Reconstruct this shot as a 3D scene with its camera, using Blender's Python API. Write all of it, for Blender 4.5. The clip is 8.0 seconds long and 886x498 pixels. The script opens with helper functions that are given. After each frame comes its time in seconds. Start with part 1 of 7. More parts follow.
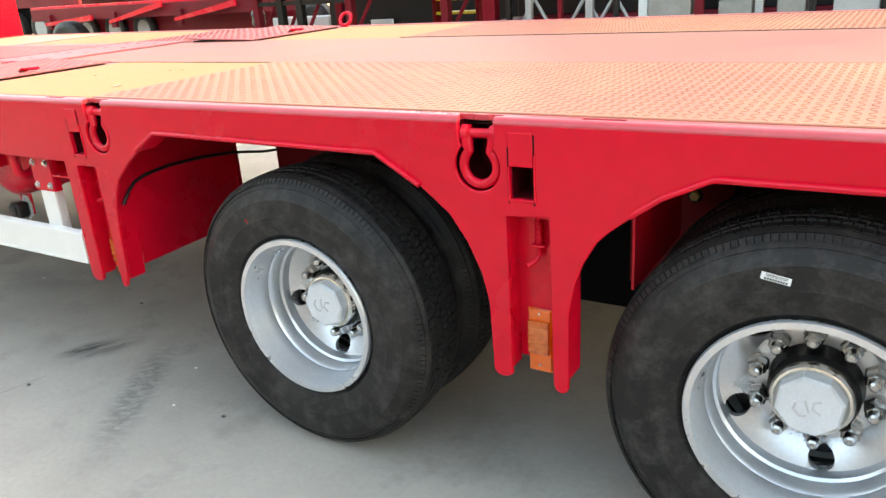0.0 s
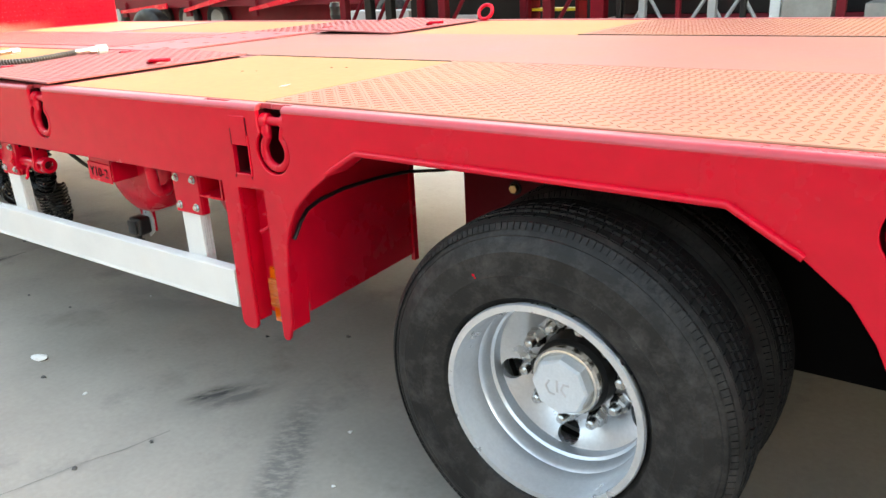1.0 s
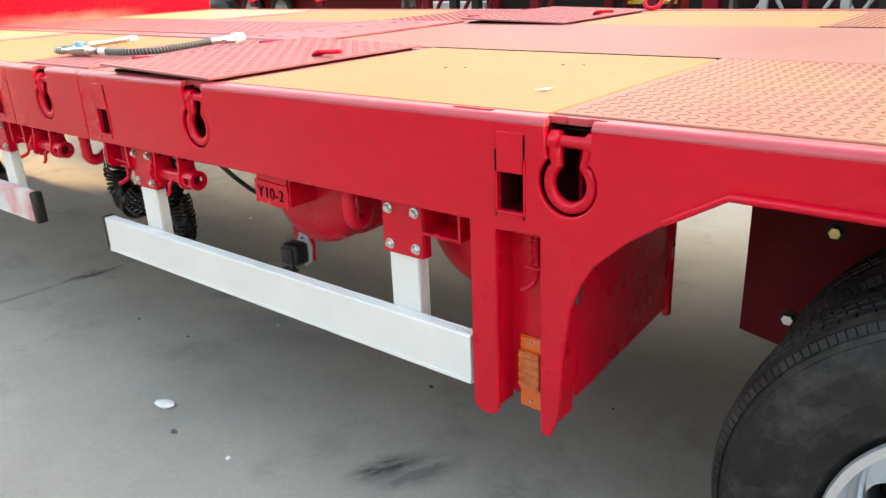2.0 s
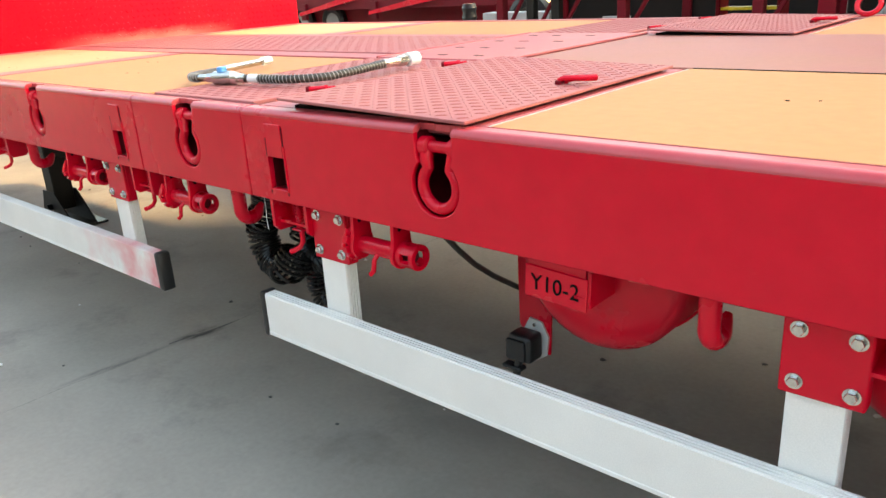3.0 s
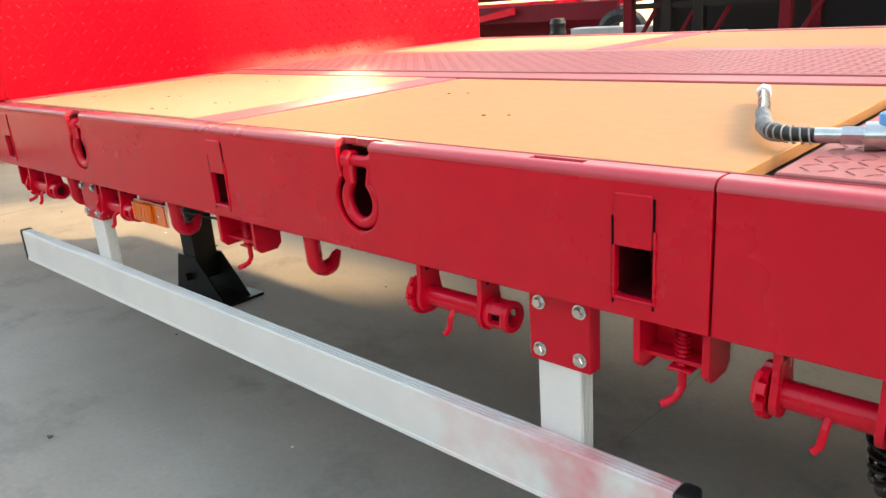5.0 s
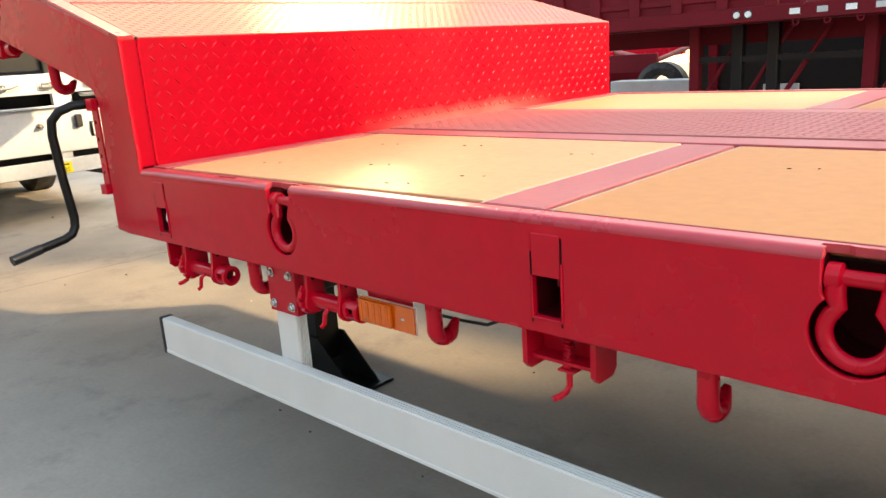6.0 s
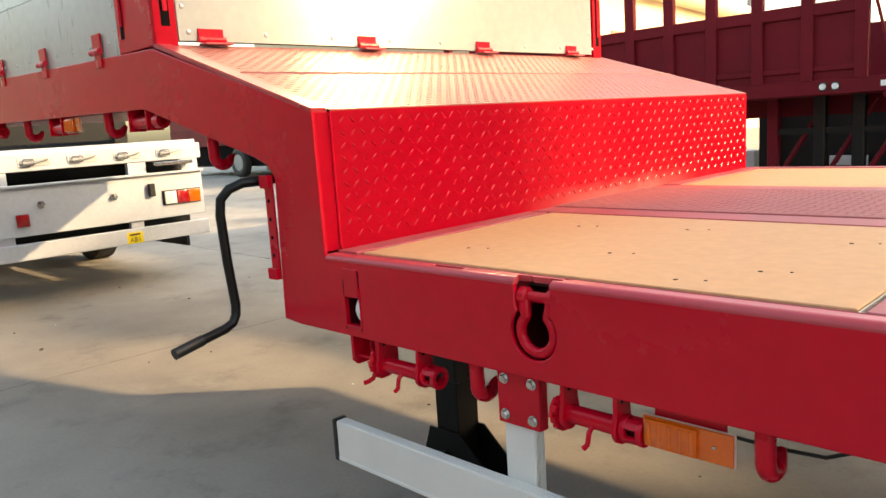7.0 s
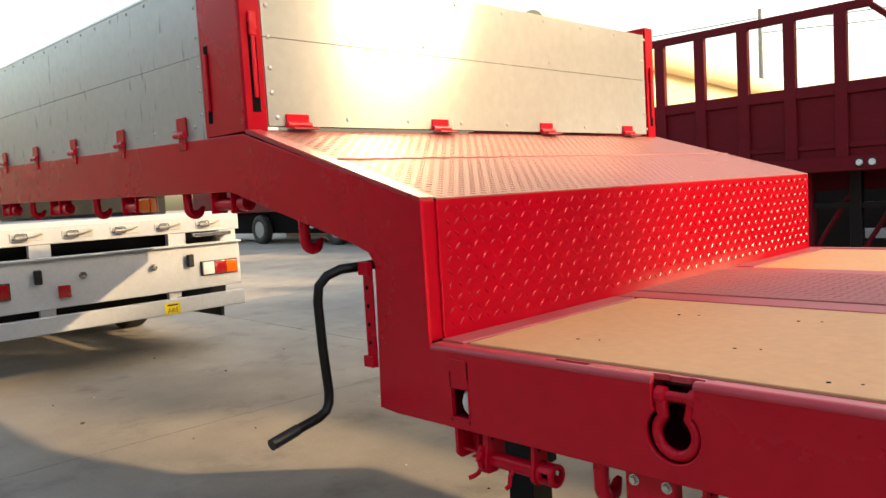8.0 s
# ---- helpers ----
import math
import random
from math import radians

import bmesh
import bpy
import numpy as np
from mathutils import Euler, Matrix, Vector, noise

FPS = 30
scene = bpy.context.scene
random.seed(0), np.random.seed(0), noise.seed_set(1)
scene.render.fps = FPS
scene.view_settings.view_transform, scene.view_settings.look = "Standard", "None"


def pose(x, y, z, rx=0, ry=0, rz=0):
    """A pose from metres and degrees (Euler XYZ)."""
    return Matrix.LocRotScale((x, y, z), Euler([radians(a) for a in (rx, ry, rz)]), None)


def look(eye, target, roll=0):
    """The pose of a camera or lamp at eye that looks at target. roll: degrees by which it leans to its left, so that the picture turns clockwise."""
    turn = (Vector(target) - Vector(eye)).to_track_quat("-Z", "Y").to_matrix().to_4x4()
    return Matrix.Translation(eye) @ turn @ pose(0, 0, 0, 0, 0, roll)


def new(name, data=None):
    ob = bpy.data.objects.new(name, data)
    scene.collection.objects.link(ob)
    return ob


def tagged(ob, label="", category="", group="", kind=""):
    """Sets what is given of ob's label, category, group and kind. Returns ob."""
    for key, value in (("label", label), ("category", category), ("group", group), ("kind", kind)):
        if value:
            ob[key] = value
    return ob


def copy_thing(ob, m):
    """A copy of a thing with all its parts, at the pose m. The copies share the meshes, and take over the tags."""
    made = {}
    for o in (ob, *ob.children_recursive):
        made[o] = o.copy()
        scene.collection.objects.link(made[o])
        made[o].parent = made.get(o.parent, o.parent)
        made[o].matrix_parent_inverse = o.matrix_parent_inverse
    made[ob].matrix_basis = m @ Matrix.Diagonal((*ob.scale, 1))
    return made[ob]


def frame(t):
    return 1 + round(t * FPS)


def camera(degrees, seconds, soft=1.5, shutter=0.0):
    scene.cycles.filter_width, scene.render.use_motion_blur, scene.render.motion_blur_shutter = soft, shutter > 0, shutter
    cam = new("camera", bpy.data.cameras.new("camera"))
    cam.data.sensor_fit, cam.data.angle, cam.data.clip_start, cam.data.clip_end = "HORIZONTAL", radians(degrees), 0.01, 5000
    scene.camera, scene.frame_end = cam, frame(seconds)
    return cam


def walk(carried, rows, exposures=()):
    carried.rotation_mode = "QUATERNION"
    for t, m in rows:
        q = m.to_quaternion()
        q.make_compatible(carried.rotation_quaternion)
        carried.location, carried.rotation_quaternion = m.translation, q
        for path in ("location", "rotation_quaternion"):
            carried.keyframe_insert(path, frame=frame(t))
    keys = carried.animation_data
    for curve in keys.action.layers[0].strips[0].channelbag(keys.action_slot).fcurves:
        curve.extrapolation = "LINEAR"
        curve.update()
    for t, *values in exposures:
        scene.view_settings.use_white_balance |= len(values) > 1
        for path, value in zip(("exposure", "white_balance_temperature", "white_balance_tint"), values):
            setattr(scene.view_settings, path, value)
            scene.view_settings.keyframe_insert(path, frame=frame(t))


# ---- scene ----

cam = camera(60.9, 8.0)
PATH = [
    (0, (0.496, -1.372, 1.343), (-0.516, 0.208, 0.65), -4.1),
    (0.3, (0.289, -1.294, 1.331), (-0.756, 0.27, 0.652), -3.6),
    (0.5, (0.123, -1.234, 1.337), (-0.946, 0.311, 0.652), -3.5),
    (0.8, (-0.071, -1.192, 1.314), (-1.168, 0.335, 0.631), -3.1),
    (1, (-0.243, -1.173, 1.324), (-1.356, 0.337, 0.631), -2.9),
    (1.2, (-0.389, -1.15, 1.317), (-1.52, 0.345, 0.618), -2.6),
    (1.5, (-0.595, -1.105, 1.298), (-1.748, 0.372, 0.595), -2.5),
    (1.8, (-0.854, -1.066, 1.291), (-2.04, 0.384, 0.59), -2.6),
    (2, (-0.984, -1.055, 1.291), (-2.18, 0.385, 0.589), -2.5),
    (2.2, (-1.125, -1.043, 1.296), (-2.347, 0.38, 0.6), -2.7),
    (3.3, (-1.994, -0.916, 1.287), (-3.274, 0.468, 0.619), -3.6),
    (3.5, (-2.15, -0.901, 1.289), (-3.441, 0.476, 0.627), -3.6),
    (3.6, (-2.25, -0.889, 1.283), (-3.545, 0.484, 0.623), -3.7),
    (4, (-2.549, -0.838, 1.265), (-3.85, 0.531, 0.606), -3.6),
    (4.2, (-2.728, -0.82, 1.266), (-4.028, 0.551, 0.609), -3.6),
    (4.5, (-2.939, -0.828, 1.252), (-4.237, 0.546, 0.599), -3.7),
    (4.7, (-3.089, -0.826, 1.261), (-4.404, 0.537, 0.618), -4.2),
    (5.8, (-4.0, -0.919, 1.287), (-5.321, 0.485, 0.752), -3.9),
    (6, (-4.119, -0.96, 1.313), (-5.454, 0.441, 0.81), -3.9),
    (6.3, (-4.301, -1.005, 1.32), (-5.66, 0.391, 0.867), -3.8),
    (6.5, (-4.427, -1.024, 1.341), (-5.797, 0.372, 0.924), -3.7),
    (6.8, (-4.58, -1.074, 1.35), (-5.973, 0.317, 0.999), -3.5),
    (7, (-4.652, -1.113, 1.355), (-6.049, 0.28, 1.029), -3.7),
    (7.3, (-4.762, -1.196, 1.381), (-6.172, 0.195, 1.105), -3.5),
    (7.5, (-4.815, -1.219, 1.388), (-6.228, 0.178, 1.155), -3.6),
    (7.8, (-4.828, -1.245, 1.405), (-6.251, 0.148, 1.22), -3.6),
    (8, (-4.834, -1.258, 1.424), (-6.261, 0.135, 1.274), -3.4),
]
walk(cam, [(t, look(eye, target, roll)) for t, eye, target, roll in PATH],
     exposures=[(0.0, 3.6, 9200, 8), (2.0, 3.4, 8900, 8), (3.5, 3.15, 8800, 7), (4.5, 3.15, 8800, 7), (6.0, 2.84, 8500, 8), (6.5, 2.70, 8500, 8), (7.0, 2.42, 8500, 8), (8.0, 1.95, 8500, 9)])


# ---- light ----
SUN_WAY = Vector((0.737, 0.676, 0.41)).normalized()
world = bpy.data.worlds.new("World")
scene.world = world
world.use_nodes = True
sky = world.node_tree.nodes.new("ShaderNodeTexSky")
sky.sky_type = "NISHITA"
sky.sun_disc = False
sky.sun_elevation, sky.sun_rotation = math.asin(SUN_WAY.z), math.atan2(SUN_WAY.x, SUN_WAY.y)
sky.air_density, sky.dust_density, sky.ozone_density = 1.2, 3.0, 1.6
world.node_tree.links.new(sky.outputs[0], world.node_tree.nodes["Background"].inputs[0])
world.node_tree.nodes["Background"].inputs[1].default_value = 0.125
sun = new("sun", bpy.data.lights.new("sun", "SUN"))
sun.data.energy, sun.data.angle, sun.data.color = 1.3, radians(1.0), (1.0, 0.77, 0.52)
sun.matrix_world = look(SUN_WAY * 40, (0, 0, 0))


# ---- materials ----
def material(name, base, rough=0.5, metal=0.0, second=None, scale=6.0, amount=0.5, fine=60.0, bump=0.1,
             coat=0.0, rough_var=0.12, spec=0.5, vector="Object"):
    """Principled paint, metal or stone: two scales of noise in colour, roughness and relief."""
    m = bpy.data.materials.new(name)
    m.use_nodes = True
    nt = m.node_tree
    nodes, link = nt.nodes, nt.links.new
    p = nodes["Principled BSDF"]
    p.inputs["Metallic"].default_value = metal
    p.inputs["Specular IOR Level"].default_value = spec
    if coat:
        p.inputs["Coat Weight"].default_value = coat
        p.inputs["Coat Roughness"].default_value = 0.12
    tc = nodes.new("ShaderNodeTexCoord")
    big = nodes.new("ShaderNodeTexNoise")
    big.inputs["Scale"].default_value = scale
    big.inputs["Detail"].default_value = 6
    big.inputs["Roughness"].default_value = 0.62
    link(tc.outputs[vector], big.inputs["Vector"])
    small = nodes.new("ShaderNodeTexNoise")
    small.inputs["Scale"].default_value = fine
    small.inputs["Detail"].default_value = 4
    link(tc.outputs[vector], small.inputs["Vector"])
    ramp = nodes.new("ShaderNodeValToRGB")
    ramp.color_ramp.elements[0].position, ramp.color_ramp.elements[1].position = 0.35, 0.68
    link(big.outputs["Fac"], ramp.inputs["Fac"])
    scaled = nodes.new("ShaderNodeMath")
    scaled.operation = "MULTIPLY"
    scaled.inputs[1].default_value = amount
    link(ramp.outputs["Color"], scaled.inputs[0])
    second = second or tuple(c * 0.7 for c in base)
    mix = nodes.new("ShaderNodeMix")
    mix.data_type = "RGBA"
    mix.inputs["A"].default_value, mix.inputs["B"].default_value = (*base, 1), (*second, 1)
    link(scaled.outputs[0], mix.inputs["Factor"])
    grain = nodes.new("ShaderNodeMapRange")
    grain.inputs["To Min"].default_value, grain.inputs["To Max"].default_value = 0.88, 1.12
    link(small.outputs["Fac"], grain.inputs["Value"])
    tint = nodes.new("ShaderNodeMix")
    tint.data_type, tint.blend_type = "RGBA", "MULTIPLY"
    tint.inputs["Factor"].default_value = 1.0
    link(mix.outputs["Result"], tint.inputs["A"])
    link(grain.outputs["Result"], tint.inputs["B"])
    link(tint.outputs["Result"], p.inputs["Base Color"])
    r = nodes.new("ShaderNodeMapRange")
    r.inputs["To Min"].default_value, r.inputs["To Max"].default_value = max(0.02, rough - rough_var), min(1, rough + rough_var)
    link(big.outputs["Fac"], r.inputs["Value"])
    link(r.outputs["Result"], p.inputs["Roughness"])
    if bump:
        b = nodes.new("ShaderNodeBump")
        b.inputs["Strength"].default_value, b.inputs["Distance"].default_value = bump, 0.002
        link(small.outputs["Fac"], b.inputs["Height"])
        link(b.outputs["Normal"], p.inputs["Normal"])
    return m


RED_BASE = (0.62, 0.003, 0.020)
red = material("red_paint", RED_BASE, 0.26, second=(0.54, 0.003, 0.018), scale=1.6, amount=0.8, fine=22, bump=0.05, spec=0.28, rough_var=0.13)
red_deck = material("dusty_red_paint", (0.38, 0.055, 0.068), 0.42, second=(0.40, 0.125, 0.122), scale=3.0, amount=0.75, fine=70, bump=0.12, spec=0.25)
red_tread = material("dusty_red_tread", (0.34, 0.080, 0.082), 0.52, second=(0.37, 0.140, 0.126), scale=2.3, amount=0.8, fine=80, bump=0.10, spec=0.2)
# rear copies of the deck reds: dust plus painted-in pale sky glare
red_deck_rear = material("dusty_glare_red_paint", (0.30, 0.096, 0.080), 0.50, second=(0.33, 0.148, 0.104), scale=2.2, amount=0.8, fine=70, bump=0.12, spec=0.2)
red_tread_rear = material("dusty_glare_red_tread", (0.34, 0.118, 0.078), 0.50, second=(0.40, 0.205, 0.118), scale=1.6, amount=0.85, fine=80, bump=0.10, spec=0.2)
# dusty red whose peach tint paints in the low sun's glare
red_slope = material("sun_glare_red_tread", (0.36, 0.098, 0.078), 0.42, second=(0.40, 0.155, 0.110), scale=2.0, amount=0.8, fine=80, bump=0.10, spec=0.32)
red_rail = material("red_rail_paint", (0.50, 0.028, 0.042), 0.30, second=(0.46, 0.085, 0.090), scale=2.5, amount=0.7, fine=60, bump=0.06, spec=0.5)
red_clean = material("bright_red_tread", (0.42, 0.0005, 0.013), 0.36, second=(0.36, 0.0005, 0.011), scale=3, amount=0.5, fine=60, bump=0.05, spec=0.08)
red_lozenge = material("worn_red_lozenges", (0.42, 0.0008, 0.014), 0.27, second=(0.36, 0.0008, 0.012), scale=3, amount=0.5, fine=60, bump=0.05, spec=0.24)
# red darkened for the backlit, shaded sides of the parked trailers
red_shaded = material("shaded_red_paint", (0.16, 0.007, 0.014), 0.5, second=(0.09, 0.007, 0.011), scale=1.2, amount=0.7, fine=20, bump=0.1, spec=0.12)
# red darkened to carry the shade under decks; small latch parts share it
red_dark = material("darkened_red_paint", (0.17, 0.003, 0.010), 0.45, second=(0.10, 0.004, 0.008), scale=4, amount=0.5, fine=40, bump=0.1, spec=0.12)
# dark colour for the added sheet that soaks up light below the deck
underside_black = material("bounce_dark_sheet", (0.035, 0.012, 0.012), 0.6, second=(0.02, 0.012, 0.011), scale=3, amount=0.6, fine=40, bump=0.1, spec=0.2)
wood = material("varnished_plywood", (0.45, 0.203, 0.082), 0.58, second=(0.47, 0.226, 0.108), scale=2.2, amount=0.7, fine=35, bump=0.06, spec=0.12)
# same plywood with the brighter front light put into its colour
wood_front = material("brightened_varnished_plywood", (0.57, 0.300, 0.142), 0.52, second=(0.58, 0.318, 0.168), scale=2.2, amount=0.7, fine=35, bump=0.06, spec=0.2)
sealant = material("white_sealant", (0.38, 0.345, 0.30), 0.6, scale=20, amount=0.5)
alu = material("brushed_aluminium", (0.80, 0.775, 0.735), 0.42, metal=0.12, second=(0.68, 0.66, 0.63), scale=5, amount=0.5, fine=420, bump=0.01, spec=0.3)
alu_pink = material("aluminium_with_red_overspray", (0.80, 0.775, 0.735), 0.42, metal=0.12, second=(0.68, 0.66, 0.63), scale=5, amount=0.5, fine=420, bump=0.01, spec=0.3)


def overspray(m, x0, x1):
    """Blotches of red spray that thicken towards the bracket end."""
    nt = m.node_tree
    p = nt.nodes["Principled BSDF"]
    tc, sep, grow_in, n, r, f, mix = (nt.nodes.new("ShaderNode" + k) for k in ("TexCoord", "SeparateXYZ", "MapRange", "TexNoise", "ValToRGB", "Math", "Mix"))
    nt.links.new(tc.outputs["Object"], sep.inputs[0])
    grow_in.inputs["From Min"].default_value, grow_in.inputs["From Max"].default_value = x0, x1
    nt.links.new(sep.outputs[0], grow_in.inputs["Value"])
    n.inputs["Scale"].default_value, n.inputs["Detail"].default_value = 7.0, 4
    nt.links.new(tc.outputs["Object"], n.inputs["Vector"])
    r.color_ramp.elements[0].position, r.color_ramp.elements[1].position = 0.40, 0.70
    nt.links.new(n.outputs["Fac"], r.inputs["Fac"])
    f.operation = "MULTIPLY"
    nt.links.new(grow_in.outputs["Result"], f.inputs[0])
    nt.links.new(r.outputs["Color"], f.inputs[1])
    mix.data_type = "RGBA"
    mix.inputs["B"].default_value = (0.72, 0.09, 0.12, 1)
    nt.links.new(p.inputs["Base Color"].links[0].from_socket, mix.inputs["A"])
    nt.links.new(f.outputs[0], mix.inputs["Factor"])
    nt.links.new(mix.outputs["Result"], p.inputs["Base Color"])


def dust_drift(m, centre, half, foot, rise):
    """Pale dust blown against the foot of an upright plate, highest about its middle."""
    nt = m.node_tree
    p = nt.nodes["Principled BSDF"]
    tc, sep, n, across, up, f, mix = (nt.nodes.new("ShaderNode" + k) for k in ("TexCoord", "SeparateXYZ", "TexNoise", "MapRange", "MapRange", "Math", "Mix"))
    off, size, lift = (nt.nodes.new("ShaderNodeMath") for _ in range(3))
    nt.links.new(tc.outputs["Object"], sep.inputs[0])
    n.inputs["Scale"].default_value, n.inputs["Detail"].default_value = 9.0, 6
    nt.links.new(tc.outputs["Object"], n.inputs["Vector"])
    off.operation, size.operation, lift.operation, f.operation = "SUBTRACT", "ABSOLUTE", "MULTIPLY_ADD", "MULTIPLY"
    off.inputs[1].default_value = centre
    nt.links.new(sep.outputs[1], off.inputs[0])
    nt.links.new(off.outputs[0], size.inputs[0])
    across.inputs["From Min"].default_value, across.inputs["From Max"].default_value = half, half * 0.35
    nt.links.new(size.outputs[0], across.inputs["Value"])
    lift.inputs[1].default_value = -0.05
    nt.links.new(n.outputs["Fac"], lift.inputs[0])
    nt.links.new(sep.outputs[2], lift.inputs[2])
    up.inputs["From Min"].default_value, up.inputs["From Max"].default_value = foot + rise, foot - 0.02
    up.inputs["To Max"].default_value = 0.7
    nt.links.new(lift.outputs[0], up.inputs["Value"])
    nt.links.new(across.outputs["Result"], f.inputs[0])
    nt.links.new(up.outputs["Result"], f.inputs[1])
    mix.data_type = "RGBA"
    mix.inputs["B"].default_value = (0.42, 0.16, 0.145, 1)
    nt.links.new(p.inputs["Base Color"].links[0].from_socket, mix.inputs["A"])
    nt.links.new(f.outputs[0], mix.inputs["Factor"])
    nt.links.new(mix.outputs["Result"], p.inputs["Base Color"])


for m in (red_clean, red_lozenge):
    dust_drift(m, 1.42, 0.62, 1.035, 0.058)
overspray(alu_pink, -4.30, -3.85)
# frame red darkened to carry the shade inside pockets and capstan bores
pocket_red = material("shaded_pocket_red", (0.09, 0.002, 0.005), 0.5, second=(0.05, 0.002, 0.004), scale=8, amount=0.5, fine=50, bump=0.1, spec=0.2)
galv = material("galvanised_sheet", (0.60, 0.585, 0.555), 0.15, metal=0.45, second=(0.52, 0.51, 0.485), scale=1.6, amount=0.6, fine=24, bump=0.0, rough_var=0.02)


def roll_grain(m, way, amount, scuffs):
    """Rolled sheet: reflections stretch along one way, with short scuffs beside it."""
    nt = m.node_tree
    p = nt.nodes["Principled BSDF"]
    p.inputs["Anisotropic"].default_value = amount
    v = nt.nodes.new("ShaderNodeCombineXYZ")
    for i in range(3):
        v.inputs[i].default_value = way[i]
    nt.links.new(v.outputs[0], p.inputs["Tangent"])
    if not scuffs:
        return
    tc, mp, n, r = (nt.nodes.new(k) for k in ("ShaderNodeTexCoord", "ShaderNodeMapping", "ShaderNodeTexNoise", "ShaderNodeValToRGB"))
    mp.inputs["Scale"].default_value = (14, 14, 3)
    n.inputs["Scale"].default_value, n.inputs["Detail"].default_value = 2.0, 5
    r.color_ramp.elements[0].position, r.color_ramp.elements[1].position = 0.62, 0.72
    nt.links.new(tc.outputs["Object"], mp.inputs["Vector"])
    nt.links.new(mp.outputs[0], n.inputs["Vector"])
    nt.links.new(n.outputs["Fac"], r.inputs["Fac"])
    mix = nt.nodes.new("ShaderNodeMix")
    mix.data_type = "RGBA"
    mix.inputs["B"].default_value = (0.22, 0.23, 0.25, 1)
    nt.links.new(p.inputs["Base Color"].links[0].from_socket, mix.inputs["A"])
    nt.links.new(r.outputs["Color"], mix.inputs["Factor"])
    nt.links.new(mix.outputs["Result"], p.inputs["Base Color"])


galv_side = material("scuffed_galvanised_sheet", (0.50, 0.495, 0.485), 0.24, metal=0.35, second=(0.47, 0.48, 0.485), scale=1.6, amount=0.6, fine=24, bump=0.0, rough_var=0.05)
roll_grain(galv, (0, 0, 1), 0.85, 0.0)
roll_grain(galv_side, (0, 0, 1), 0.7, 1.0)
black = material("black_plastic", (0.011, 0.011, 0.0115), 0.42, scale=10, amount=0.4, fine=90, bump=0.1)
black_paint = material("black_paint", (0.006, 0.006, 0.0063), 0.38, scale=8, amount=0.4, fine=60, bump=0.06, spec=0.28)
chrome = material("chromed_steel", (0.80, 0.78, 0.74), 0.16, metal=1.0, second=(0.62, 0.60, 0.57), scale=20, amount=0.4, fine=150, bump=0.03)
zinc = material("zinc_plated_bolt", (0.60, 0.59, 0.57), 0.2, metal=0.95, second=(0.40, 0.385, 0.36), scale=60, amount=0.6, fine=200, bump=0.05)
brass = material("yellow_zinc", (0.70, 0.55, 0.25), 0.32, metal=0.9, scale=60, amount=0.5, fine=200, bump=0.05)
silver = material("silver_rim_paint", (0.66, 0.67, 0.685), 0.30, metal=0.72, second=(0.54, 0.55, 0.565), scale=7, amount=0.45, fine=110, bump=0.04)
silver_cap = material("silver_cap_plastic", (0.70, 0.715, 0.73), 0.4, metal=0.1, scale=20, amount=0.3, fine=150, bump=0.04)
amber_faded = material("faded_amber_lens", (0.62, 0.155, 0.035), 0.20, second=(0.46, 0.085, 0.018), scale=60, amount=0.9, fine=200, bump=0.25, coat=0.5)
amber = material("amber_lens", (0.78, 0.125, 0.004), 0.16, second=(0.66, 0.085, 0.004), scale=40, amount=0.5, fine=140, bump=0.2, coat=0.6)
lens_red = material("red_lens", (0.34, 0.006, 0.010), 0.16, scale=40, amount=0.4, fine=140, bump=0.2, coat=0.6)
lens_clear = material("clear_lens", (0.75, 0.75, 0.73), 0.15, scale=40, amount=0.4, fine=140, bump=0.2, coat=0.6)
white_paint = material("white_paint", (0.48, 0.51, 0.555), 0.38, second=(0.40, 0.425, 0.465), scale=2, amount=0.5, fine=30, bump=0.05)
cream = material("cream_wall", (0.55, 0.46, 0.31), 0.75, second=(0.70, 0.60, 0.43), scale=0.6, amount=0.5, fine=8, bump=0.1)
grey_steel = material("grey_steel", (0.30, 0.30, 0.30), 0.5, metal=0.3, scale=3, amount=0.6, fine=30, bump=0.1)
dull_steel = material("dull_steel", (0.17, 0.16, 0.145), 0.6, metal=0.2, second=(0.26, 0.25, 0.23), scale=5, amount=0.7, fine=30, bump=0.1)
pale_grey = material("pale_grey_paint", (0.50, 0.51, 0.50), 0.5, scale=3, amount=0.6, fine=30, bump=0.1)
# near-black that stands in for the shade in gaps, slots and holes
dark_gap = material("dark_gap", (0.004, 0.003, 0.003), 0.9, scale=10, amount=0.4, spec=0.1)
yellow = material("yellow_sticker", (0.80, 0.62, 0.03), 0.4, scale=20, amount=0.3)
paper = material("white_paper", (0.78, 0.77, 0.74), 0.6, scale=30, amount=0.3)
blue = material("blue_plastic", (0.08, 0.35, 0.72), 0.35, scale=30, amount=0.3)
rubber_hose = material("black_rubber_hose", (0.03, 0.028, 0.022), 0.5, scale=40, amount=0.5, fine=200, bump=0.2)
coil_black = material("black_nylon_coil", (0.004, 0.004, 0.0042), 0.28, scale=20, amount=0.4, fine=100, bump=0.03, spec=0.35)
mark_grey = material("faded_mark", (0.60, 0.575, 0.575), 0.5, scale=40, amount=0.5)


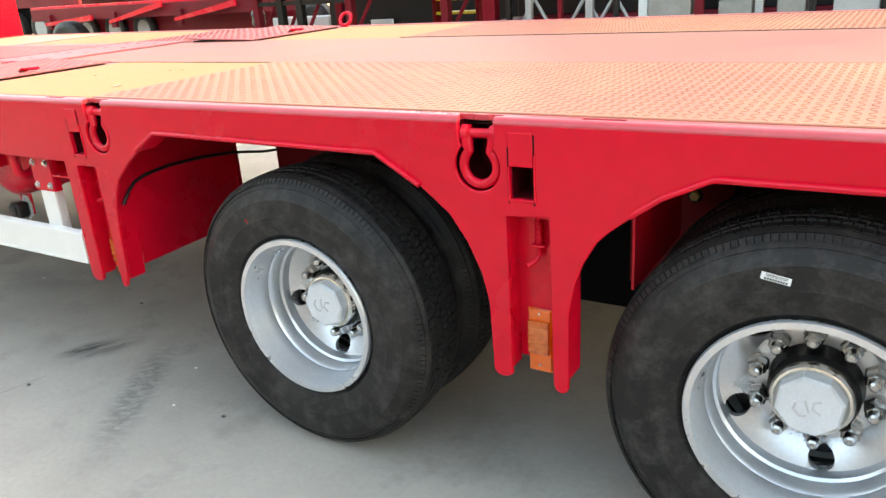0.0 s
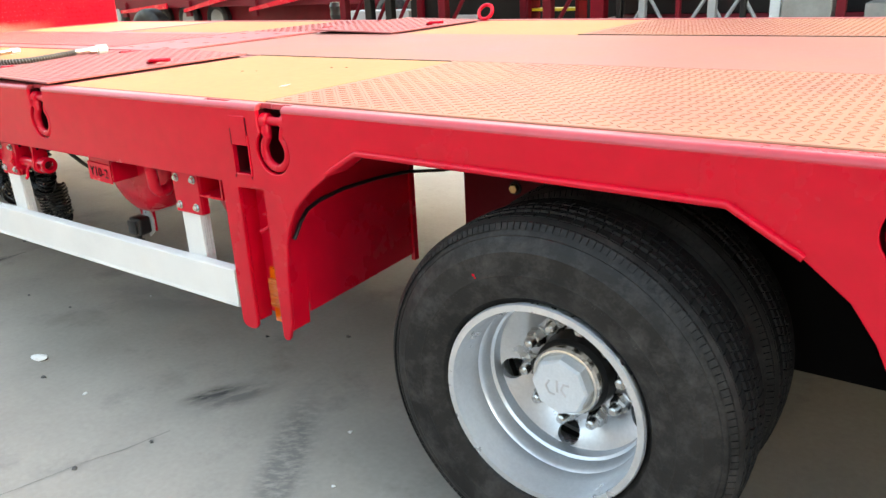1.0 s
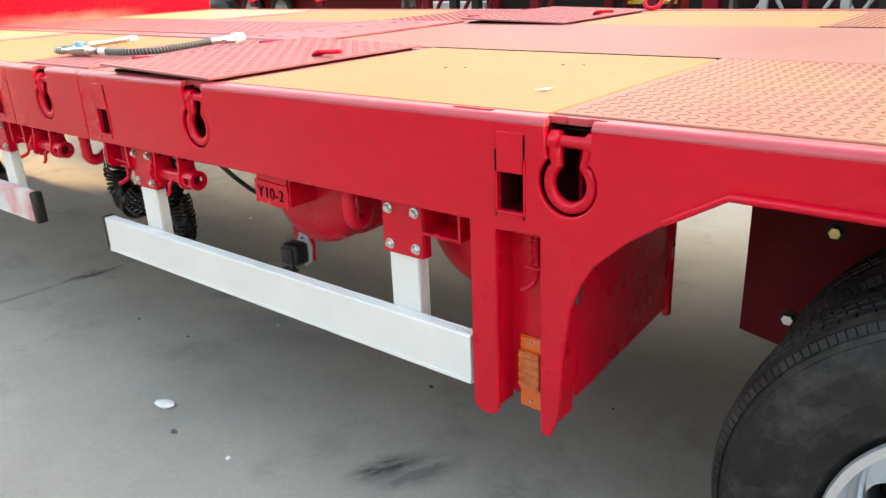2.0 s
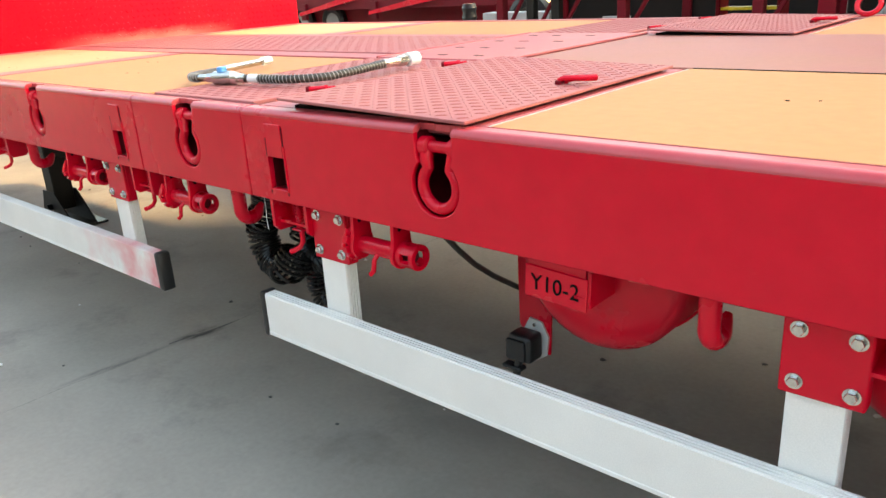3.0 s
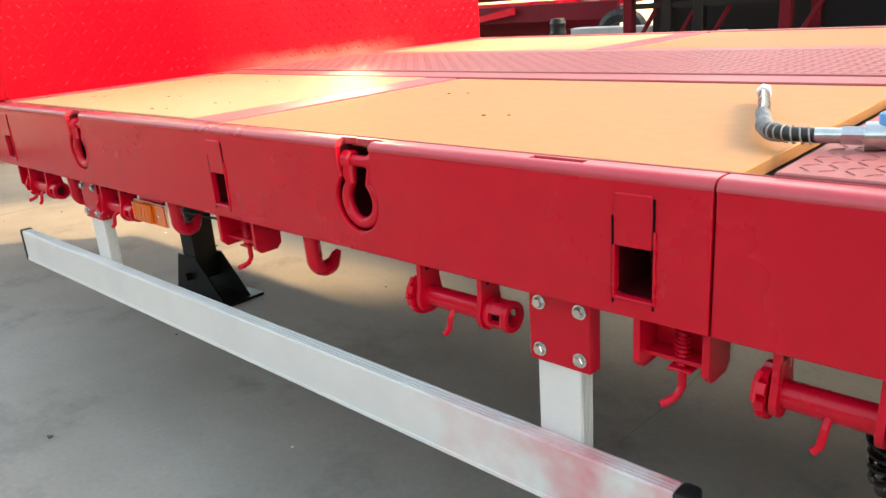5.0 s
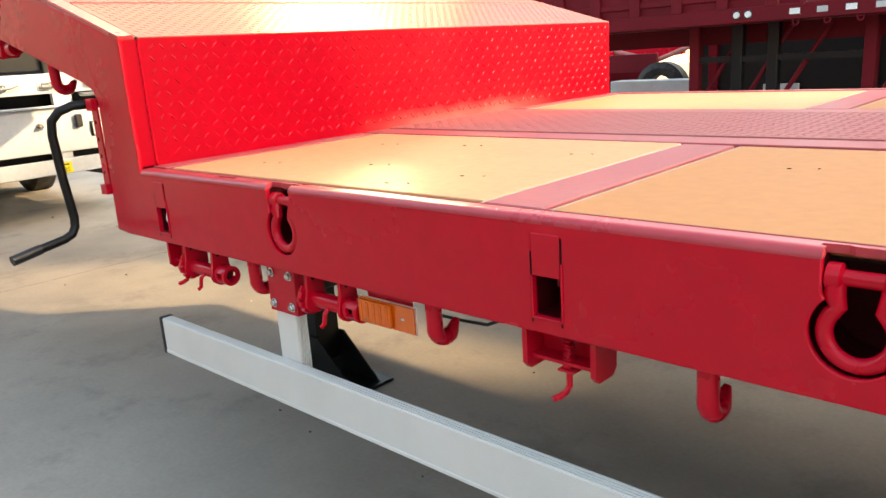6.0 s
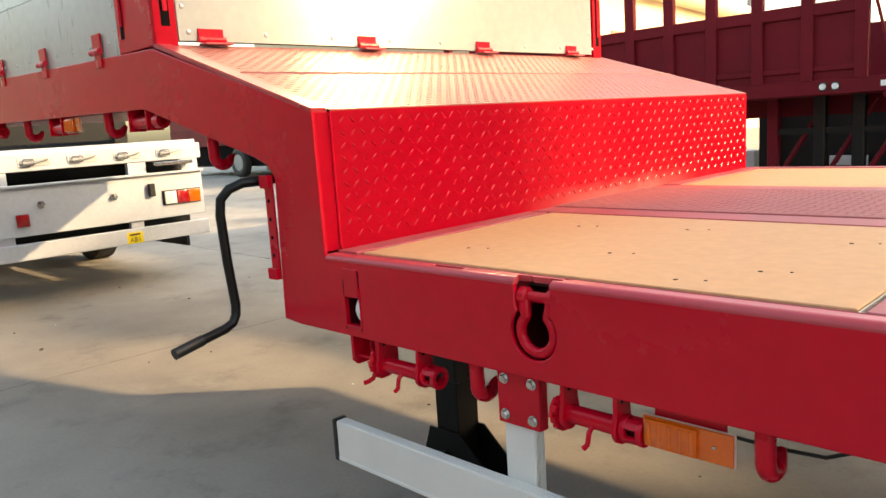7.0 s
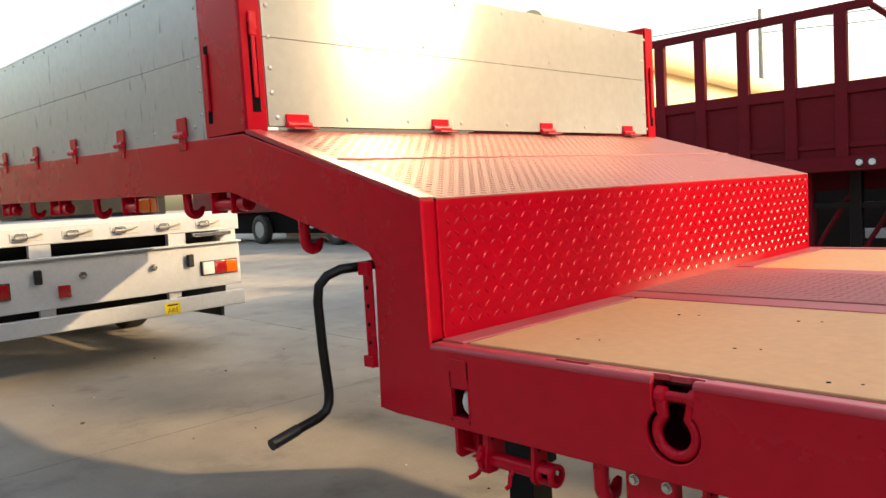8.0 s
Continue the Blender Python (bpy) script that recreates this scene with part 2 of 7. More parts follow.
def concrete_material():
    m = material("yard_concrete", (0.400, 0.360, 0.312), 0.78, second=(0.275, 0.247, 0.214), scale=0.8, amount=0.85, fine=55.0, bump=0.25, rough_var=0.15, spec=0.3)
    nt = m.node_tree
    nodes, link = nt.nodes, nt.links.new
    p = nodes["Principled BSDF"]
    old = p.inputs["Base Color"].links[0].from_socket
    tc = nodes.new("ShaderNodeTexCoord")
    spots = nodes.new("ShaderNodeTexNoise")
    spots.inputs["Scale"].default_value, spots.inputs["Detail"].default_value = 1.9, 10
    spots.inputs["Roughness"].default_value = 0.7
    link(tc.outputs["Object"], spots.inputs["Vector"])
    ramp = nodes.new("ShaderNodeValToRGB")
    ramp.color_ramp.elements[0].position, ramp.color_ramp.elements[1].position = 0.54, 0.78
    link(spots.outputs["Fac"], ramp.inputs["Fac"])
    mix = nodes.new("ShaderNodeMix")
    mix.data_type = "RGBA"
    mix.inputs["B"].default_value = (0.13, 0.122, 0.115, 1)
    half = nodes.new("ShaderNodeMath")
    half.operation = "MULTIPLY"
    half.inputs[1].default_value = 0.75
    link(ramp.outputs["Color"], half.inputs[0])
    link(half.outputs[0], mix.inputs["Factor"])
    link(old, mix.inputs["A"])
    last = mix.outputs["Result"]
    # soft smears of rubber and dirt: centre, half length, half width, turn, colour, strength, grain along and across
    for cx, cy, lx, ly, turn, colour, strength, grain in (
            (-2.24, 0.17, 0.15, 0.066, 62, 0.050, 1.0, (9, 34)), (-2.17, 0.20, 0.24, 0.12, 62, 0.13, 0.75, (5, 14)),
            (-1.74, 0.03, 0.60, 0.125, -56, 0.15, 0.75, (46, 20)), (-4.375, 0.43, 0.17, 0.060, 80, 0.06, 0.95, (8, 20)),
            (-4.40, 0.10, 0.35, 0.03, 86, 0.14, 0.7, (6, 18)), (-1.30, 0.35, 0.25, 0.12, 20, 0.18, 0.6, (6, 9)),
            (-3.1, 0.6, 0.6, 0.25, 15, 0.20, 0.5, (3, 5)), (-8.6, 0.7, 0.7, 0.35, 30, 0.20, 0.5, (3, 4))):
        mp = nodes.new("ShaderNodeMapping")
        mp.vector_type = "TEXTURE"
        mp.inputs["Location"].default_value = (cx, cy, 0)
        mp.inputs["Rotation"].default_value = (0, 0, radians(turn))
        mp.inputs["Scale"].default_value = (lx, ly, 1)
        link(tc.outputs["Object"], mp.inputs["Vector"])
        ball = nodes.new("ShaderNodeTexGradient")
        ball.gradient_type = "QUADRATIC_SPHERE"
        link(mp.outputs[0], ball.inputs["Vector"])
        stretch = nodes.new("ShaderNodeMapping")
        stretch.inputs["Scale"].default_value = (grain[0] * lx, grain[1] * ly, 1)
        link(mp.outputs[0], stretch.inputs["Vector"])
        n = nodes.new("ShaderNodeTexNoise")
        n.inputs["Scale"].default_value, n.inputs["Detail"].default_value, n.inputs["Roughness"].default_value = 1.0, 6, 0.7
        link(stretch.outputs[0], n.inputs["Vector"])
        sharp = nodes.new("ShaderNodeMapRange")
        sharp.inputs["From Min"].default_value, sharp.inputs["From Max"].default_value = 0.36, 0.56
        link(n.outputs["Fac"], sharp.inputs["Value"])
        edge = nodes.new("ShaderNodeMapRange")
        edge.inputs["From Max"].default_value = 0.45
        edge.inputs["To Max"].default_value = strength
        link(ball.outputs["Fac"], edge.inputs["Value"])
        f = nodes.new("ShaderNodeMath")
        f.operation = "MULTIPLY"
        link(sharp.outputs["Result"], f.inputs[0])
        link(edge.outputs["Result"], f.inputs[1])
        blot = nodes.new("ShaderNodeMix")
        blot.data_type = "RGBA"
        blot.inputs["B"].default_value = (colour, colour * 0.95, colour * 0.9, 1)
        link(f.outputs[0], blot.inputs["Factor"])
        link(last, blot.inputs["A"])
        last = blot.outputs["Result"]
    link(last, p.inputs["Base Color"])
    return m


concrete = concrete_material()
joint_dirt = material("joint_dirt", (0.19, 0.176, 0.158), 0.9, second=(0.30, 0.27, 0.24), scale=6, amount=0.8, fine=90)
crack_dark = material("crack_dirt", (0.10, 0.095, 0.09), 0.9, scale=20, amount=0.6, fine=90)


def tyre_material():
    """Black rubber with brown dust and patchy rub marks that run round the wheel."""
    m = material("tyre_rubber", (0.0090, 0.0084, 0.0082), 0.54, second=(0.024, 0.021, 0.019), scale=5.0, amount=0.85, fine=120, bump=0.4, spec=0.27)
    nt = m.node_tree
    p = nt.nodes["Principled BSDF"]
    tc, n, r, mix = (nt.nodes.new("ShaderNode" + k) for k in ("TexCoord", "TexNoise", "ValToRGB", "Mix"))
    n.inputs["Scale"].default_value, n.inputs["Detail"].default_value, n.inputs["Roughness"].default_value = 13.0, 10, 0.78
    nt.links.new(tc.outputs["Object"], n.inputs["Vector"])
    r.color_ramp.elements[0].position, r.color_ramp.elements[1].position = 0.47, 0.66
    r.color_ramp.elements[1].color = (0.8, 0.8, 0.8, 1)
    nt.links.new(n.outputs["Fac"], r.inputs["Fac"])
    mix.data_type = "RGBA"
    mix.inputs["B"].default_value = (0.060, 0.054, 0.050, 1)
    nt.links.new(p.inputs["Base Color"].links[0].from_socket, mix.inputs["A"])
    nt.links.new(r.outputs["Color"], mix.inputs["Factor"])
    nt.links.new(mix.outputs["Result"], p.inputs["Base Color"])
    return m


tyre_rubber = tyre_material()
tread_rubber = material("worn_tread_rubber", (0.028, 0.0265, 0.026), 0.64, second=(0.018, 0.0175, 0.017), scale=9, amount=0.8, fine=140, bump=0.4, spec=0.25)


# ---- mesh helpers ----
def shape(build):
    bm = bmesh.new()
    build(bm)
    return bm


def grow(bm, verts, faces):
    made = [bm.verts.new(v) for v in verts]
    for f in faces:
        try:
            bm.faces.new([made[i] for i in f])
        except ValueError:
            pass
    return made


def add_box(bm, lo, hi, bevel=0.0, segments=1):
    (x0, y0, z0), (x1, y1, z1) = lo, hi
    vs = [(x0, y0, z0), (x1, y0, z0), (x1, y1, z0), (x0, y1, z0), (x0, y0, z1), (x1, y0, z1), (x1, y1, z1), (x0, y1, z1)]
    fs = [(3, 2, 1, 0), (4, 5, 6, 7), (0, 1, 5, 4), (1, 2, 6, 5), (2, 3, 7, 6), (3, 0, 4, 7)]
    made = grow(bm, vs, fs)
    if bevel:
        edges = list({e for v in made for e in v.link_edges})
        bmesh.ops.bevel(bm, geom=edges, offset=bevel, segments=segments, affect="EDGES", profile=0.5)
    return bm


def add_tube(bm, pts, r, seg=12, caps=True):
    """A round rod along a chain of points; r may be a number or one radius a point."""
    pts = [Vector(p) for p in pts]
    rs = r if isinstance(r, (list, tuple)) else [r] * len(pts)
    rings, side = [], None
    for i, p in enumerate(pts):
        way = (pts[min(i + 1, len(pts) - 1)] - pts[max(i - 1, 0)]).normalized()
        if side is None:
            side = way.orthogonal().normalized()
        side = (side - way * side.dot(way)).normalized()
        up = way.cross(side)
        rings.append([bm.verts.new(p + rs[i] * (math.cos(a) * side + math.sin(a) * up))
                      for a in (2 * math.pi * k / seg for k in range(seg))])
    for a, b in zip(rings, rings[1:]):
        for k in range(seg):
            bm.faces.new((a[k], a[(k + 1) % seg], b[(k + 1) % seg], b[k]))
    if caps:
        bm.faces.new(rings[0][::-1])
        bm.faces.new(rings[-1])
    return bm


def add_prism(bm, outline, axis, lo, hi):
    """A flat outline, given in the two other axes, drawn out along an axis from lo to hi."""
    def at(u, v, w):
        return {"x": (w, u, v), "y": (u, w, v), "z": (u, v, w)}[axis]
    n = len(outline)
    vs = [at(u, v, lo) for u, v in outline] + [at(u, v, hi) for u, v in outline]
    fs = [tuple(range(n)), tuple(range(2 * n - 1, n - 1, -1))] + [(i, n + i, n + (i + 1) % n, (i + 1) % n) for i in range(n)]
    grow(bm, vs, fs)
    bmesh.ops.recalc_face_normals(bm, faces=bm.faces)
    return bm


def add_lathe(bm, profile, centre, axis="y", seg=64, closed=False):
    """Turns (distance along the axis, radius) pairs about the axis through centre."""
    c = Vector(centre)
    rings = []
    for d, r in profile:
        ring = []
        for k in range(seg):
            a = 2 * math.pi * k / seg
            u, v = r * math.cos(a), r * math.sin(a)
            ring.append(bm.verts.new(c + Vector({"y": (u, d, v), "x": (d, u, v), "z": (u, v, d)}[axis])))
        rings.append(ring)
    pairs = list(zip(rings, rings[1:])) + ([(rings[-1], rings[0])] if closed else [])
    for a, b in pairs:
        for k in range(seg):
            bm.faces.new((a[k], a[(k + 1) % seg], b[(k + 1) % seg], b[k]))
    if not closed:
        for ring, flip in ((rings[0], True), (rings[-1], False)):
            if (ring[0].co - ring[seg // 2].co).length > 1e-4:
                bm.faces.new(ring[::-1] if flip else ring)
    bmesh.ops.recalc_face_normals(bm, faces=bm.faces)
    return bm


def cut_plate(loops, thickness, bevel=0.0):
    """A plate in the x-y plane with holes: the first loop is its outline."""
    cu = bpy.data.curves.new("outline", "CURVE")
    cu.dimensions, cu.fill_mode = "2D", "BOTH"
    cu.extrude, cu.bevel_depth, cu.bevel_resolution = max(thickness / 2 - bevel, 0.0001), bevel, 2
    cu.offset = -bevel
    for loop in loops:
        sp = cu.splines.new("POLY")
        sp.points.add(len(loop) - 1)
        for pt, (u, v) in zip(sp.points, loop):
            pt.co = (u, v, 0, 1)
        sp.use_cyclic_u = True
    ob = bpy.data.objects.new("outline", cu)
    me = bpy.data.meshes.new_from_object(ob)
    bm = bmesh.new()
    bm.from_mesh(me)
    bpy.data.objects.remove(ob)
    bpy.data.curves.remove(cu)
    bpy.data.meshes.remove(me)
    return bm


def upright(bm, y):
    """Stands a plate of the x-y plane up in the x-z plane with its middle at y."""
    for v in bm.verts:
        v.co = Vector((v.co.x, y - v.co.z, v.co.y))
    bmesh.ops.recalc_face_normals(bm, faces=bm.faces)
    return bm


def flat(bm, z):
    for v in bm.verts:
        v.co.z += z
    return bm


def arc(cx, cz, r, a0, a1, n):
    return [(cx + r * math.cos(radians(a0 + (a1 - a0) * i / n)), cz + r * math.sin(radians(a0 + (a1 - a0) * i / n))) for i in range(n + 1)]


def link_mesh(name, bm, mat, smooth=30):
    me = bpy.data.meshes.new(name)
    bm.to_mesh(me)
    bm.free()
    me.materials.append(mat)
    if smooth:
        for poly in me.polygons:
            poly.use_smooth = True
        me.set_sharp_from_angle(angle=radians(smooth))
    return new(name, me)


def part(name, bm, mat, parent, label="", smooth=30):
    ob = link_mesh(name, bm, mat, smooth)
    ob.parent = parent
    if label:
        ob["label"] = label
    return ob


def thing(name, label, category, group="", at=(0, 0, 0)):
    ob = new(name)
    ob.location = at
    ob.empty_display_size = 0.1
    return tagged(ob, label, category, group)


def single(name, bm, mat, label, category, group="", kind="", smooth=30):
    return tagged(link_mesh(name, bm, mat, smooth), label, category, group, kind)


def lozenges(us, vs, put, length=0.029, width=0.0058, height=0.0019, inside=None):
    """Raised bars of tread plate on a grid, alternately leaning left and right."""
    verts, faces = [], []
    for i, u in enumerate(us):
        for j, v in enumerate(vs):
            if inside and not inside(u, v):
                continue
            lean = 1 if (i + j) % 2 else -1
            du, dv = 0.7071 * length / 2, lean * 0.7071 * length / 2
            wu, wv = -dv / length * width, du / length * width
            k = len(verts)
            verts += [put(u - du, v - dv, 0), put(u + wu, v + wv, 0), put(u + du, v + dv, 0), put(u - wu, v - wv, 0),
                      put(u - du * 0.6, v - dv * 0.6, height), put(u + du * 0.6, v + dv * 0.6, height)]
            faces += [(k, k + 3, k + 5, k + 4), (k + 3, k + 2, k + 5), (k + 2, k + 1, k + 4, k + 5), (k + 1, k, k + 4)]
    me = bpy.data.meshes.new("tread")
    me.from_pydata(verts, [], faces)
    bm = bmesh.new()
    bm.from_mesh(me)
    bpy.data.meshes.remove(me)
    bmesh.ops.recalc_face_normals(bm, faces=bm.faces)
    return bm


def from_lists(verts, faces):
    me = bpy.data.meshes.new("pieces")
    me.from_pydata(verts, [], faces)
    bm = bmesh.new()
    bm.from_mesh(me)
    bpy.data.meshes.remove(me)
    bmesh.ops.recalc_face_normals(bm, faces=bm.faces)
    return bm


def steps(a, b, pitch):
    n = max(1, int(round((b - a) / pitch)))
    return [a + (b - a) * (i + 0.5) / n for i in range(n)]


# ---- ground ----
def build_ground():
    bm = bmesh.new()
    grow(bm, [(-400, -400, 0), (400, -400, 0), (400, 400, 0), (-400, 400, 0)], [(0, 1, 2, 3)])
    ground = single("ground", bm, concrete, "worn grey concrete yard with stains and cracks", "ground", kind="structure", smooth=0)

    def ribbon(name, pts, width, wobble, mat, z=0.0015):
        b = bmesh.new()
        chain = []
        for (x0, y0), (x1, y1) in zip(pts, pts[1:]):
            n = max(2, int(math.hypot(x1 - x0, y1 - y0) / 0.05))
            chain += [(x0 + (x1 - x0) * i / n, y0 + (y1 - y0) * i / n) for i in range(n)]
        chain.append(pts[-1])
        rows = []
        for i, (x, y) in enumerate(chain):
            ax, ay = chain[max(i - 1, 0)]
            bx, by = chain[min(i + 1, len(chain) - 1)]
            d = math.hypot(bx - ax, by - ay)
            nx, ny = -(by - ay) / d, (bx - ax) / d
            w = width * (0.35 + 1.1 * noise.noise(Vector((x * 9, y * 9, 3.1))) ** 2 * 2 + random.uniform(0, 0.35))
            o = wobble * noise.noise(Vector((x * 5, y * 5, 0)))
            rows.append((b.verts.new((x + nx * (o + w), y + ny * (o + w), z)), b.verts.new((x + nx * (o - w), y + ny * (o - w), z))))
        for p, q in zip(rows, rows[1:]):
            b.faces.new((p[0], p[1], q[1], q[0]))
        return part(name, b, mat, ground, smooth=0)

    ribbon("slab_joint", [(-4.47, -3.0), (-4.40, -0.43), (-4.375, 0.38), (-4.33, 0.85), (-4.3, 6.0)], 0.0022, 0.010, joint_dirt)
    ribbon("crack", [(-4.385, 0.30), (-4.376, 0.40), (-4.360, 0.52), (-4.352, 0.60)], 0.0045, 0.012, crack_dark, 0.0025)
    ribbon("slab_joint", [(-22, 3.72), (-15.1, 3.49), (-10.8, 3.34), (-6, 3.2)], 0.008, 0.01, crack_dark)
    ribbon("slab_joint", [(-9.6, -8), (-9.3, 9)], 0.005, 0.01, crack_dark)
    ribbon("crack", [(-2.36, -0.62), (-2.30, -0.42), (-2.21, -0.19), (-2.18, -0.05)], 0.0028, 0.03, joint_dirt)


build_ground()

# ---- lowbed trailer ----
TOP, BOT = 1.050, 0.850
RINGS = (-0.282, -1.590, -2.641, -3.453, -4.351, -5.537)
POCKETS = (-0.176, -1.701, -3.096, -3.806, -4.806, -6.094)
SLOTS = (-0.008, -1.798, -3.938, -5.780)
WHEELS = (-0.921, 0.394)
WIDE = 2.55
trailer = thing("lowbed_trailer", "glossy red low-bed semi-trailer with dusty wood-panelled deck", "trailer", at=(-2.5, 1.2, 0))


def tpart(name, bm, mat, label="", smooth=30, parent=None):
    ob = part(name, bm, mat, parent or trailer, label, smooth)
    if parent is None:
        ob.matrix_parent_inverse = Matrix.Translation((2.5, -1.2, 0))
    return ob


def keyhole(cx):
    """The opening for a shackle: a round hole with a neck up through the top edge."""
    return [(cx - 0.043, TOP + 0.02), (cx - 0.042, 0.994)] + arc(cx, 0.944, 0.0555, 132, 408, 26) + [(cx + 0.042, 0.994), (cx + 0.043, TOP + 0.02)]


ARCH = [(-1.600, 0.490), (-1.591, 0.633), (-1.580, 0.714), (-1.562, 0.765), (-1.538, 0.808), (-1.480, 0.862), (-1.415, 0.907), (-1.322, 0.962),
        (-0.550, 0.955), (-0.433, 0.887), (-0.360, 0.829), (-0.318, 0.769), (-0.284, 0.696), (-0.268, 0.625), (-0.264, 0.490)]
ARCH_B = [(-0.077, 0.480), (-0.076, 0.630), (-0.062, 0.700), (-0.044, 0.750), (-0.014, 0.802), (0.012, 0.828), (0.060, 0.866), (0.120, 0.909), (0.210, 0.952)]


def rear_outline():
    low = [(-3.2080, BOT), (-1.794, BOT), (-1.795, 0.470)] + arc(-1.773, 0.464, 0.022, 180, 270, 4) + arc(-1.757, 0.464, 0.022, 270, 350, 4)
    low += [(-1.735, 0.480), (-1.735, 0.840), (-1.641, 0.845), (-1.638, 0.455)] + arc(-1.626, 0.452, 0.012, 200, 340, 4) + ARCH
    low += [(-0.264, 0.475)] + arc(-0.244, 0.462, 0.020, 180, 270, 4) + [(-0.228, 0.444), (-0.216, 0.452), (-0.216, 0.838), (-0.117, 0.846), (-0.113, 0.450)]
    low += arc(-0.095, 0.448, 0.017, 190, 350, 5) + ARCH_B + [(1.10, 0.952), (1.45, 0.70), (1.47, 0.45), (1.60, 0.45), (1.60, BOT), (2.6, BOT), (2.6, TOP - 0.012)]
    top = []
    for cx in (RINGS[0], RINGS[1], RINGS[2]):
        top += [(x, min(z, TOP - 0.012)) for x, z in reversed(keyhole(cx))]
    return low + top + [(-3.2080, TOP - 0.012)]


def pocket_hole(cx):
    return [(cx - 0.0275, 0.880), (cx + 0.0275, 0.880), (cx + 0.0275, 0.950), (cx - 0.0275, 0.950)]


def panel(outline, holes):
    return upright(cut_plate([outline] + holes, 0.012, 0.0032), 0.006)


def straight_outline(x0, x1, rings):
    low = [(x0, BOT), (x1, BOT), (x1, TOP - 0.012)]
    for cx in sorted(rings, reverse=True):
        low += [(x, min(z, TOP - 0.012)) for x, z in reversed(keyhole(cx))]
    return low + [(x0, TOP - 0.012)]


def front_outline():
    """The drop of the frame and the gooseneck beam that rises to the front."""
    o = [(-6.400, 0.856), (-6.330, 0.850), (-3.7040, BOT), (-3.7040, TOP - 0.012)]
    for cx in (RINGS[4], RINGS[5]):
        o += [(x, min(z, TOP - 0.012)) for x, z in reversed(keyhole(cx))]
    o += [(-6.192, TOP - 0.012), (-6.194, 1.405), (-7.010, 1.648), (-10.60, 1.740), (-10.60, 1.520), (-7.120, 1.466), (-6.470, 1.297), (-6.410, 1.275), (-6.385, 1.240)]
    return o


tpart("side_panel", panel(rear_outline(), [pocket_hole(POCKETS[0]), pocket_hole(POCKETS[1]), pocket_hole(POCKETS[2])]), red, "glossy red frame side with wheel arches")
tpart("side_panel", panel(straight_outline(-3.7005, -3.2110, [RINGS[3]]), []), red, "short red frame section between two seams")
tpart("side_panel", panel(front_outline(), [pocket_hole(POCKETS[3]), pocket_hole(POCKETS[4]), pocket_hole(POCKETS[5])]), red, "red frame side rising into the gooseneck")


def rail(x0, x1, rings, slots):
    """The top flange along the deck edge, with notches for shackles and slots for straps."""
    o = [(x1, 0.0385), (x0, 0.0385), (x0, 0.0136)]
    for cx in sorted(rings):
        o += [(cx - 0.043, 0.0136), (cx - 0.043, 0.016), (cx - 0.050, 0.019), (cx - 0.050, 0.027), (cx - 0.020, 0.031),
              (cx - 0.012, 0.026), (cx + 0.020, 0.026), (cx + 0.028, 0.031), (cx + 0.058, 0.027), (cx + 0.058, 0.019), (cx + 0.043, 0.016), (cx + 0.043, 0.0136)]
    o += [(x1, 0.0136)]
    holes = [[(c - 0.045, 0.0165), (c + 0.045, 0.0165), (c + 0.045, 0.0320), (c - 0.045, 0.0320)] for c in slots]
    return flat(cut_plate([o] + holes, 0.012, 0.0006), TOP - 0.005)


def rail_bends(x0, x1, rings):
    """The rounded bends from the flat top down into the side, broken at the shackles."""
    line = [(0.0135 - 0.014 * math.cos(radians(a)), TOP - 0.013 + 0.014 * math.sin(radians(a))) for a in range(0, 91, 10)] + [(0.0135, TOP - 0.013)]
    ends = [x0] + [e for cx in sorted(rings) for e in (cx - 0.043, cx + 0.043)] + [x1]
    for a, c in zip(ends[::2], ends[1::2]):
        tpart("rail_bend", shape(lambda b: add_prism(b, line, "x", a, c)), red_rail)


tpart("top_rail", rail(-3.2080, 2.6, RINGS[:3], SLOTS[:2]), red_rail)
tpart("top_rail", rail(-3.7005, -3.2110, RINGS[3:4], ()), red_rail)
tpart("top_rail", rail(-6.190, -3.7040, RINGS[4:], SLOTS[2:]), red_rail)

rail_bends(-3.2080, 2.6, RINGS[:3])
rail_bends(-3.7005, -3.2110, RINGS[3:4])
rail_bends(-6.190, -3.7040, RINGS[4:])

for cx in SLOTS:
    # open-topped pocket under each strap slot
    b = bmesh.new()
    add_box(b, (cx - 0.052, 0.0125, TOP - 0.024), (cx + 0.052, 0.041, TOP - 0.0185))
    add_box(b, (cx - 0.056, 0.0125, TOP - 0.020), (cx - 0.048, 0.041, TOP - 0.0098))
    add_box(b, (cx + 0.048, 0.0125, TOP - 0.020), (cx + 0.056, 0.041, TOP - 0.0098))
    add_box(b, (cx - 0.052, 0.034, TOP - 0.020), (cx + 0.052, 0.041, TOP - 0.0098))
    tpart("slot_pocket", b, red, "red pocket under a strap slot")


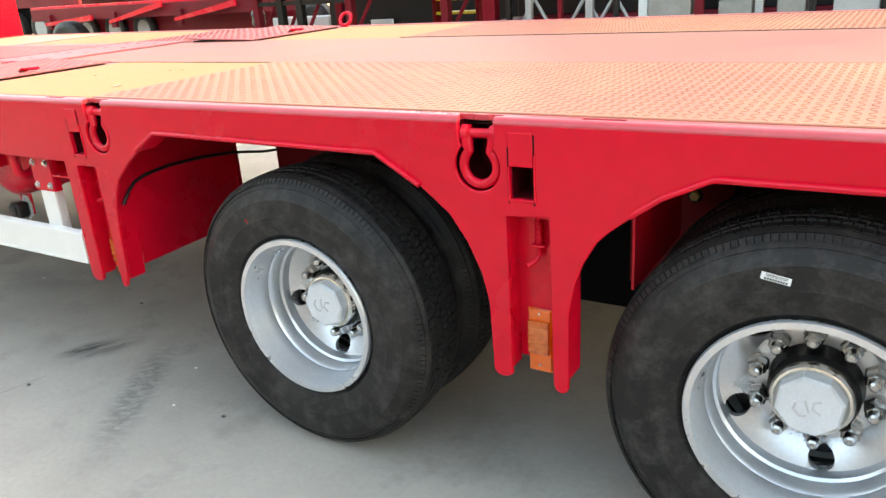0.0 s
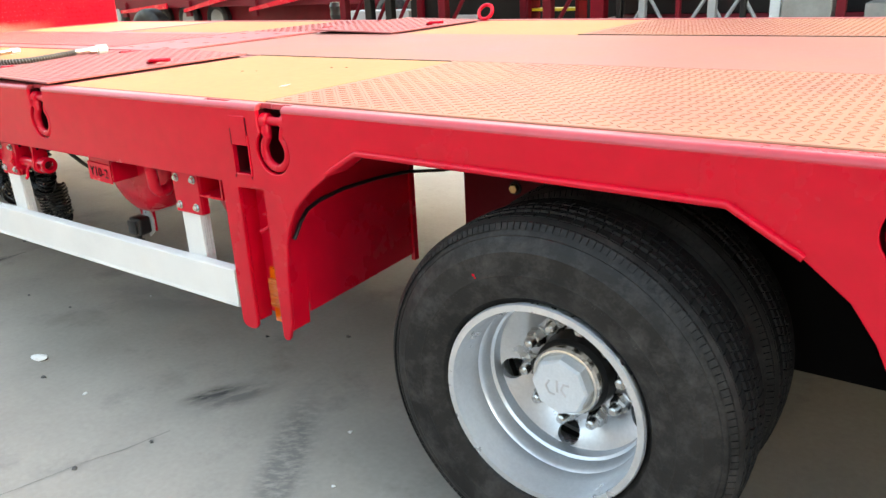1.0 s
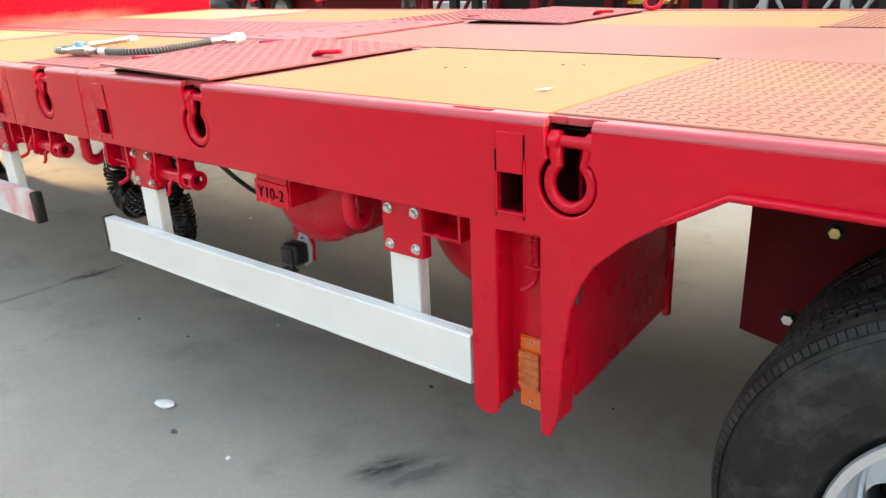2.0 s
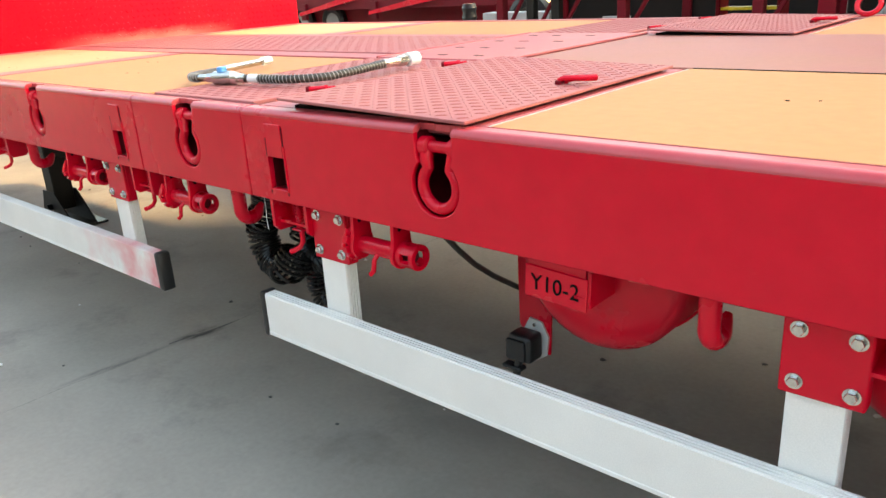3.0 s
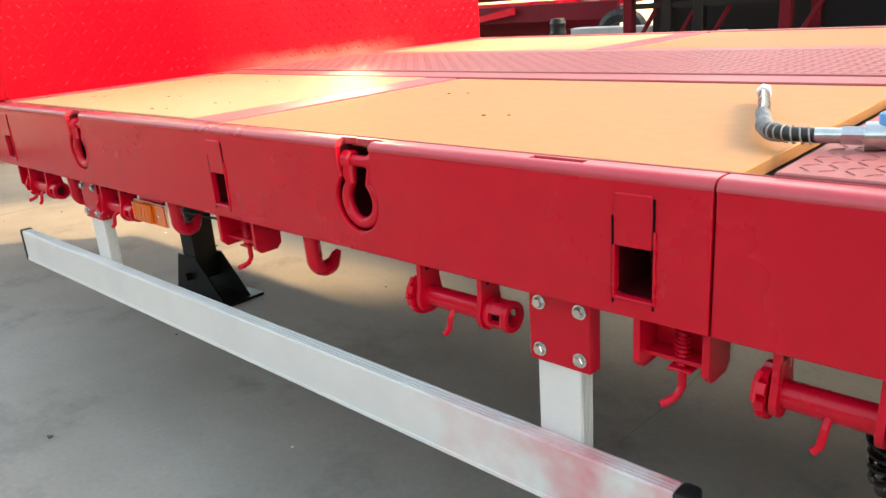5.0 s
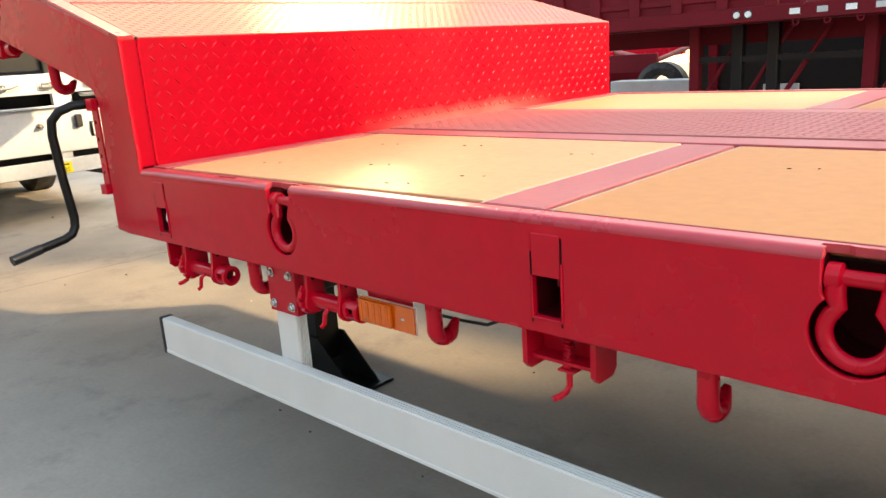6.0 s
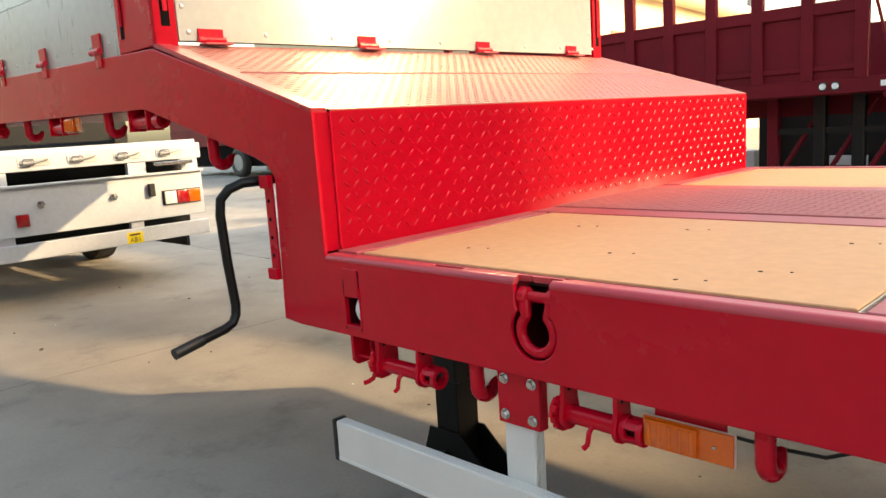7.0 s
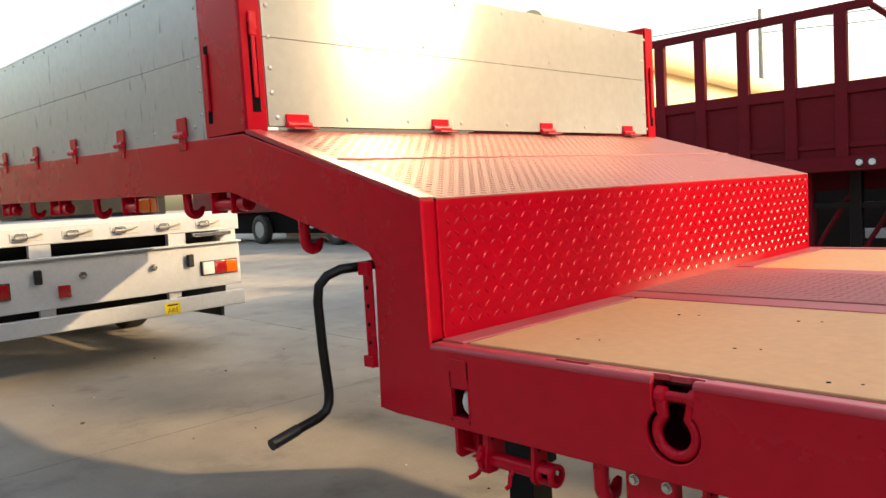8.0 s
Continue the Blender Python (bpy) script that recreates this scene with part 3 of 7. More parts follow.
def arch_lip(pts):
    """A folded strip that edges the top of a wheel arch."""
    bm = bmesh.new()
    rows = []
    for i, (x, z) in enumerate(pts):
        ax, az = pts[max(i - 1, 0)]
        bx, bz = pts[min(i + 1, len(pts) - 1)]
        d = math.hypot(bx - ax, bz - az)
        nx, nz = -(bz - az) / d, (bx - ax) / d
        rows.append([bm.verts.new(c) for c in ((x, -0.008, z - 0.002), (x + nx * 0.002, -0.0115, z + nz * 0.002), (x + nx * 0.007, -0.0115, z + nz * 0.007), (x + nx * 0.010, -0.008, z + nz * 0.010), (x + nx * 0.010, 0.060, z + nz * 0.010), (x, 0.060, z - 0.002))])
    for a, b in zip(rows, rows[1:]):
        for k in range(6):
            bm.faces.new((a[k], a[(k + 1) % 6], b[(k + 1) % 6], b[k]))
    bm.faces.new(rows[0])
    bm.faces.new(rows[-1][::-1])
    bmesh.ops.recalc_face_normals(bm, faces=bm.faces)
    return bm


tpart("arch_lip", arch_lip([(x, z) for x, z in ARCH if z > 0.875]), red, smooth=60)
tpart("arch_lip", arch_lip(ARCH_B[6:] + [(1.10, 0.952)]), red, smooth=60)


def channel(x0, x1, z0, z1, depth):
    """The folded recess between the two legs of a column: back, two cheeks and a head."""
    for name, lo, hi in (("recess_back", (x0 - 0.004, depth - 0.006, z0), (x1 + 0.004, depth, z1)),
                         ("recess_cheek", (x0 - 0.006, 0.012, z0 - 0.012), (x0, depth - 0.006, z1)),
                         ("recess_cheek", (x1, 0.012, z0 - 0.012), (x1 + 0.006, depth - 0.006, z1)),
                         ("recess_head", (x0, 0.012, z1 - 0.004), (x1, depth - 0.006, z1 + 0.004))):
        tpart(name, shape(lambda b: add_box(b, lo, hi)), red)


channel(-1.735, -1.639, 0.480, 0.842, 0.060)
channel(-0.216, -0.115, 0.480, 0.842, 0.060)
for top, low in ((-1.795, -1.795), (-1.606, -1.618), (-0.264, -0.264), (-0.083, -0.085)):
    tpart("leg_flange", shape(lambda b: add_prism(b, [(low, 0.466), (low + 0.006, 0.466), (top + 0.006, 0.640), (top + 0.006, 0.845), (top, 0.845), (top, 0.640)], "y", 0.012, 0.075)), red, smooth=0)


def shackle_box(cx):
    """The steel pocket behind a shackle opening."""
    bm = bmesh.new()
    ring = [(cx + (x - cx) * 1.05, 0.946 + (min(z, TOP - 0.012) - 0.946) * (1.05 if z < 0.99 else 1.0)) for x, z in keyhole(cx)]
    n = len(ring)
    grow(bm, [(x, 0.009, z) for x, z in ring] + [(x, 0.130, z) for x, z in ring],
         [(i, i + 1, n + i + 1, n + i) for i in range(n - 1)] + [tuple(range(n, 2 * n))])
    return bm


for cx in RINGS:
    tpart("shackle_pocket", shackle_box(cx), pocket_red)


def stake_pocket(cx):
    bm = bmesh.new()
    w, z0, z1 = 0.0275, 0.880, 0.950
    for lo, hi in (((cx - w - 0.004, 0.012, z0), (cx - w, 0.10, z1)), ((cx + w, 0.012, z0), (cx + w + 0.004, 0.10, z1)),
                   ((cx - w, 0.012, z0 - 0.004), (cx + w, 0.10, z0)), ((cx - w, 0.012, z1), (cx + w, 0.10, z1 + 0.004)), ((cx - w, 0.096, z0), (cx + w, 0.10, z1))):
        add_box(bm, lo, hi)
    return bm


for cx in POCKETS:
    # pocket walls have their inner shade put into the colour
    pocket = tpart("stake_pocket", stake_pocket(cx), pocket_red, "stake pocket in red darkened for its inner shade")
    b = bmesh.new()
    add_box(b, (cx - 0.029, -0.0025, 0.950), (cx + 0.026, 0.002, 1.022), 0.0015)
    tpart("pocket_cover", b, red)
    b = bmesh.new()
    add_box(b, (cx + 0.0265, -0.0012, 0.868), (cx + 0.0295, 0.002, 1.018))
    add_box(b, (cx - 0.0325, -0.0012, 0.868), (cx - 0.0298, 0.002, 0.990))
    tpart("pocket_gap", b, dark_gap, smooth=0)
    b = bmesh.new()
    for lo, hi in (((cx - 0.0315, -0.003, 0.875), (cx - 0.0275, 0.004, 0.950)), ((cx + 0.0275, -0.003, 0.875), (cx + 0.0315, 0.004, 0.976)), ((cx - 0.0275, -0.003, 0.875), (cx + 0.0275, 0.004, 0.8795))):
        add_box(b, lo, hi, 0.001)
    tpart("pocket_rim", b, red)

for x in (-3.7022, -3.2095):
    tpart("seam_backing", shape(lambda b: add_box(b, (x - 0.03, 0.0125, BOT), (x + 0.03, 0.02, TOP - 0.01))), red_dark)

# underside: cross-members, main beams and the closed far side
# beams and cross-members use the red with shade put into it
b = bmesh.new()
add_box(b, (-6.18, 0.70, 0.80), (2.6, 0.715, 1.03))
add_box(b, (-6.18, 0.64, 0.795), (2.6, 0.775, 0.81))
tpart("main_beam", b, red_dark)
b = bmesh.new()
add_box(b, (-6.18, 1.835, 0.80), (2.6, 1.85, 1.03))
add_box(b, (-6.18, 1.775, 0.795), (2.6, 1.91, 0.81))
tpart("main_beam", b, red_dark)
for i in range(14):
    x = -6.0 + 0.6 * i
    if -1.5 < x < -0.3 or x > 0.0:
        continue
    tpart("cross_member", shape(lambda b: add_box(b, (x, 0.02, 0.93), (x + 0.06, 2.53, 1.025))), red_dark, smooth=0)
# added sheet that keeps pale deck undersides from bouncing light down
tpart("underside_bounce_block", shape(lambda b: add_box(b, (-6.18, 0.0520, 1.0255), (2.6, 2.49, 1.0285))), underside_black, "dark sheet added under the deck to cut bounced light")
tpart("far_side_panel", shape(lambda b: add_prism(b, [(-6.4, BOT), (2.6, BOT), (2.6, TOP), (-6.4, TOP)], "y", 2.538, WIDE)), red)
tpart("top_rail", shape(lambda b: add_box(b, (-6.19, 2.498, TOP - 0.008), (2.6, 2.552, TOP + 0.006), 0.004)), red_deck)
# wheel-bay walls and suspension hangers
tpart("mudguard_plate", shape(lambda b: add_prism(b, [(-1.608, 0.076), (-1.602, 0.076), (-1.627, 0.545), (-1.633, 0.545)], "z", 0.500, 0.990)), red, "red mudguard plate inside the wheel arch", smooth=0)
tpart("mudguard_flange", shape(lambda b: add_prism(b, [(-1.634, 0.546), (-1.620, 0.546), (-1.620, 0.566), (-1.634, 0.566)], "z", 0.478, 0.990)), red, smooth=0)
tpart("mudguard_plate", shape(lambda b: add_box(b, (0.010, 0.16, 0.640), (0.016, 0.55, 0.990))), red)
# near-black sheets added to stand for the dark behind the wheels
tpart("bay_shade_sheet", shape(lambda b: add_box(b, (-0.76, 0.640, 0.360), (2.4, 0.660, 0.990))), dark_gap, "black sheet added for the shade behind the wheels")
tpart("bay_shade_sheet", shape(lambda b: add_box(b, (-0.76, 1.890, 0.360), (2.4, 1.910, 0.990))), dark_gap, "black sheet added for the shade behind the wheels")
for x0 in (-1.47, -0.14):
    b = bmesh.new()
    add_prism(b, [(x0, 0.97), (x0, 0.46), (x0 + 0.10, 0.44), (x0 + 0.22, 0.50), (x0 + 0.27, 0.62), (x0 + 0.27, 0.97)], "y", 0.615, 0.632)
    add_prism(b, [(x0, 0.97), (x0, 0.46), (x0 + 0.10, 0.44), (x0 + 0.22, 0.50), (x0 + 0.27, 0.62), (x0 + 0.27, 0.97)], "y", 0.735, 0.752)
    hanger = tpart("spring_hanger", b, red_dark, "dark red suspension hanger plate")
    for bx, bz, mat, label in ((x0 + 0.105, 0.515, zinc, "grey steel hanger bolt"), (x0 + 0.175, 0.735, brass, "yellow zinc hanger bolt")):
        bolt = part("hanger_bolt", shape(lambda b: add_lathe(b, [(-0.016, 0.0), (-0.016, 0.012), (-0.014, 0.014), (-0.003, 0.014), (-0.003, 0.0)], (bx, 0.615, bz), seg=6)), mat, hanger, label)
        part("washer", shape(lambda b: add_lathe(b, [(-0.003, 0.0), (-0.003, 0.020), (0.0, 0.020)], (bx, 0.615, bz), seg=20)), black_paint, hanger)
for x in WHEELS:
    tpart("axle", shape(lambda b: add_tube(b, [(x, 0.30, 0.415), (x, 2.25, 0.415)], 0.060, 24)), black_paint)
    tpart("leaf_spring", shape(lambda b: [add_box(b, (x - 0.46 + 0.06 * k, 0.655, 0.475 + 0.016 * k), (x + 0.46 - 0.06 * k, 0.725, 0.489 + 0.016 * k), 0.003) for k in range(5)]), black_paint)
    tpart("brake_chamber", shape(lambda b: add_lathe(b, [(0, 0), (0, 0.07), (0.03, 0.085), (0.06, 0.085), (0.10, 0.07), (0.16, 0.065), (0.17, 0)], (x + 0.20, 0.75, 0.33), axis="x", seg=24)), black_paint)

# deck
DZ = TOP + 0.004


def slab(name, x0, x1, y0, y1, z, mat, thick=0.02, bevel=0.002, label=""):
    return tpart(name, shape(lambda b: add_box(b, (x0, y0, z - thick), (x1, y1, z), bevel)), mat, label)


def tread(plate, x0, x1, y0, y1, z, mat, pitch=0.030, height=0.0019, size=1.0):
    bm = lozenges(steps(x0, x1, pitch), steps(y0, y1, pitch), lambda u, v, h: (u, v, z + h), length=0.029 * size, width=0.0058 * size, height=height)
    ob = part("tread_pattern", bm, mat, plate, smooth=0)
    return tagged(ob, kind="stuff")


# outer bays, the near one and its mirror image on the far side
for side in (0, 1):
    def yy(a, b):
        return (a, b) if side == 0 else (WIDE - b, WIDE - a)
    y0, y1 = yy(0.0415, 0.828)
    p = slab("tread_plate", -1.640, 2.6, y0, y1, DZ, red_tread_rear, label="dusty red tread plate over the wheels, paled for sky glare")
    tread(p, -1.62, 1.3 if side == 0 else 0.6, y0 + 0.01, y1 - 0.01, DZ, red_tread_rear, 0.0235, 0.0013, 0.80)
    slab("wood_panel", -2.545, -1.652, y0, y1, DZ - 0.002, wood, label="yellow varnished plywood deck panel")
    slab("edge_strip", -2.553, -2.549, y0, y1, DZ - 0.0025, sealant, thick=0.012, bevel=0.001)
    x0, x1 = (-3.085, -2.575)
    ya, yb = ((0.012, 0.795) if side == 0 else (1.665, 2.450))
    p = slab("cover_plate", x0, x1, ya, yb, DZ + 0.022, red_tread, thick=0.006, bevel=0.001, label="raised hinged tread-plate cover")
    q = tread(p, x0 + 0.01, x1 - 0.01, ya + 0.01, yb - 0.01, DZ + 0.022, red_tread, 0.0245, 0.0015, 0.84)
    for ob in (p, q):
        for v in ob.data.vertices:
            v.co.z -= 0.013 * (v.co.x - x0) / (x1 - x0)
    slab("deck_plate", -3.20, -2.565, y0, y1, DZ - 0.004, red_deck)
    # dark sheet painting the shade beneath the raised cover
    slab("cover_gap_shade", x0 + 0.02, x1 - 0.02, ya + 0.03, yb - 0.02, DZ + 0.004, dark_gap, thick=0.008, bevel=0)
    p = slab("tread_plate", -3.652, -3.215, yy(0.043, 0.83)[0], yy(0.043, 0.83)[1], DZ + 0.002, red_tread, thick=0.01)
    tread(p, -3.64, -3.225, y0 + 0.015, y1 - 0.01, DZ + 0.002, red_tread, 0.0245, 0.0015, 0.84)
    slab("wood_panel", -4.822, -3.690, y0, y1, DZ - 0.002, wood, label="yellow varnished plywood deck panel")
    slab("deck_strip", -4.968, -4.840, y0, y1, DZ - 0.001, red_deck)
    slab("edge_strip", -4.8275, -4.8245, y0, y1, DZ - 0.0025, sealant, thick=0.012, bevel=0.001)
    slab("edge_strip", -4.9785, -4.9755, y0, y1, DZ - 0.0025, sealant, thick=0.012, bevel=0.001)
    slab("wood_panel", -6.110, -4.982, yy(0.058, 0.845)[0], yy(0.058, 0.845)[1], DZ - 0.002, wood_front, label="yellow varnished plywood deck panel with colour lifted for sky glare")
    slab("deck_strip", -6.190, -6.114, y0, y1, DZ + 0.001, red_deck)
    slab("edge_strip", -6.10, -1.66, yy(0.0388, 0.0412)[0], yy(0.0388, 0.0412)[1], DZ - 0.002, red_deck, thick=0.01, bevel=0.0005)
# middle lane
slab("deck_strip", -6.190, -3.640, 0.848, 0.962, DZ, red_deck)
slab("deck_strip", -6.190, -3.640, 1.588, 1.702, DZ, red_deck)
p = slab("tread_plate", -6.190, -3.640, 0.968, 1.582, DZ + 0.003, red_tread, label="dusty red tread plate along the middle lane")
tread(p, -6.17, -3.65, 0.975, 1.575, DZ + 0.003, red_tread, height=0.0009)
slab("deck_plate", -3.632, -3.118, 0.84, 1.72, DZ + 0.004, red_deck, label="flat red plate with slots")
slab("deck_plate", -3.110, 2.6, 0.836, 1.716, DZ - 0.001, red_deck_rear, label="flat dusty red middle plate, paled for sky glare")
slab("deck_seam", -1.64, 2.6, 1.718, 1.7225, DZ + 0.001, dark_gap, thick=0.006, bevel=0.0)
slab("deck_seam", -2.54, -1.62, 0.829, 0.8345, DZ - 0.0005, dark_gap, thick=0.006, bevel=0.0)
slab("deck_seam", -6.10, -3.66, 0.9625, 0.9675, DZ - 0.001, dark_gap, thick=0.006, bevel=0.0)
for x in (-3.638, -3.116):
    tpart("weld_bead", shape(lambda b: add_tube(b, [(x + 0.002 * math.sin(40 * t / 30), 0.84 + 0.88 * t / 30, DZ + 0.003) for t in range(31)], 0.005, 6)), red_deck)
for x in (-3.30, -3.45, -3.56):
    for y in (0.93, 1.15, 1.38, 1.60):
        slab("slot", x, x + 0.035, y, y + 0.012, DZ + 0.0048, dark_gap, thick=0.003, bevel=0)
for x, y in ((-5.90, 0.22), (-5.55, 0.30), (-5.20, 0.25), (-5.85, 0.62), (-5.55, 0.66), (-5.15, 0.60), (-5.30, 0.12), (-4.62, 0.55), (-4.30, 0.30), (-2.2, 0.45), (-1.95, 0.60)):
    for dx, dy, r in ((0, 0, 0.0045), (0.05, 0.015, 0.003)):
        tpart("deck_screw", shape(lambda b: add_lathe(b, [(0, 0), (0, r), (0.0008, r), (0.0008, 0)], (x + dx, y + dy, DZ - 0.002), axis="z", seg=8)), dark_gap, smooth=0)

# bulkhead and sloping plate of the gooseneck
BX = -6.196
tpart("bulkhead_plate", shape(lambda b: add_box(b, (BX - 0.02, 0.060, TOP), (BX, WIDE - 0.005, 1.408), 0.002)), red_clean, "bright red tread plate of the step")
plate = tpart("bulkhead_tread", lozenges(steps(0.075, WIDE - 0.02, 0.0335), steps(TOP + 0.022, 1.398, 0.0335), lambda u, v, h: (BX + h, u, v), length=0.026, width=0.0074, height=0.0030), red_lozenge, smooth=0)
tagged(plate, kind="stuff")
tpart("bulkhead_edge", shape(lambda b: add_box(b, (BX - 0.012, 0.001, TOP + 0.004), (BX - 0.001, 0.056, 1.404), 0.002)), red_clean)
tpart("weld_bead", shape(lambda b: add_tube(b, [(BX + 0.001, 0.057 + 0.0012 * math.sin(2.1 * t), TOP + 0.01 + 0.345 * t / 40) for t in range(41)], 0.0035, 6)), red)
S0, S1 = Vector((-6.196, 0, 1.410)), Vector((-6.994, 0, 1.660))
slope = (S1 - S0)
slope_n = Vector((slope.z, 0, -slope.x)).normalized()
if slope_n.z < 0:
    slope_n = -slope_n


def on_slope(u, v, h):
    p = S0 + slope * u + slope_n * h
    return (p.x, v, p.z)


for a, c in ((0.0, 0.497), (0.503, 1.0)):
    b = bmesh.new()
    grow(b, [on_slope(a, 0.060, 0), on_slope(c, 0.060, 0), on_slope(c, WIDE, 0), on_slope(a, WIDE, 0),
             on_slope(a, 0.060, -0.012), on_slope(c, 0.060, -0.012), on_slope(c, WIDE, -0.012), on_slope(a, WIDE, -0.012)],
         [(0, 1, 2, 3), (7, 6, 5, 4), (0, 4, 5, 1), (1, 5, 6, 2), (2, 6, 7, 3), (3, 7, 4, 0)])
    bmesh.ops.recalc_face_normals(b, faces=b.faces)
    sp = tpart("slope_plate", b, red_slope, "dusty red tread plate on the slope, tinted for sun glare", smooth=0)
    n = steps(a + 0.008, c - 0.008, 0.021 / slope.length)
    ob = tpart("slope_tread", lozenges(n, steps(0.075, WIDE - 0.01, 0.021), lambda u, v, h: on_slope(u, v, h), length=0.021, width=0.0042, height=0.0011), red_slope, smooth=0)
    tagged(ob, kind="stuff")
b = bmesh.new()
grow(b, [on_slope(0, 0.0, 0.004), on_slope(1.0, 0.0, 0.004), on_slope(1.0, 0.052, 0.004), on_slope(0, 0.052, 0.004),
         on_slope(0, 0.0, -0.010), on_slope(1.0, 0.0, -0.010), on_slope(1.0, 0.052, -0.010), on_slope(0, 0.052, -0.010)],
     [(0, 1, 2, 3), (7, 6, 5, 4), (0, 4, 5, 1), (1, 5, 6, 2), (2, 6, 7, 3), (3, 7, 4, 0)])
bmesh.ops.recalc_face_normals(b, faces=b.faces)
bmesh.ops.bevel(b, geom=list(b.edges), offset=0.003, segments=2, affect="EDGES")
tpart("slope_rail", b, red_rail)
b = bmesh.new()
grow(b, [on_slope(0, 0.0525, -0.002), on_slope(1.0, 0.0525, -0.002), on_slope(1.0, 0.0595, -0.002), on_slope(0, 0.0595, -0.002),
         on_slope(0, 0.0525, -0.010), on_slope(1.0, 0.0525, -0.010), on_slope(1.0, 0.0595, -0.010), on_slope(0, 0.0595, -0.010)],
     [(0, 1, 2, 3), (7, 6, 5, 4), (0, 4, 5, 1), (1, 5, 6, 2), (2, 6, 7, 3), (3, 7, 4, 0)])
tpart("slope_seam", b, dark_gap, smooth=0)
b = bmesh.new()
for u, y0 in ((0.5, 0.06),):
    add_tube(b, [Vector(on_slope(u + 0.004 * math.sin(1.7 * t), y0 + 2.49 * t / 80, 0.0)) for t in range(81)], 0.004, 6)
tpart("weld_bead", b, red_tread)
# gooseneck deck and far side, closing the shape
b = bmesh.new()
add_prism(b, [(-6.40, 0.856), (-6.20, 0.856), (-6.196, 1.40), (-6.99, 1.645), (-10.6, 1.735), (-10.6, 1.52), (-7.12, 1.466), (-6.41, 1.275)], "y", 2.538, WIDE)
tpart("gooseneck_side", b, red)
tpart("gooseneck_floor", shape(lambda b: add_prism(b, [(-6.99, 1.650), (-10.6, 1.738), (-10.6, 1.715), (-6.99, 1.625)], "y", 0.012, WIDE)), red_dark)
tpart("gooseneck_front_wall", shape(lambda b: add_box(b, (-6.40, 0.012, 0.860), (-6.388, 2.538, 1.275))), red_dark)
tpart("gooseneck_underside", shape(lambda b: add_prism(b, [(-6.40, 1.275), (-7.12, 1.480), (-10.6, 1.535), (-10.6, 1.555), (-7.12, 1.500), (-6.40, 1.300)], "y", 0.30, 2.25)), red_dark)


# ---- wheels ----
def build_wheel():
    # rim: flange, drop centre and dished disc; y runs inwards from the flange
    prof = [(0.000, 0.222), (0.000, 0.236), (0.006, 0.239), (0.014, 0.236), (0.016, 0.232), (0.200, 0.224), (0.230, 0.234), (0.236, 0.230)]
    inner = [(0.236, 0.222), (0.214, 0.214), (0.204, 0.206), (0.196, 0.202), (0.158, 0.196), (0.138, 0.197), (0.132, 0.203), (0.098, 0.205), (0.090, 0.211), (0.058, 0.212), (0.050, 0.216), (0.020, 0.217), (0.012, 0.220)]
    bm = bmesh.new()
    add_lathe(bm, prof + inner, (0, 0, 0), seg=96, closed=True)
    wheel = link_mesh("wheel", bm, silver, 35)
    wheel["label"] = "silver steel dual wheel with black tyres"
    # dished disc with five round vent holes
    half = 0.158
    angles = []
    for k in range(5):
        mid = radians(-95 + 72 * k)
        angles += [(mid + half * c, c) for c in (-1, -0.92, -0.75, -0.5, -0.25, 0, 0.25, 0.5, 0.75, 0.92, 1)]
        gap = radians(72) - 2 * half
        angles += [(mid + half + gap * q / 7, None) for q in range(1, 7)]
    bm = bmesh.new()

    def disc_at(r, a, back=0.0):
        d = 0.166 + 0.042 * min(1.0, max(0.0, (0.204 - r) / 0.068)) ** 1.3 + back
        return bm.verts.new((r * math.cos(a), d, r * math.sin(a)))

    cols = []
    for a, c in angles:
        open_by = 0.027 * math.sqrt(max(0.0, 1 - c * c)) if c is not None else 0.0
        top = disc_at(0.172 + open_by, a)
        low = top if open_by < 1e-5 else disc_at(0.172 - open_by, a)
        cols.append((disc_at(0.204, a), top, low, disc_at(0.145, a), disc_at(0.134, a), disc_at(0.172 + open_by, a, 0.014), disc_at(0.172 - open_by, a, 0.014)))
    for p, q in zip(cols, cols[1:] + cols[:1]):
        bm.faces.new((p[0], q[0], q[1], p[1]))
        bm.faces.new((p[2], q[2], q[3], p[3]))
        bm.faces.new((p[3], q[3], q[4], p[4]))
        if p[1] is not p[2] or q[1] is not q[2]:
            bm.faces.new((p[1], q[1], q[5], p[5]))
            bm.faces.new((q[2], p[2], p[6], q[6]))
    bmesh.ops.recalc_face_normals(bm, faces=bm.faces)
    part("disc", bm, silver, wheel)
    part("hub_plate", shape(lambda b: add_lathe(b, [(0.208, 0.0), (0.205, 0.136), (0.208, 0.141), (0.214, 0.142), (0.216, 0.0)], (0, 0, 0), seg=64)), silver, wheel)
    part("hub", shape(lambda b: add_lathe(b, [(0.207, 0.0), (0.204, 0.098), (0.196, 0.096), (0.156, 0.093), (0.146, 0.086), (0.140, 0.0)], (0, 0, 0), seg=48)), black_paint, wheel, "black wheel hub")
    part("hub_ring", shape(lambda b: add_lathe(b, [(0.150, 0.062), (0.149, 0.0805), (0.145, 0.0840), (0.128, 0.0840), (0.122, 0.0800), (0.121, 0.0745), (0.126, 0.0710), (0.128, 0.062)], (0, 0, 0), seg=64, closed=True)), chrome, wheel, "chromed ring round the hub")
    part("hub_cap", shape(lambda b: add_lathe(b, [(0.140, 0.0), (0.138, 0.071), (0.100, 0.070), (0.094, 0.064), (0.0925, 0.0)], (0, 0, 0), seg=8)), silver_cap, wheel, "octagonal silver hub cap", smooth=20)
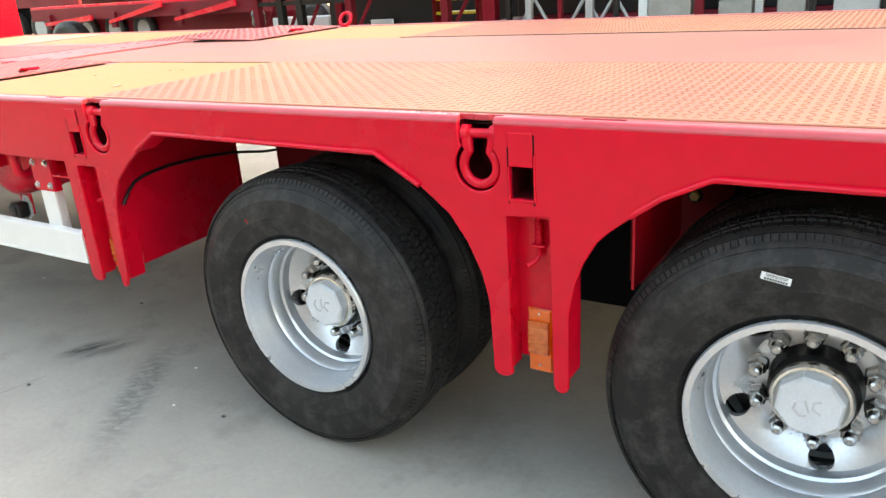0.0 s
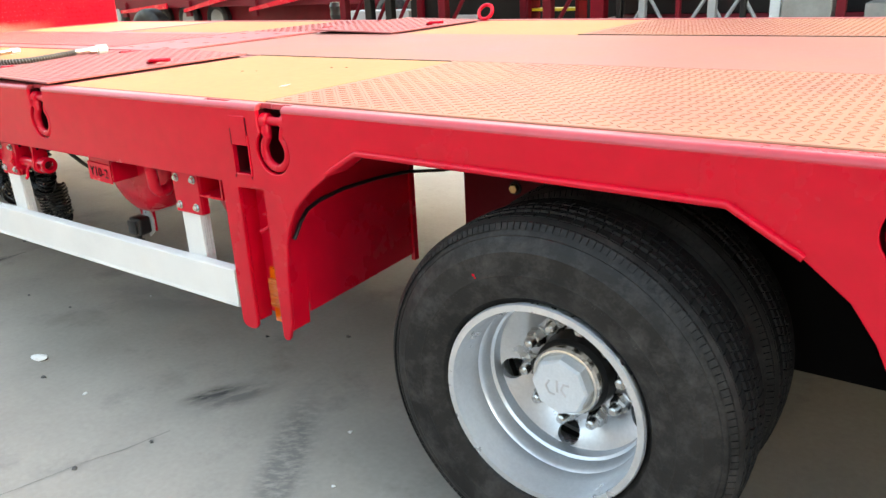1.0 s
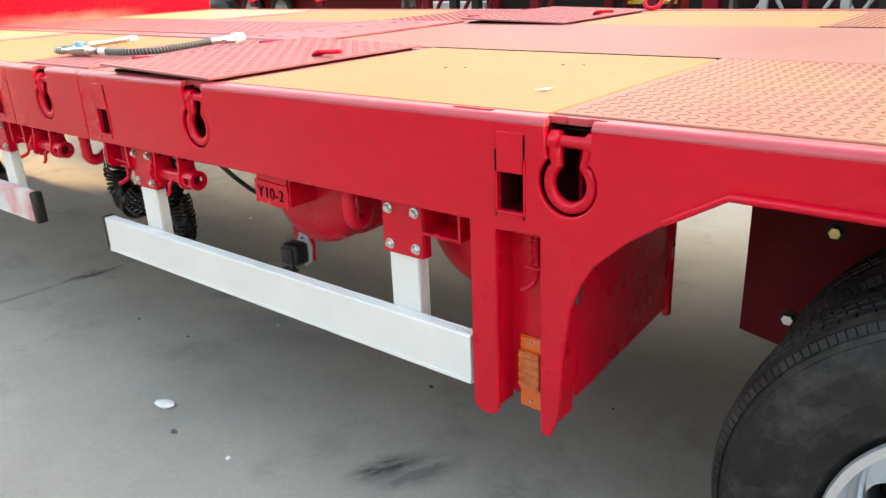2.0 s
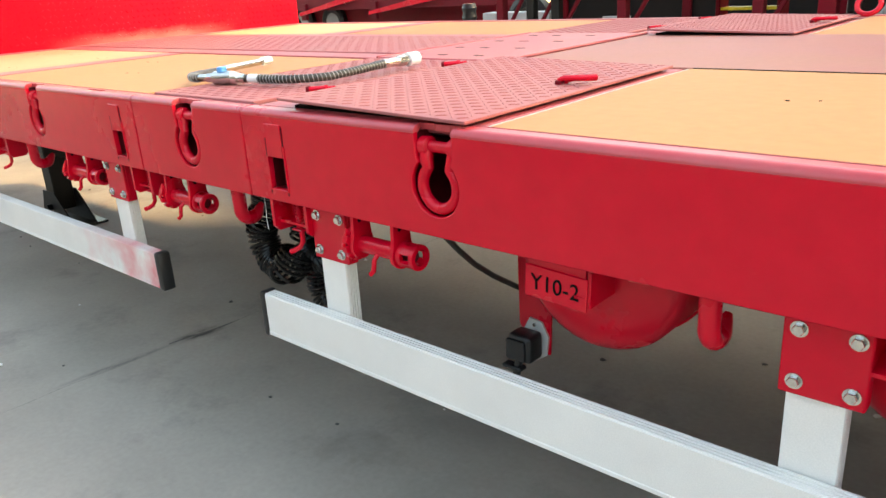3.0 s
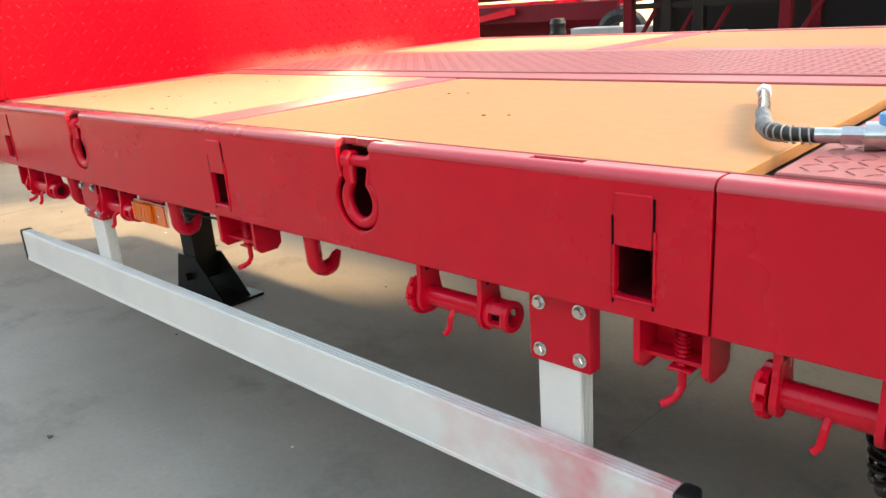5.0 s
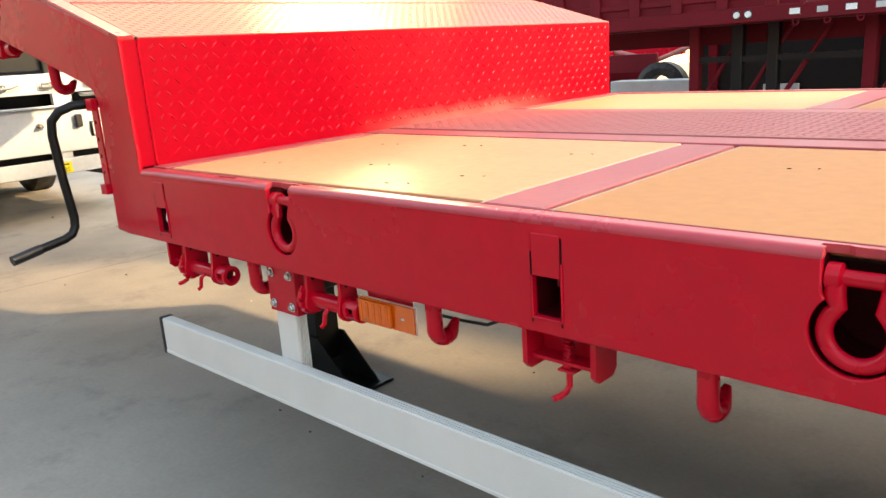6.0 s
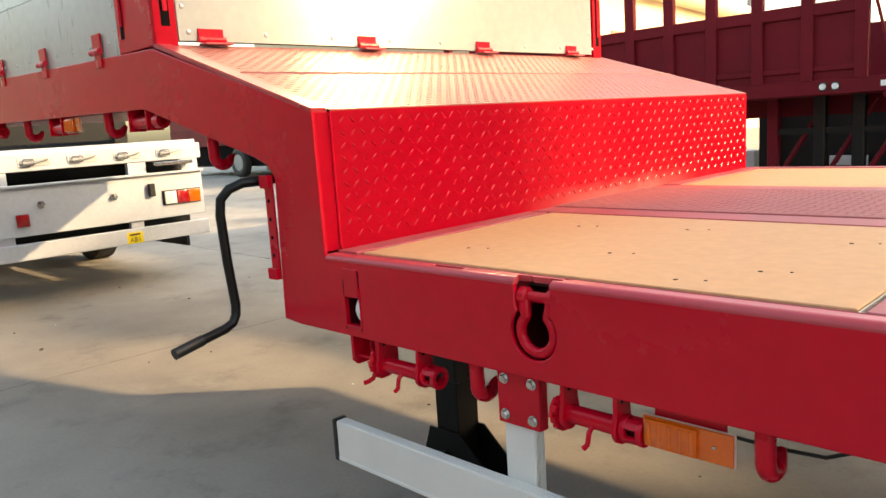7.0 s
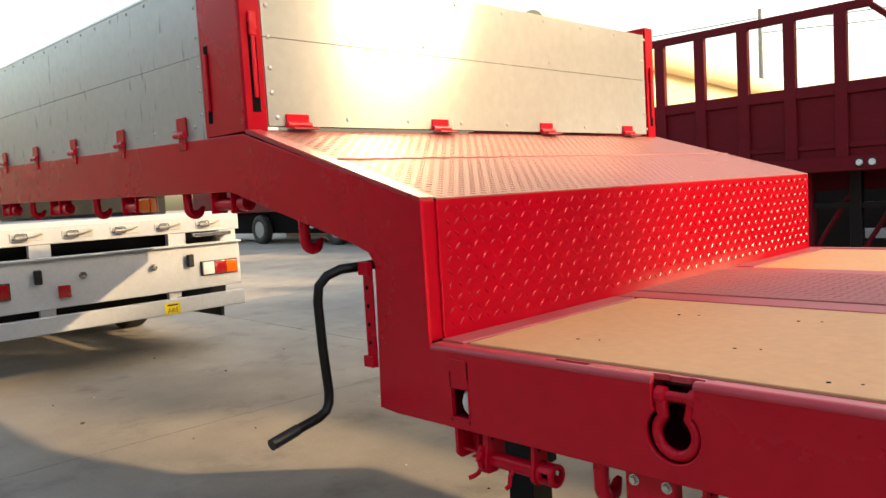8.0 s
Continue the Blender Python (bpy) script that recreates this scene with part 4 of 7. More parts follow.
    b = bmesh.new()
    for pts in ([(-0.022, 0.014), (-0.030, 0.000), (-0.022, -0.016), (-0.008, -0.018)], [(-0.004, 0.018), (-0.002, -0.010)], [(0.026, 0.012), (0.012, 0.012), (0.006, -0.002), (0.018, -0.016)]):
        add_tube(b, [(1.05 * x, 0.0935, 1.05 * z) for x, z in pts], 0.0030, 6)
    part("cap_mark", b, mark_grey, wheel)
    nut = bmesh.new()
    add_lathe(nut, [(0.0, 0.0), (0.0, 0.0245), (-0.006, 0.0255), (-0.009, 0.0222), (-0.030, 0.0218), (-0.036, 0.0165)], (0, 0, 0), seg=6)
    add_lathe(nut, [(-0.034, 0.0), (-0.034, 0.0140), (-0.050, 0.0138), (-0.057, 0.0115), (-0.0605, 0.0070), (-0.061, 0.0)], (0, 0, 0), seg=16)
    first = part("wheel_nut", nut, zinc, wheel, "shiny wheel nut", smooth=25)
    for k in range(10):
        ob = first if k == 0 else first.copy()
        if k:
            scene.collection.objects.link(ob)
            ob.parent = wheel
        a = radians(36 * k + 8)
        ob.location = (0.1220 * math.cos(a), 0.204, 0.1220 * math.sin(a))
        ob.rotation_euler = (0, random.uniform(0, 1), 0)
    # tyres, outer and inner
    R = 0.423
    k_r = (R - 0.232) / (0.408 - 0.232)
    WT = 0.190
    w = [(0.018, 0.232), (-0.006, 0.250), (-0.018, 0.285), (-0.0195, 0.297), (-0.0210, 0.2995), (-0.0200, 0.303), (-0.022, 0.320), (-0.0195, 0.342), (-0.0204, 0.3455), (-0.0185, 0.349), (-0.0148, 0.358), (-0.0085, 0.3705), (-0.0058, 0.3732), (-0.0066, 0.3755), (0.002, 0.386), (0.010, 0.396), (0.022, 0.4035)]
    w = [(d, 0.232 + (r - 0.232) * k_r) for d, r in w]
    t = [(0.026, R - 0.0045), (0.028, R - 0.012), (WT - 0.028, R - 0.012), (WT - 0.026, R - 0.0045)]
    prof = w + t + [(WT - d, r) for d, r in reversed(w)] + [(WT - 0.030, 0.224), (0.030, 0.224)]

    def bead(extra):
        b = bmesh.new()
        add_lathe(b, prof, (0, extra, 0), seg=120, closed=True)
        return b

    def round_about(r, a, y):
        return (r * math.sin(a), y, r * math.cos(a))

    def tread_blocks(extra):
        """Five ribs parted by wavy grooves, each cut across into short blocks."""
        verts, faces = [], []
        for row, (y0, y1) in enumerate(((0.026, 0.0535), (0.0585, 0.0785), (0.0835, 0.1065), (0.1115, 0.1315), (0.1365, 0.164))):
            top = R - (0.0035, 0.001, 0.0, 0.001, 0.0035)[row]
            n = 132 if 0 < row < 4 else 96
            pitch = 2 * math.pi / n
            for k in range(n):
                a0 = pitch * (k + 0.5 * (row % 2))
                a1 = a0 + pitch * (0.91 if 0 < row < 4 else 0.945)
                lean = 0.009 * (1 if row % 2 else -1)
                wave = 0.0010 * (1 if k % 2 else -1)
                c = len(verts)
                for r, m in ((R - 0.0125, 0.0), (top, 0.0010)):
                    for a, y in ((a0 + m / R, y0 + m), (a1 - m / R, y0 + m), (a1 - m / R + lean, y1 - m), (a0 + m / R + lean, y1 - m)):
                        verts.append(round_about(r, a, y + extra + (wave if 0 < row < 4 else 0)))
                faces += [(c + 4, c + 5, c + 6, c + 7)] + [(c + i, c + (i + 1) % 4, c + 4 + (i + 1) % 4, c + 4 + i) for i in range(4)]
        return from_lists(verts, faces)

    def shoulder_ribs(extra):
        """Short ridges round both shoulders."""
        verts, faces = [], []
        n = 170
        for mirror in (0, 1):
            for k in range(n):
                a0, a1 = 2 * math.pi * k / n, 2 * math.pi * (k + 0.86) / n
                c = len(verts)
                for d, r in ((0.002, 0.385), (-0.0030, 0.3862), (0.0058, 0.3970), (0.0105, 0.3985)):
                    r = 0.232 + (r - 0.232) * k_r
                    y = extra + (WT - d if mirror else d)
                    verts += [round_about(r, a0, y), round_about(r, a1, y)]
                faces += [(c, c + 1, c + 3, c + 2), (c + 2, c + 3, c + 5, c + 4), (c + 4, c + 5, c + 7, c + 6), (c, c + 2, c + 4, c + 6), (c + 1, c + 7, c + 5, c + 3)]
        return from_lists(verts, faces)

    for extra, label in ((0.010, "black ribbed tyre with scuffed sidewall"), (0.272, "black inner tyre")):
        tyre = part("tyre", bead(extra), tyre_rubber, wheel, label, smooth=28)
        tagged(part("tread", tread_blocks(extra), tread_rubber, tyre, smooth=0), kind="stuff")
        tagged(part("shoulder_tread", shoulder_ribs(extra), tyre_rubber, tyre, smooth=0), kind="stuff")
        if extra < 0.1:
            # raised maker's marks that cannot be read, as bars round the sidewall
            b = bmesh.new()
            for start, count, r0, high in ((20, 7, 0.292, 0.022), (112, 9, 0.300, 0.020), (200, 7, 0.292, 0.022), (292, 8, 0.300, 0.020)):
                for k in range(count):
                    a = radians(start + k * 4.2)
                    for da in (0.0, 0.022):
                        y = 0.010 - 0.0195 + 0.10 * abs(r0 + high / 2 - 0.318) ** 1.3 * 2
                        vs = [round_about(r, a + da + e, yy) for yy in (y + 0.004, y - 0.0012) for r, e in ((r0, 0), (r0, 0.007), (r0 + high, 0.007), (r0 + high, 0))]
                        grow(b, vs, [(4, 5, 6, 7), (0, 1, 5, 4), (1, 2, 6, 5), (2, 3, 7, 6), (3, 0, 4, 7)])
            bmesh.ops.recalc_face_normals(b, faces=b.faces)
            tagged(part("sidewall_lettering", b, tyre_rubber, tyre, smooth=0), kind="stuff")
    part("brake_drum", shape(lambda b: add_lathe(b, [(0.225, 0.0), (0.225, 0.185), (0.235, 0.192), (0.420, 0.192), (0.425, 0.0)], (0, 0, 0), seg=48)), black_paint, wheel, "black brake drum behind the disc")
    part("inner_rim", shape(lambda b: add_lathe(b, [(0.262, 0.226), (0.272, 0.232), (0.462, 0.232), (0.472, 0.226), (0.45, 0.205), (0.29, 0.205)], (0, 0, 0), seg=64, closed=True)), silver, wheel)
    return wheel


wheel = build_wheel()
wheel.parent = trailer
wheel.matrix_parent_inverse = Matrix.Translation((2.5, -1.2, 0))
wheel.location = (WHEELS[0], 0.062, 0.434)
copy_thing(wheel, pose(WHEELS[1], 0.062, 0.436, 0, -15, 0))
for x, turn in zip(WHEELS, (25, 60)):
    copy_thing(wheel, pose(x, WIDE - 0.062, 0.434, 0, turn, 180))
label = single("paper_label", shape(lambda b: add_box(b, (-0.027, 0, -0.0075), (0.027, 0.001, 0.0075), 0)), paper, "small white paper label stuck on a tyre", "label", smooth=0)
label.matrix_world = pose(0.321, 0.0465, 0.760, 0, 9, 0)
b = bmesh.new()
for i in range(17):
    x = -0.018 + 0.0023 * i
    add_box(b, (x, -0.0006, 0.0005), (x + random.uniform(0.0006, 0.0015), -0.0001, 0.0062))
for i in range(9):
    add_box(b, (-0.020 + 0.0048 * i, -0.0006, -0.0060), (-0.0168 + 0.0048 * i, -0.0001, -0.0020))
part("print", b, black, label, smooth=0)


# ---- shackles, guards and fittings along the side ----
def build_shackle(cx):
    ob = thing("shackle", "red painted bow shackle hanging in the frame side", "shackle", "shackles along the deck edge", (cx + 0.002, 0, 0.946))
    bow = [(-0.033, 0.020, 0.064), (-0.031, 0.015, 0.042)]
    bow += [(x, 0.013 - 0.06 * max(0.0, -z - 0.02), z) for x, z in arc(0, -0.003, 0.0405, 130, 410, 22)]
    bow += [(0.031, 0.015, 0.042), (0.033, 0.020, 0.064)]
    part("bow", shape(lambda b: add_tube(b, bow, [0.0130] * 2 + [0.0108] * (len(bow) - 4) + [0.0130] * 2, 14)), red, ob)
    part("pin", shape(lambda b: add_tube(b, [(-0.046, 0.021, 0.066), (0.050, 0.021, 0.066)], 0.0105, 16)), red, ob)
    for x in (-0.034, 0.034):
        part("eye", shape(lambda b: add_lathe(b, [(x - 0.011, 0), (x - 0.011, 0.013), (x - 0.008, 0.018), (x + 0.008, 0.018), (x + 0.011, 0.013), (x + 0.011, 0)], (0, 0.021, 0.066), axis="x", seg=20)), red, ob)
    return ob


for cx in RINGS:
    build_shackle(cx)


def rail_profile(x0, x1, mat, parent):
    """A hollow-section guard rail with four ribs along its top."""
    o = [(0.000, 0.498), (0.003, 0.495), (0.030, 0.495), (0.033, 0.498), (0.033, 0.601)]
    for k in range(4):
        y = 0.030 - 0.0075 * k
        o += [(y, 0.604), (y - 0.0045, 0.604), (y - 0.0055, 0.6012), (y - 0.0072, 0.6012)]
    o += [(0.000, 0.601)]
    return part("rail", shape(lambda b: add_prism(b, o, "x", x0, x1)), mat, parent, smooth=0)


def build_guard(x0, x1, posts, pink, caps, group):
    ob = thing("side_guard", "aluminium side guard rail with red bolted brackets" + (" and pink overspray" if pink else ""), "side guard", group, ((x0 + x1) / 2, 0.02, 0.5))
    shift = Matrix.Translation(-Vector(ob.location))
    rail_profile(x0, x1, alu_pink if pink else alu, ob).matrix_parent_inverse = shift
    part("lower_lip", shape(lambda b: add_box(b, (x0, -0.0022, 0.4965), (x1, 0.0, 0.5055), 0.0008)), alu_pink if pink else alu, ob).matrix_parent_inverse = shift
    for x, way in caps:
        b = bmesh.new()
        thick = 0.030 if way > 0 else 0.018
        xa, xb = (x, x + thick) if way > 0 else (x - thick, x)
        bev = 0.008 if way > 0 else 0.005
        add_box(b, (xa, -0.003, 0.491), (xb, 0.036, 0.607), bev, 2)
        part("end_cap", b, black, ob, "black plastic end cap").matrix_parent_inverse = shift
    for c in posts:
        b = bmesh.new()
        o = [(c - 0.047, 0.036), (c + 0.029, 0.036)]
        for k in range(4):
            y = 0.039 + 0.0070 * k
            o += [(c + 0.031, y), (c + 0.031, y + 0.0045), (c + 0.0285, y + 0.0050), (c + 0.0285, y + 0.0068)]
        o += [(c + 0.031, 0.068), (c - 0.047, 0.068)]
        add_prism(b, o, "z", 0.505, 0.760)
        part("post", b, alu, ob, smooth=0).matrix_parent_inverse = shift
        b = bmesh.new()
        add_box(b, (c - 0.057, 0.028, 0.727), (c + 0.053, 0.036, 0.852), 0.002)
        add_box(b, (c + 0.047, 0.036, 0.727), (c + 0.053, 0.056, 0.852), 0.001)
        bracket = part("bracket", b, red, ob, "red bolted bracket")
        bracket.matrix_parent_inverse = shift
        for dx in (-0.036, 0.036):
            for z in (0.7485, 0.8265):
                part("bolt", shape(lambda b: [add_lathe(b, [(-0.009, 0.0), (-0.009, 0.0075), (-0.0075, 0.0085), (-0.002, 0.0085)], (c + dx, 0.027, z), seg=6),
                                              add_lathe(b, [(-0.002, 0.0), (-0.002, 0.0118), (0.001, 0.0118)], (c + dx, 0.027, z), seg=16)]), zinc, bracket, smooth=0)
    return ob


GUARDS = "side guards under the deck edge"
build_guard(-3.218, -1.802, (-1.990, -2.981), False, [(-3.218, -1)], GUARDS)
build_guard(-6.206, -3.744, (-3.944, -5.604), True, [(-6.206, -1), (-3.744, 1)], GUARDS)


def build_winch(x0, x1):
    """A strap winch: two cheeks hung from the frame, a drum, a toothed wheel and a drilled capstan."""
    ob = thing("strap_winch", "red strap winch with a perforated capstan end", "winch", "strap winches under the frame", ((x0 + x1) / 2, 0.03, 0.85))
    shift = Matrix.Translation(-Vector(ob.location))
    z, y = 0.783, 0.036

    def put(name, b, mat=red, label="", smooth=30):
        o = part(name, b, mat, ob, label, smooth)
        o.matrix_parent_inverse = shift
    xr = x1 - 0.046
    put("drum", shape(lambda b: add_tube(b, [(x0 + 0.01, y, z), (xr, y, z)], 0.0185, 20)))
    for x in (x0 + 0.012, xr - 0.010):
        b = bmesh.new()
        add_prism(b, [(y - 0.022, 0.853), (y - 0.024, 0.81), (y - 0.030, z)] + [(y + 0.031 * math.cos(a), z + 0.031 * math.sin(a)) for a in (math.pi + k * math.pi / 10 for k in range(1, 10))] + [(y + 0.030, z), (y + 0.024, 0.81), (y + 0.022, 0.853)], "x", x, x + 0.009)
        put("cheek", b, smooth=40)
        put("cheek_hole", shape(lambda b: add_lathe(b, [(x + 0.0088, 0), (x + 0.0088, 0.005), (x + 0.0098, 0.005), (x + 0.0098, 0)], (0, y - 0.006, 0.836), axis="x", seg=12)), dark_gap, smooth=0)
    b = bmesh.new()
    prof = []
    n = 10
    for k in range(n * 3):
        r = (0.0375, 0.0375, 0.027)[k % 3]
        a = 2 * math.pi * (k + (0.0, 0.75, 0.9)[k % 3]) / (n * 3)
        prof.append((y + r * math.cos(a), z + r * math.sin(a)))
    add_prism(b, prof, "x", x0 - 0.004, x0 + 0.008)
    put("ratchet_gear", b, smooth=0)
    # capstan: a drilled sleeve, its wall left as two rings and four wide bars
    for xa, xb in ((x1 - 0.046, x1 - 0.034), (x1 - 0.011, x1)):
        put("capstan_ring", shape(lambda b: add_lathe(b, [(xa, 0.0165), (xa, 0.0255), (xa + 0.002, 0.0265), (xb - 0.002, 0.0265), (xb, 0.0255), (xb, 0.0165)], (0, y, z), axis="x", seg=24, closed=True)))
    for k in range(4):
        a = math.pi / 4 + k * math.pi / 2
        b = bmesh.new()
        add_prism(b, [(y + r * math.cos(a + d), z + r * math.sin(a + d)) for r, ds in ((0.0255, (-0.42, 0.0, 0.42)), (0.0168, (0.42, 0.0, -0.42))) for d in ds], "x", x1 - 0.036, x1 - 0.009)
        put("capstan_bar", b)
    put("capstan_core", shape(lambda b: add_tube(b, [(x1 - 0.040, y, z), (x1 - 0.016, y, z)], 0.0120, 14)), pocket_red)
    xm = (x0 + x1) / 2 - 0.016
    put("pawl", shape(lambda b: add_tube(b, [(xm, y - 0.014, z - 0.010), (xm, y - 0.024, z - 0.018), (xm - 0.003, y - 0.026, z - 0.042), (xm - 0.010, y - 0.030, z - 0.050)], 0.0052, 10)))
    put("pawl_spring", shape(lambda b: add_tube(b, [(x0 - 0.002, y - 0.020, z + 0.034), (x0 - 0.006, y - 0.028, z + 0.016), (x0 - 0.004, y - 0.036, z - 0.002)], 0.004, 8)))


for x0, x1 in ((-2.905, -2.722), (-3.640, -3.456), (-4.240, -4.036), (-5.500, -5.315), (-6.045, -5.838)):
    build_winch(x0, x1)


def build_hook(x, y=0.035, top=0.852):
    ob = thing("rope_hook", "red steel rope hook welded under the frame", "hook", "rope hooks under the frame", (x, y, top))
    ob.rotation_euler = (0, 0, radians(86))
    pts = [(0, 0, 0.0), (0, 0, -0.035), (0.001, 0, -0.055)] + [(0.027 + 0.027 * math.cos(radians(a)), 0, -0.060 + 0.029 * math.sin(radians(a))) for a in range(190, 321, 13)] + [(0.054, 0, -0.068), (0.062, 0, -0.060)]
    rs = [0.0165] * (len(pts) - 4) + [0.0155, 0.0135, 0.0105, 0.006]
    part("hook_body", shape(lambda b: add_tube(b, pts, rs, 14)), red, ob)


for x in (-2.150, -3.320, -4.548, -5.104, -5.724):
    build_hook(x)


def lock_rod(ob, x, y, z_top, drop):
    """A spring-loaded pin with a bent handle."""
    shift = Matrix.Translation(-Vector(ob.location))

    def put(name, b, label=""):
        part(name, b, red, ob, label).matrix_parent_inverse = shift
    put("pin", shape(lambda b: add_tube(b, [(x, y, z_top), (x, y, z_top - drop), (x - 0.004, y - 0.006, z_top - drop - 0.012), (x - 0.010, y - 0.016, z_top - drop - 0.018), (x - 0.019, y - 0.024, z_top - drop - 0.022)], 0.0058, 10)))
    coil = [(x + 0.0095 * math.cos(t * 0.9), y + 0.0095 * math.sin(t * 0.9), z_top - 0.010 - 0.00095 * t) for t in range(56)]
    put("spring", shape(lambda b: add_tube(b, coil, 0.0017, 6)))
    put("stop", shape(lambda b: add_box(b, (x - 0.016, y - 0.014, z_top - 0.070), (x + 0.018, y + 0.014, z_top - 0.066), 0.001)))


def build_lock(x0, x1):
    ob = thing("stake_lock", "red spring-loaded stake lock with bent handle", "lock", "stake locks under the frame", ((x0 + x1) / 2, 0.05, 0.85))
    shift = Matrix.Translation(-Vector(ob.location))

    def put(name, b):
        part(name, b, red, ob).matrix_parent_inverse = shift
    for x, low in ((x0, 0.768), (x1 - 0.012, 0.772)):
        b = bmesh.new()
        add_prism(b, [(0.016, 0.853), (0.016, low + 0.012), (0.028, low), (0.070, low), (0.082, low + 0.012), (0.082, 0.853)], "x", x, x + 0.010)
        put("ear", b)
    put("back_plate", shape(lambda b: add_box(b, (x0 + 0.010, 0.066, 0.790), (x1 - 0.010, 0.072, 0.853))))
    put("lower_plate", shape(lambda b: add_box(b, (x0 + 0.010, 0.030, 0.788), (x1 - 0.010, 0.068, 0.794))))
    lock_rod(ob, (x0 + x1) / 2 + 0.006, 0.040, 0.846, 0.098)


for x0, x1 in ((-3.165, -3.035), (-3.815, -3.705), (-4.874, -4.725), (-6.135, -6.030)):
    build_lock(x0, x1)
for x in (-1.672, -0.158):
    ob = thing("column_lock", "red spring-loaded pin with bent handle in a column recess", "lock", "stake locks under the frame", (x, 0.05, 0.84))
    lock_rod(ob, x, 0.040, 0.836, 0.090)


def build_marker(x0, x1, z0, z1, y, upright_lamp):
    """An amber side marker: backing reflector and a raised ribbed lens."""
    ob = thing("marker_lamp", "amber side marker lamp with a ribbed lens", "lamp", "amber side markers", ((x0 + x1) / 2, y, (z0 + z1) / 2))
    shift = Matrix.Translation(-Vector(ob.location))

    def put(name, b, mat, label=""):
        part(name, b, mat, ob, label).matrix_parent_inverse = shift
    put("back_plate", shape(lambda b: add_box(b, (x0 - 0.002, y - 0.004, z0 - 0.002), (x1 + 0.002, y, z1 + 0.002), 0.001)), material("pale_edge", (0.75, 0.5, 0.42), 0.5) if not upright_lamp else amber)
    put("reflector", shape(lambda b: add_box(b, (x0, y - 0.008, z0), (x1, y - 0.004, z1), 0.001)), amber)
    if upright_lamp:
        u0, u1 = z0 + 0.30 * (z1 - z0), z0 + 0.83 * (z1 - z0)
        put("lens", shape(lambda b: add_box(b, (x0 + 0.001, y - 0.018, u0), (x1 - 0.002, y - 0.008, u1), 0.003, 2)), amber_faded, "ribbed faded amber lens")
        for k in range(4):
            z = u0 + (u1 - u0) * (k + 0.5) / 4
            put("lens_rib", shape(lambda b: add_tube(b, [(x0 + 0.003, y - 0.0165, z), (x1 - 0.005, y - 0.0165, z)], 0.0045, 8)), amber_faded)
        screws = (((x0 + x1) / 2, z0 + 0.016), ((x0 + x1) / 2, z1 - 0.009))
    else:
        u0, u1 = x0 + 0.006, x0 + 0.63 * (x1 - x0)
        put("lens", shape(lambda b: add_box(b, (u0, y - 0.017, z0 + 0.003), (u1, y - 0.008, z1 - 0.002), 0.003, 2)), amber, "ribbed amber lens")
        for k in range(5):
            x = u0 + (u1 - u0) * (k + 0.5) / 5
            put("lens_rib", shape(lambda b: add_tube(b, [(x, y - 0.0155, z0 + 0.006), (x, y - 0.0155, z1 - 0.006)], 0.0045, 8)), amber)
        screws = ((x0 + 0.80 * (x1 - x0), (z0 + z1) / 2),)
    for x, z in screws:
        put("screw", shape(lambda b: add_lathe(b, [(-0.002, 0), (-0.002, 0.003), (0.0, 0.004)], (x, y - 0.008, z), seg=10)), zinc)


build_marker(-0.192, -0.138, 0.450, 0.606, 0.053, True)
build_marker(-1.712, -1.662, 0.458, 0.612, 0.053, True)
build_marker(-5.318, -5.152, 0.766, 0.822, 0.034, False)
part("bracket", shape(lambda b: add_box(b, (-5.30, 0.038, 0.80), (-5.17, 0.044, 0.855))), red, bpy.data.objects["marker_lamp.002"]).matrix_parent_inverse = Matrix.Translation((5.235, -0.034, -0.794))


# ---- air tanks, plate with stencilled text, plug ----
def build_tank(cx, cz, r, y0, y1):
    ob = thing("air_tank", "red painted air tank slung across under the deck", "air tank", "air tanks", (cx, y0, cz))
    prof = [(0.0, 0.0), (0.002, r * 0.40), (0.008, r * 0.68), (0.018, r * 0.88), (0.028, r * 0.96), (0.042, r)]
    prof += [(y1 - y0 - d, q) for d, q in reversed(prof)]
    part("shell", shape(lambda b: add_lathe(b, prof, (0, 0, 0), seg=56)), red, ob)
    part("strap", shape(lambda b: add_lathe(b, [(0.14, r + 0.001), (0.14, r + 0.006), (0.18, r + 0.006), (0.18, r + 0.001)], (0, 0, 0), seg=56, closed=True)), red, ob)
    return ob


build_tank(-2.391, 0.805, 0.163, 0.108, 0.62)
build_tank(-1.852, 0.803, 0.163, 0.108, 0.62)
sign = thing("stencil_plate", "red steel plate with cut-out text Y10-2", "sign", at=(-2.409, 0.026, 0.797))
sign.rotation_euler = (0, radians(2.5), 0)
part("plate", shape(lambda b: add_box(b, (-0.060, 0, -0.029), (0.061, 0.004, 0.029), 0.001)), red, sign)
font = bpy.data.curves.new("text", "FONT")
font.body, font.size, font.extrude, font.align_x, font.align_y = "Y10-2", 0.040, 0.0006, "CENTER", "CENTER"
font.space_character = 1.04
tmp = bpy.data.objects.new("text", font)
me = bpy.data.meshes.new_from_object(tmp)
b = bmesh.new()
b.from_mesh(me)
bpy.data.objects.remove(tmp)
for v in b.verts:
    v.co = Vector((v.co.x * 0.95, -0.0012 - v.co.z, v.co.y))
part("text", b, dark_gap, sign, "dark cut-out letters", smooth=0)
part("stencil_bridge", shape(lambda b: add_box(b, (0.038, -0.0026, -0.004), (0.058, -0.0015, -0.0022))), red, sign)
part("hanger", shape(lambda b: add_box(b, (-0.055, 0.004, 0.01), (0.055, 0.010, 0.05))), red, sign)
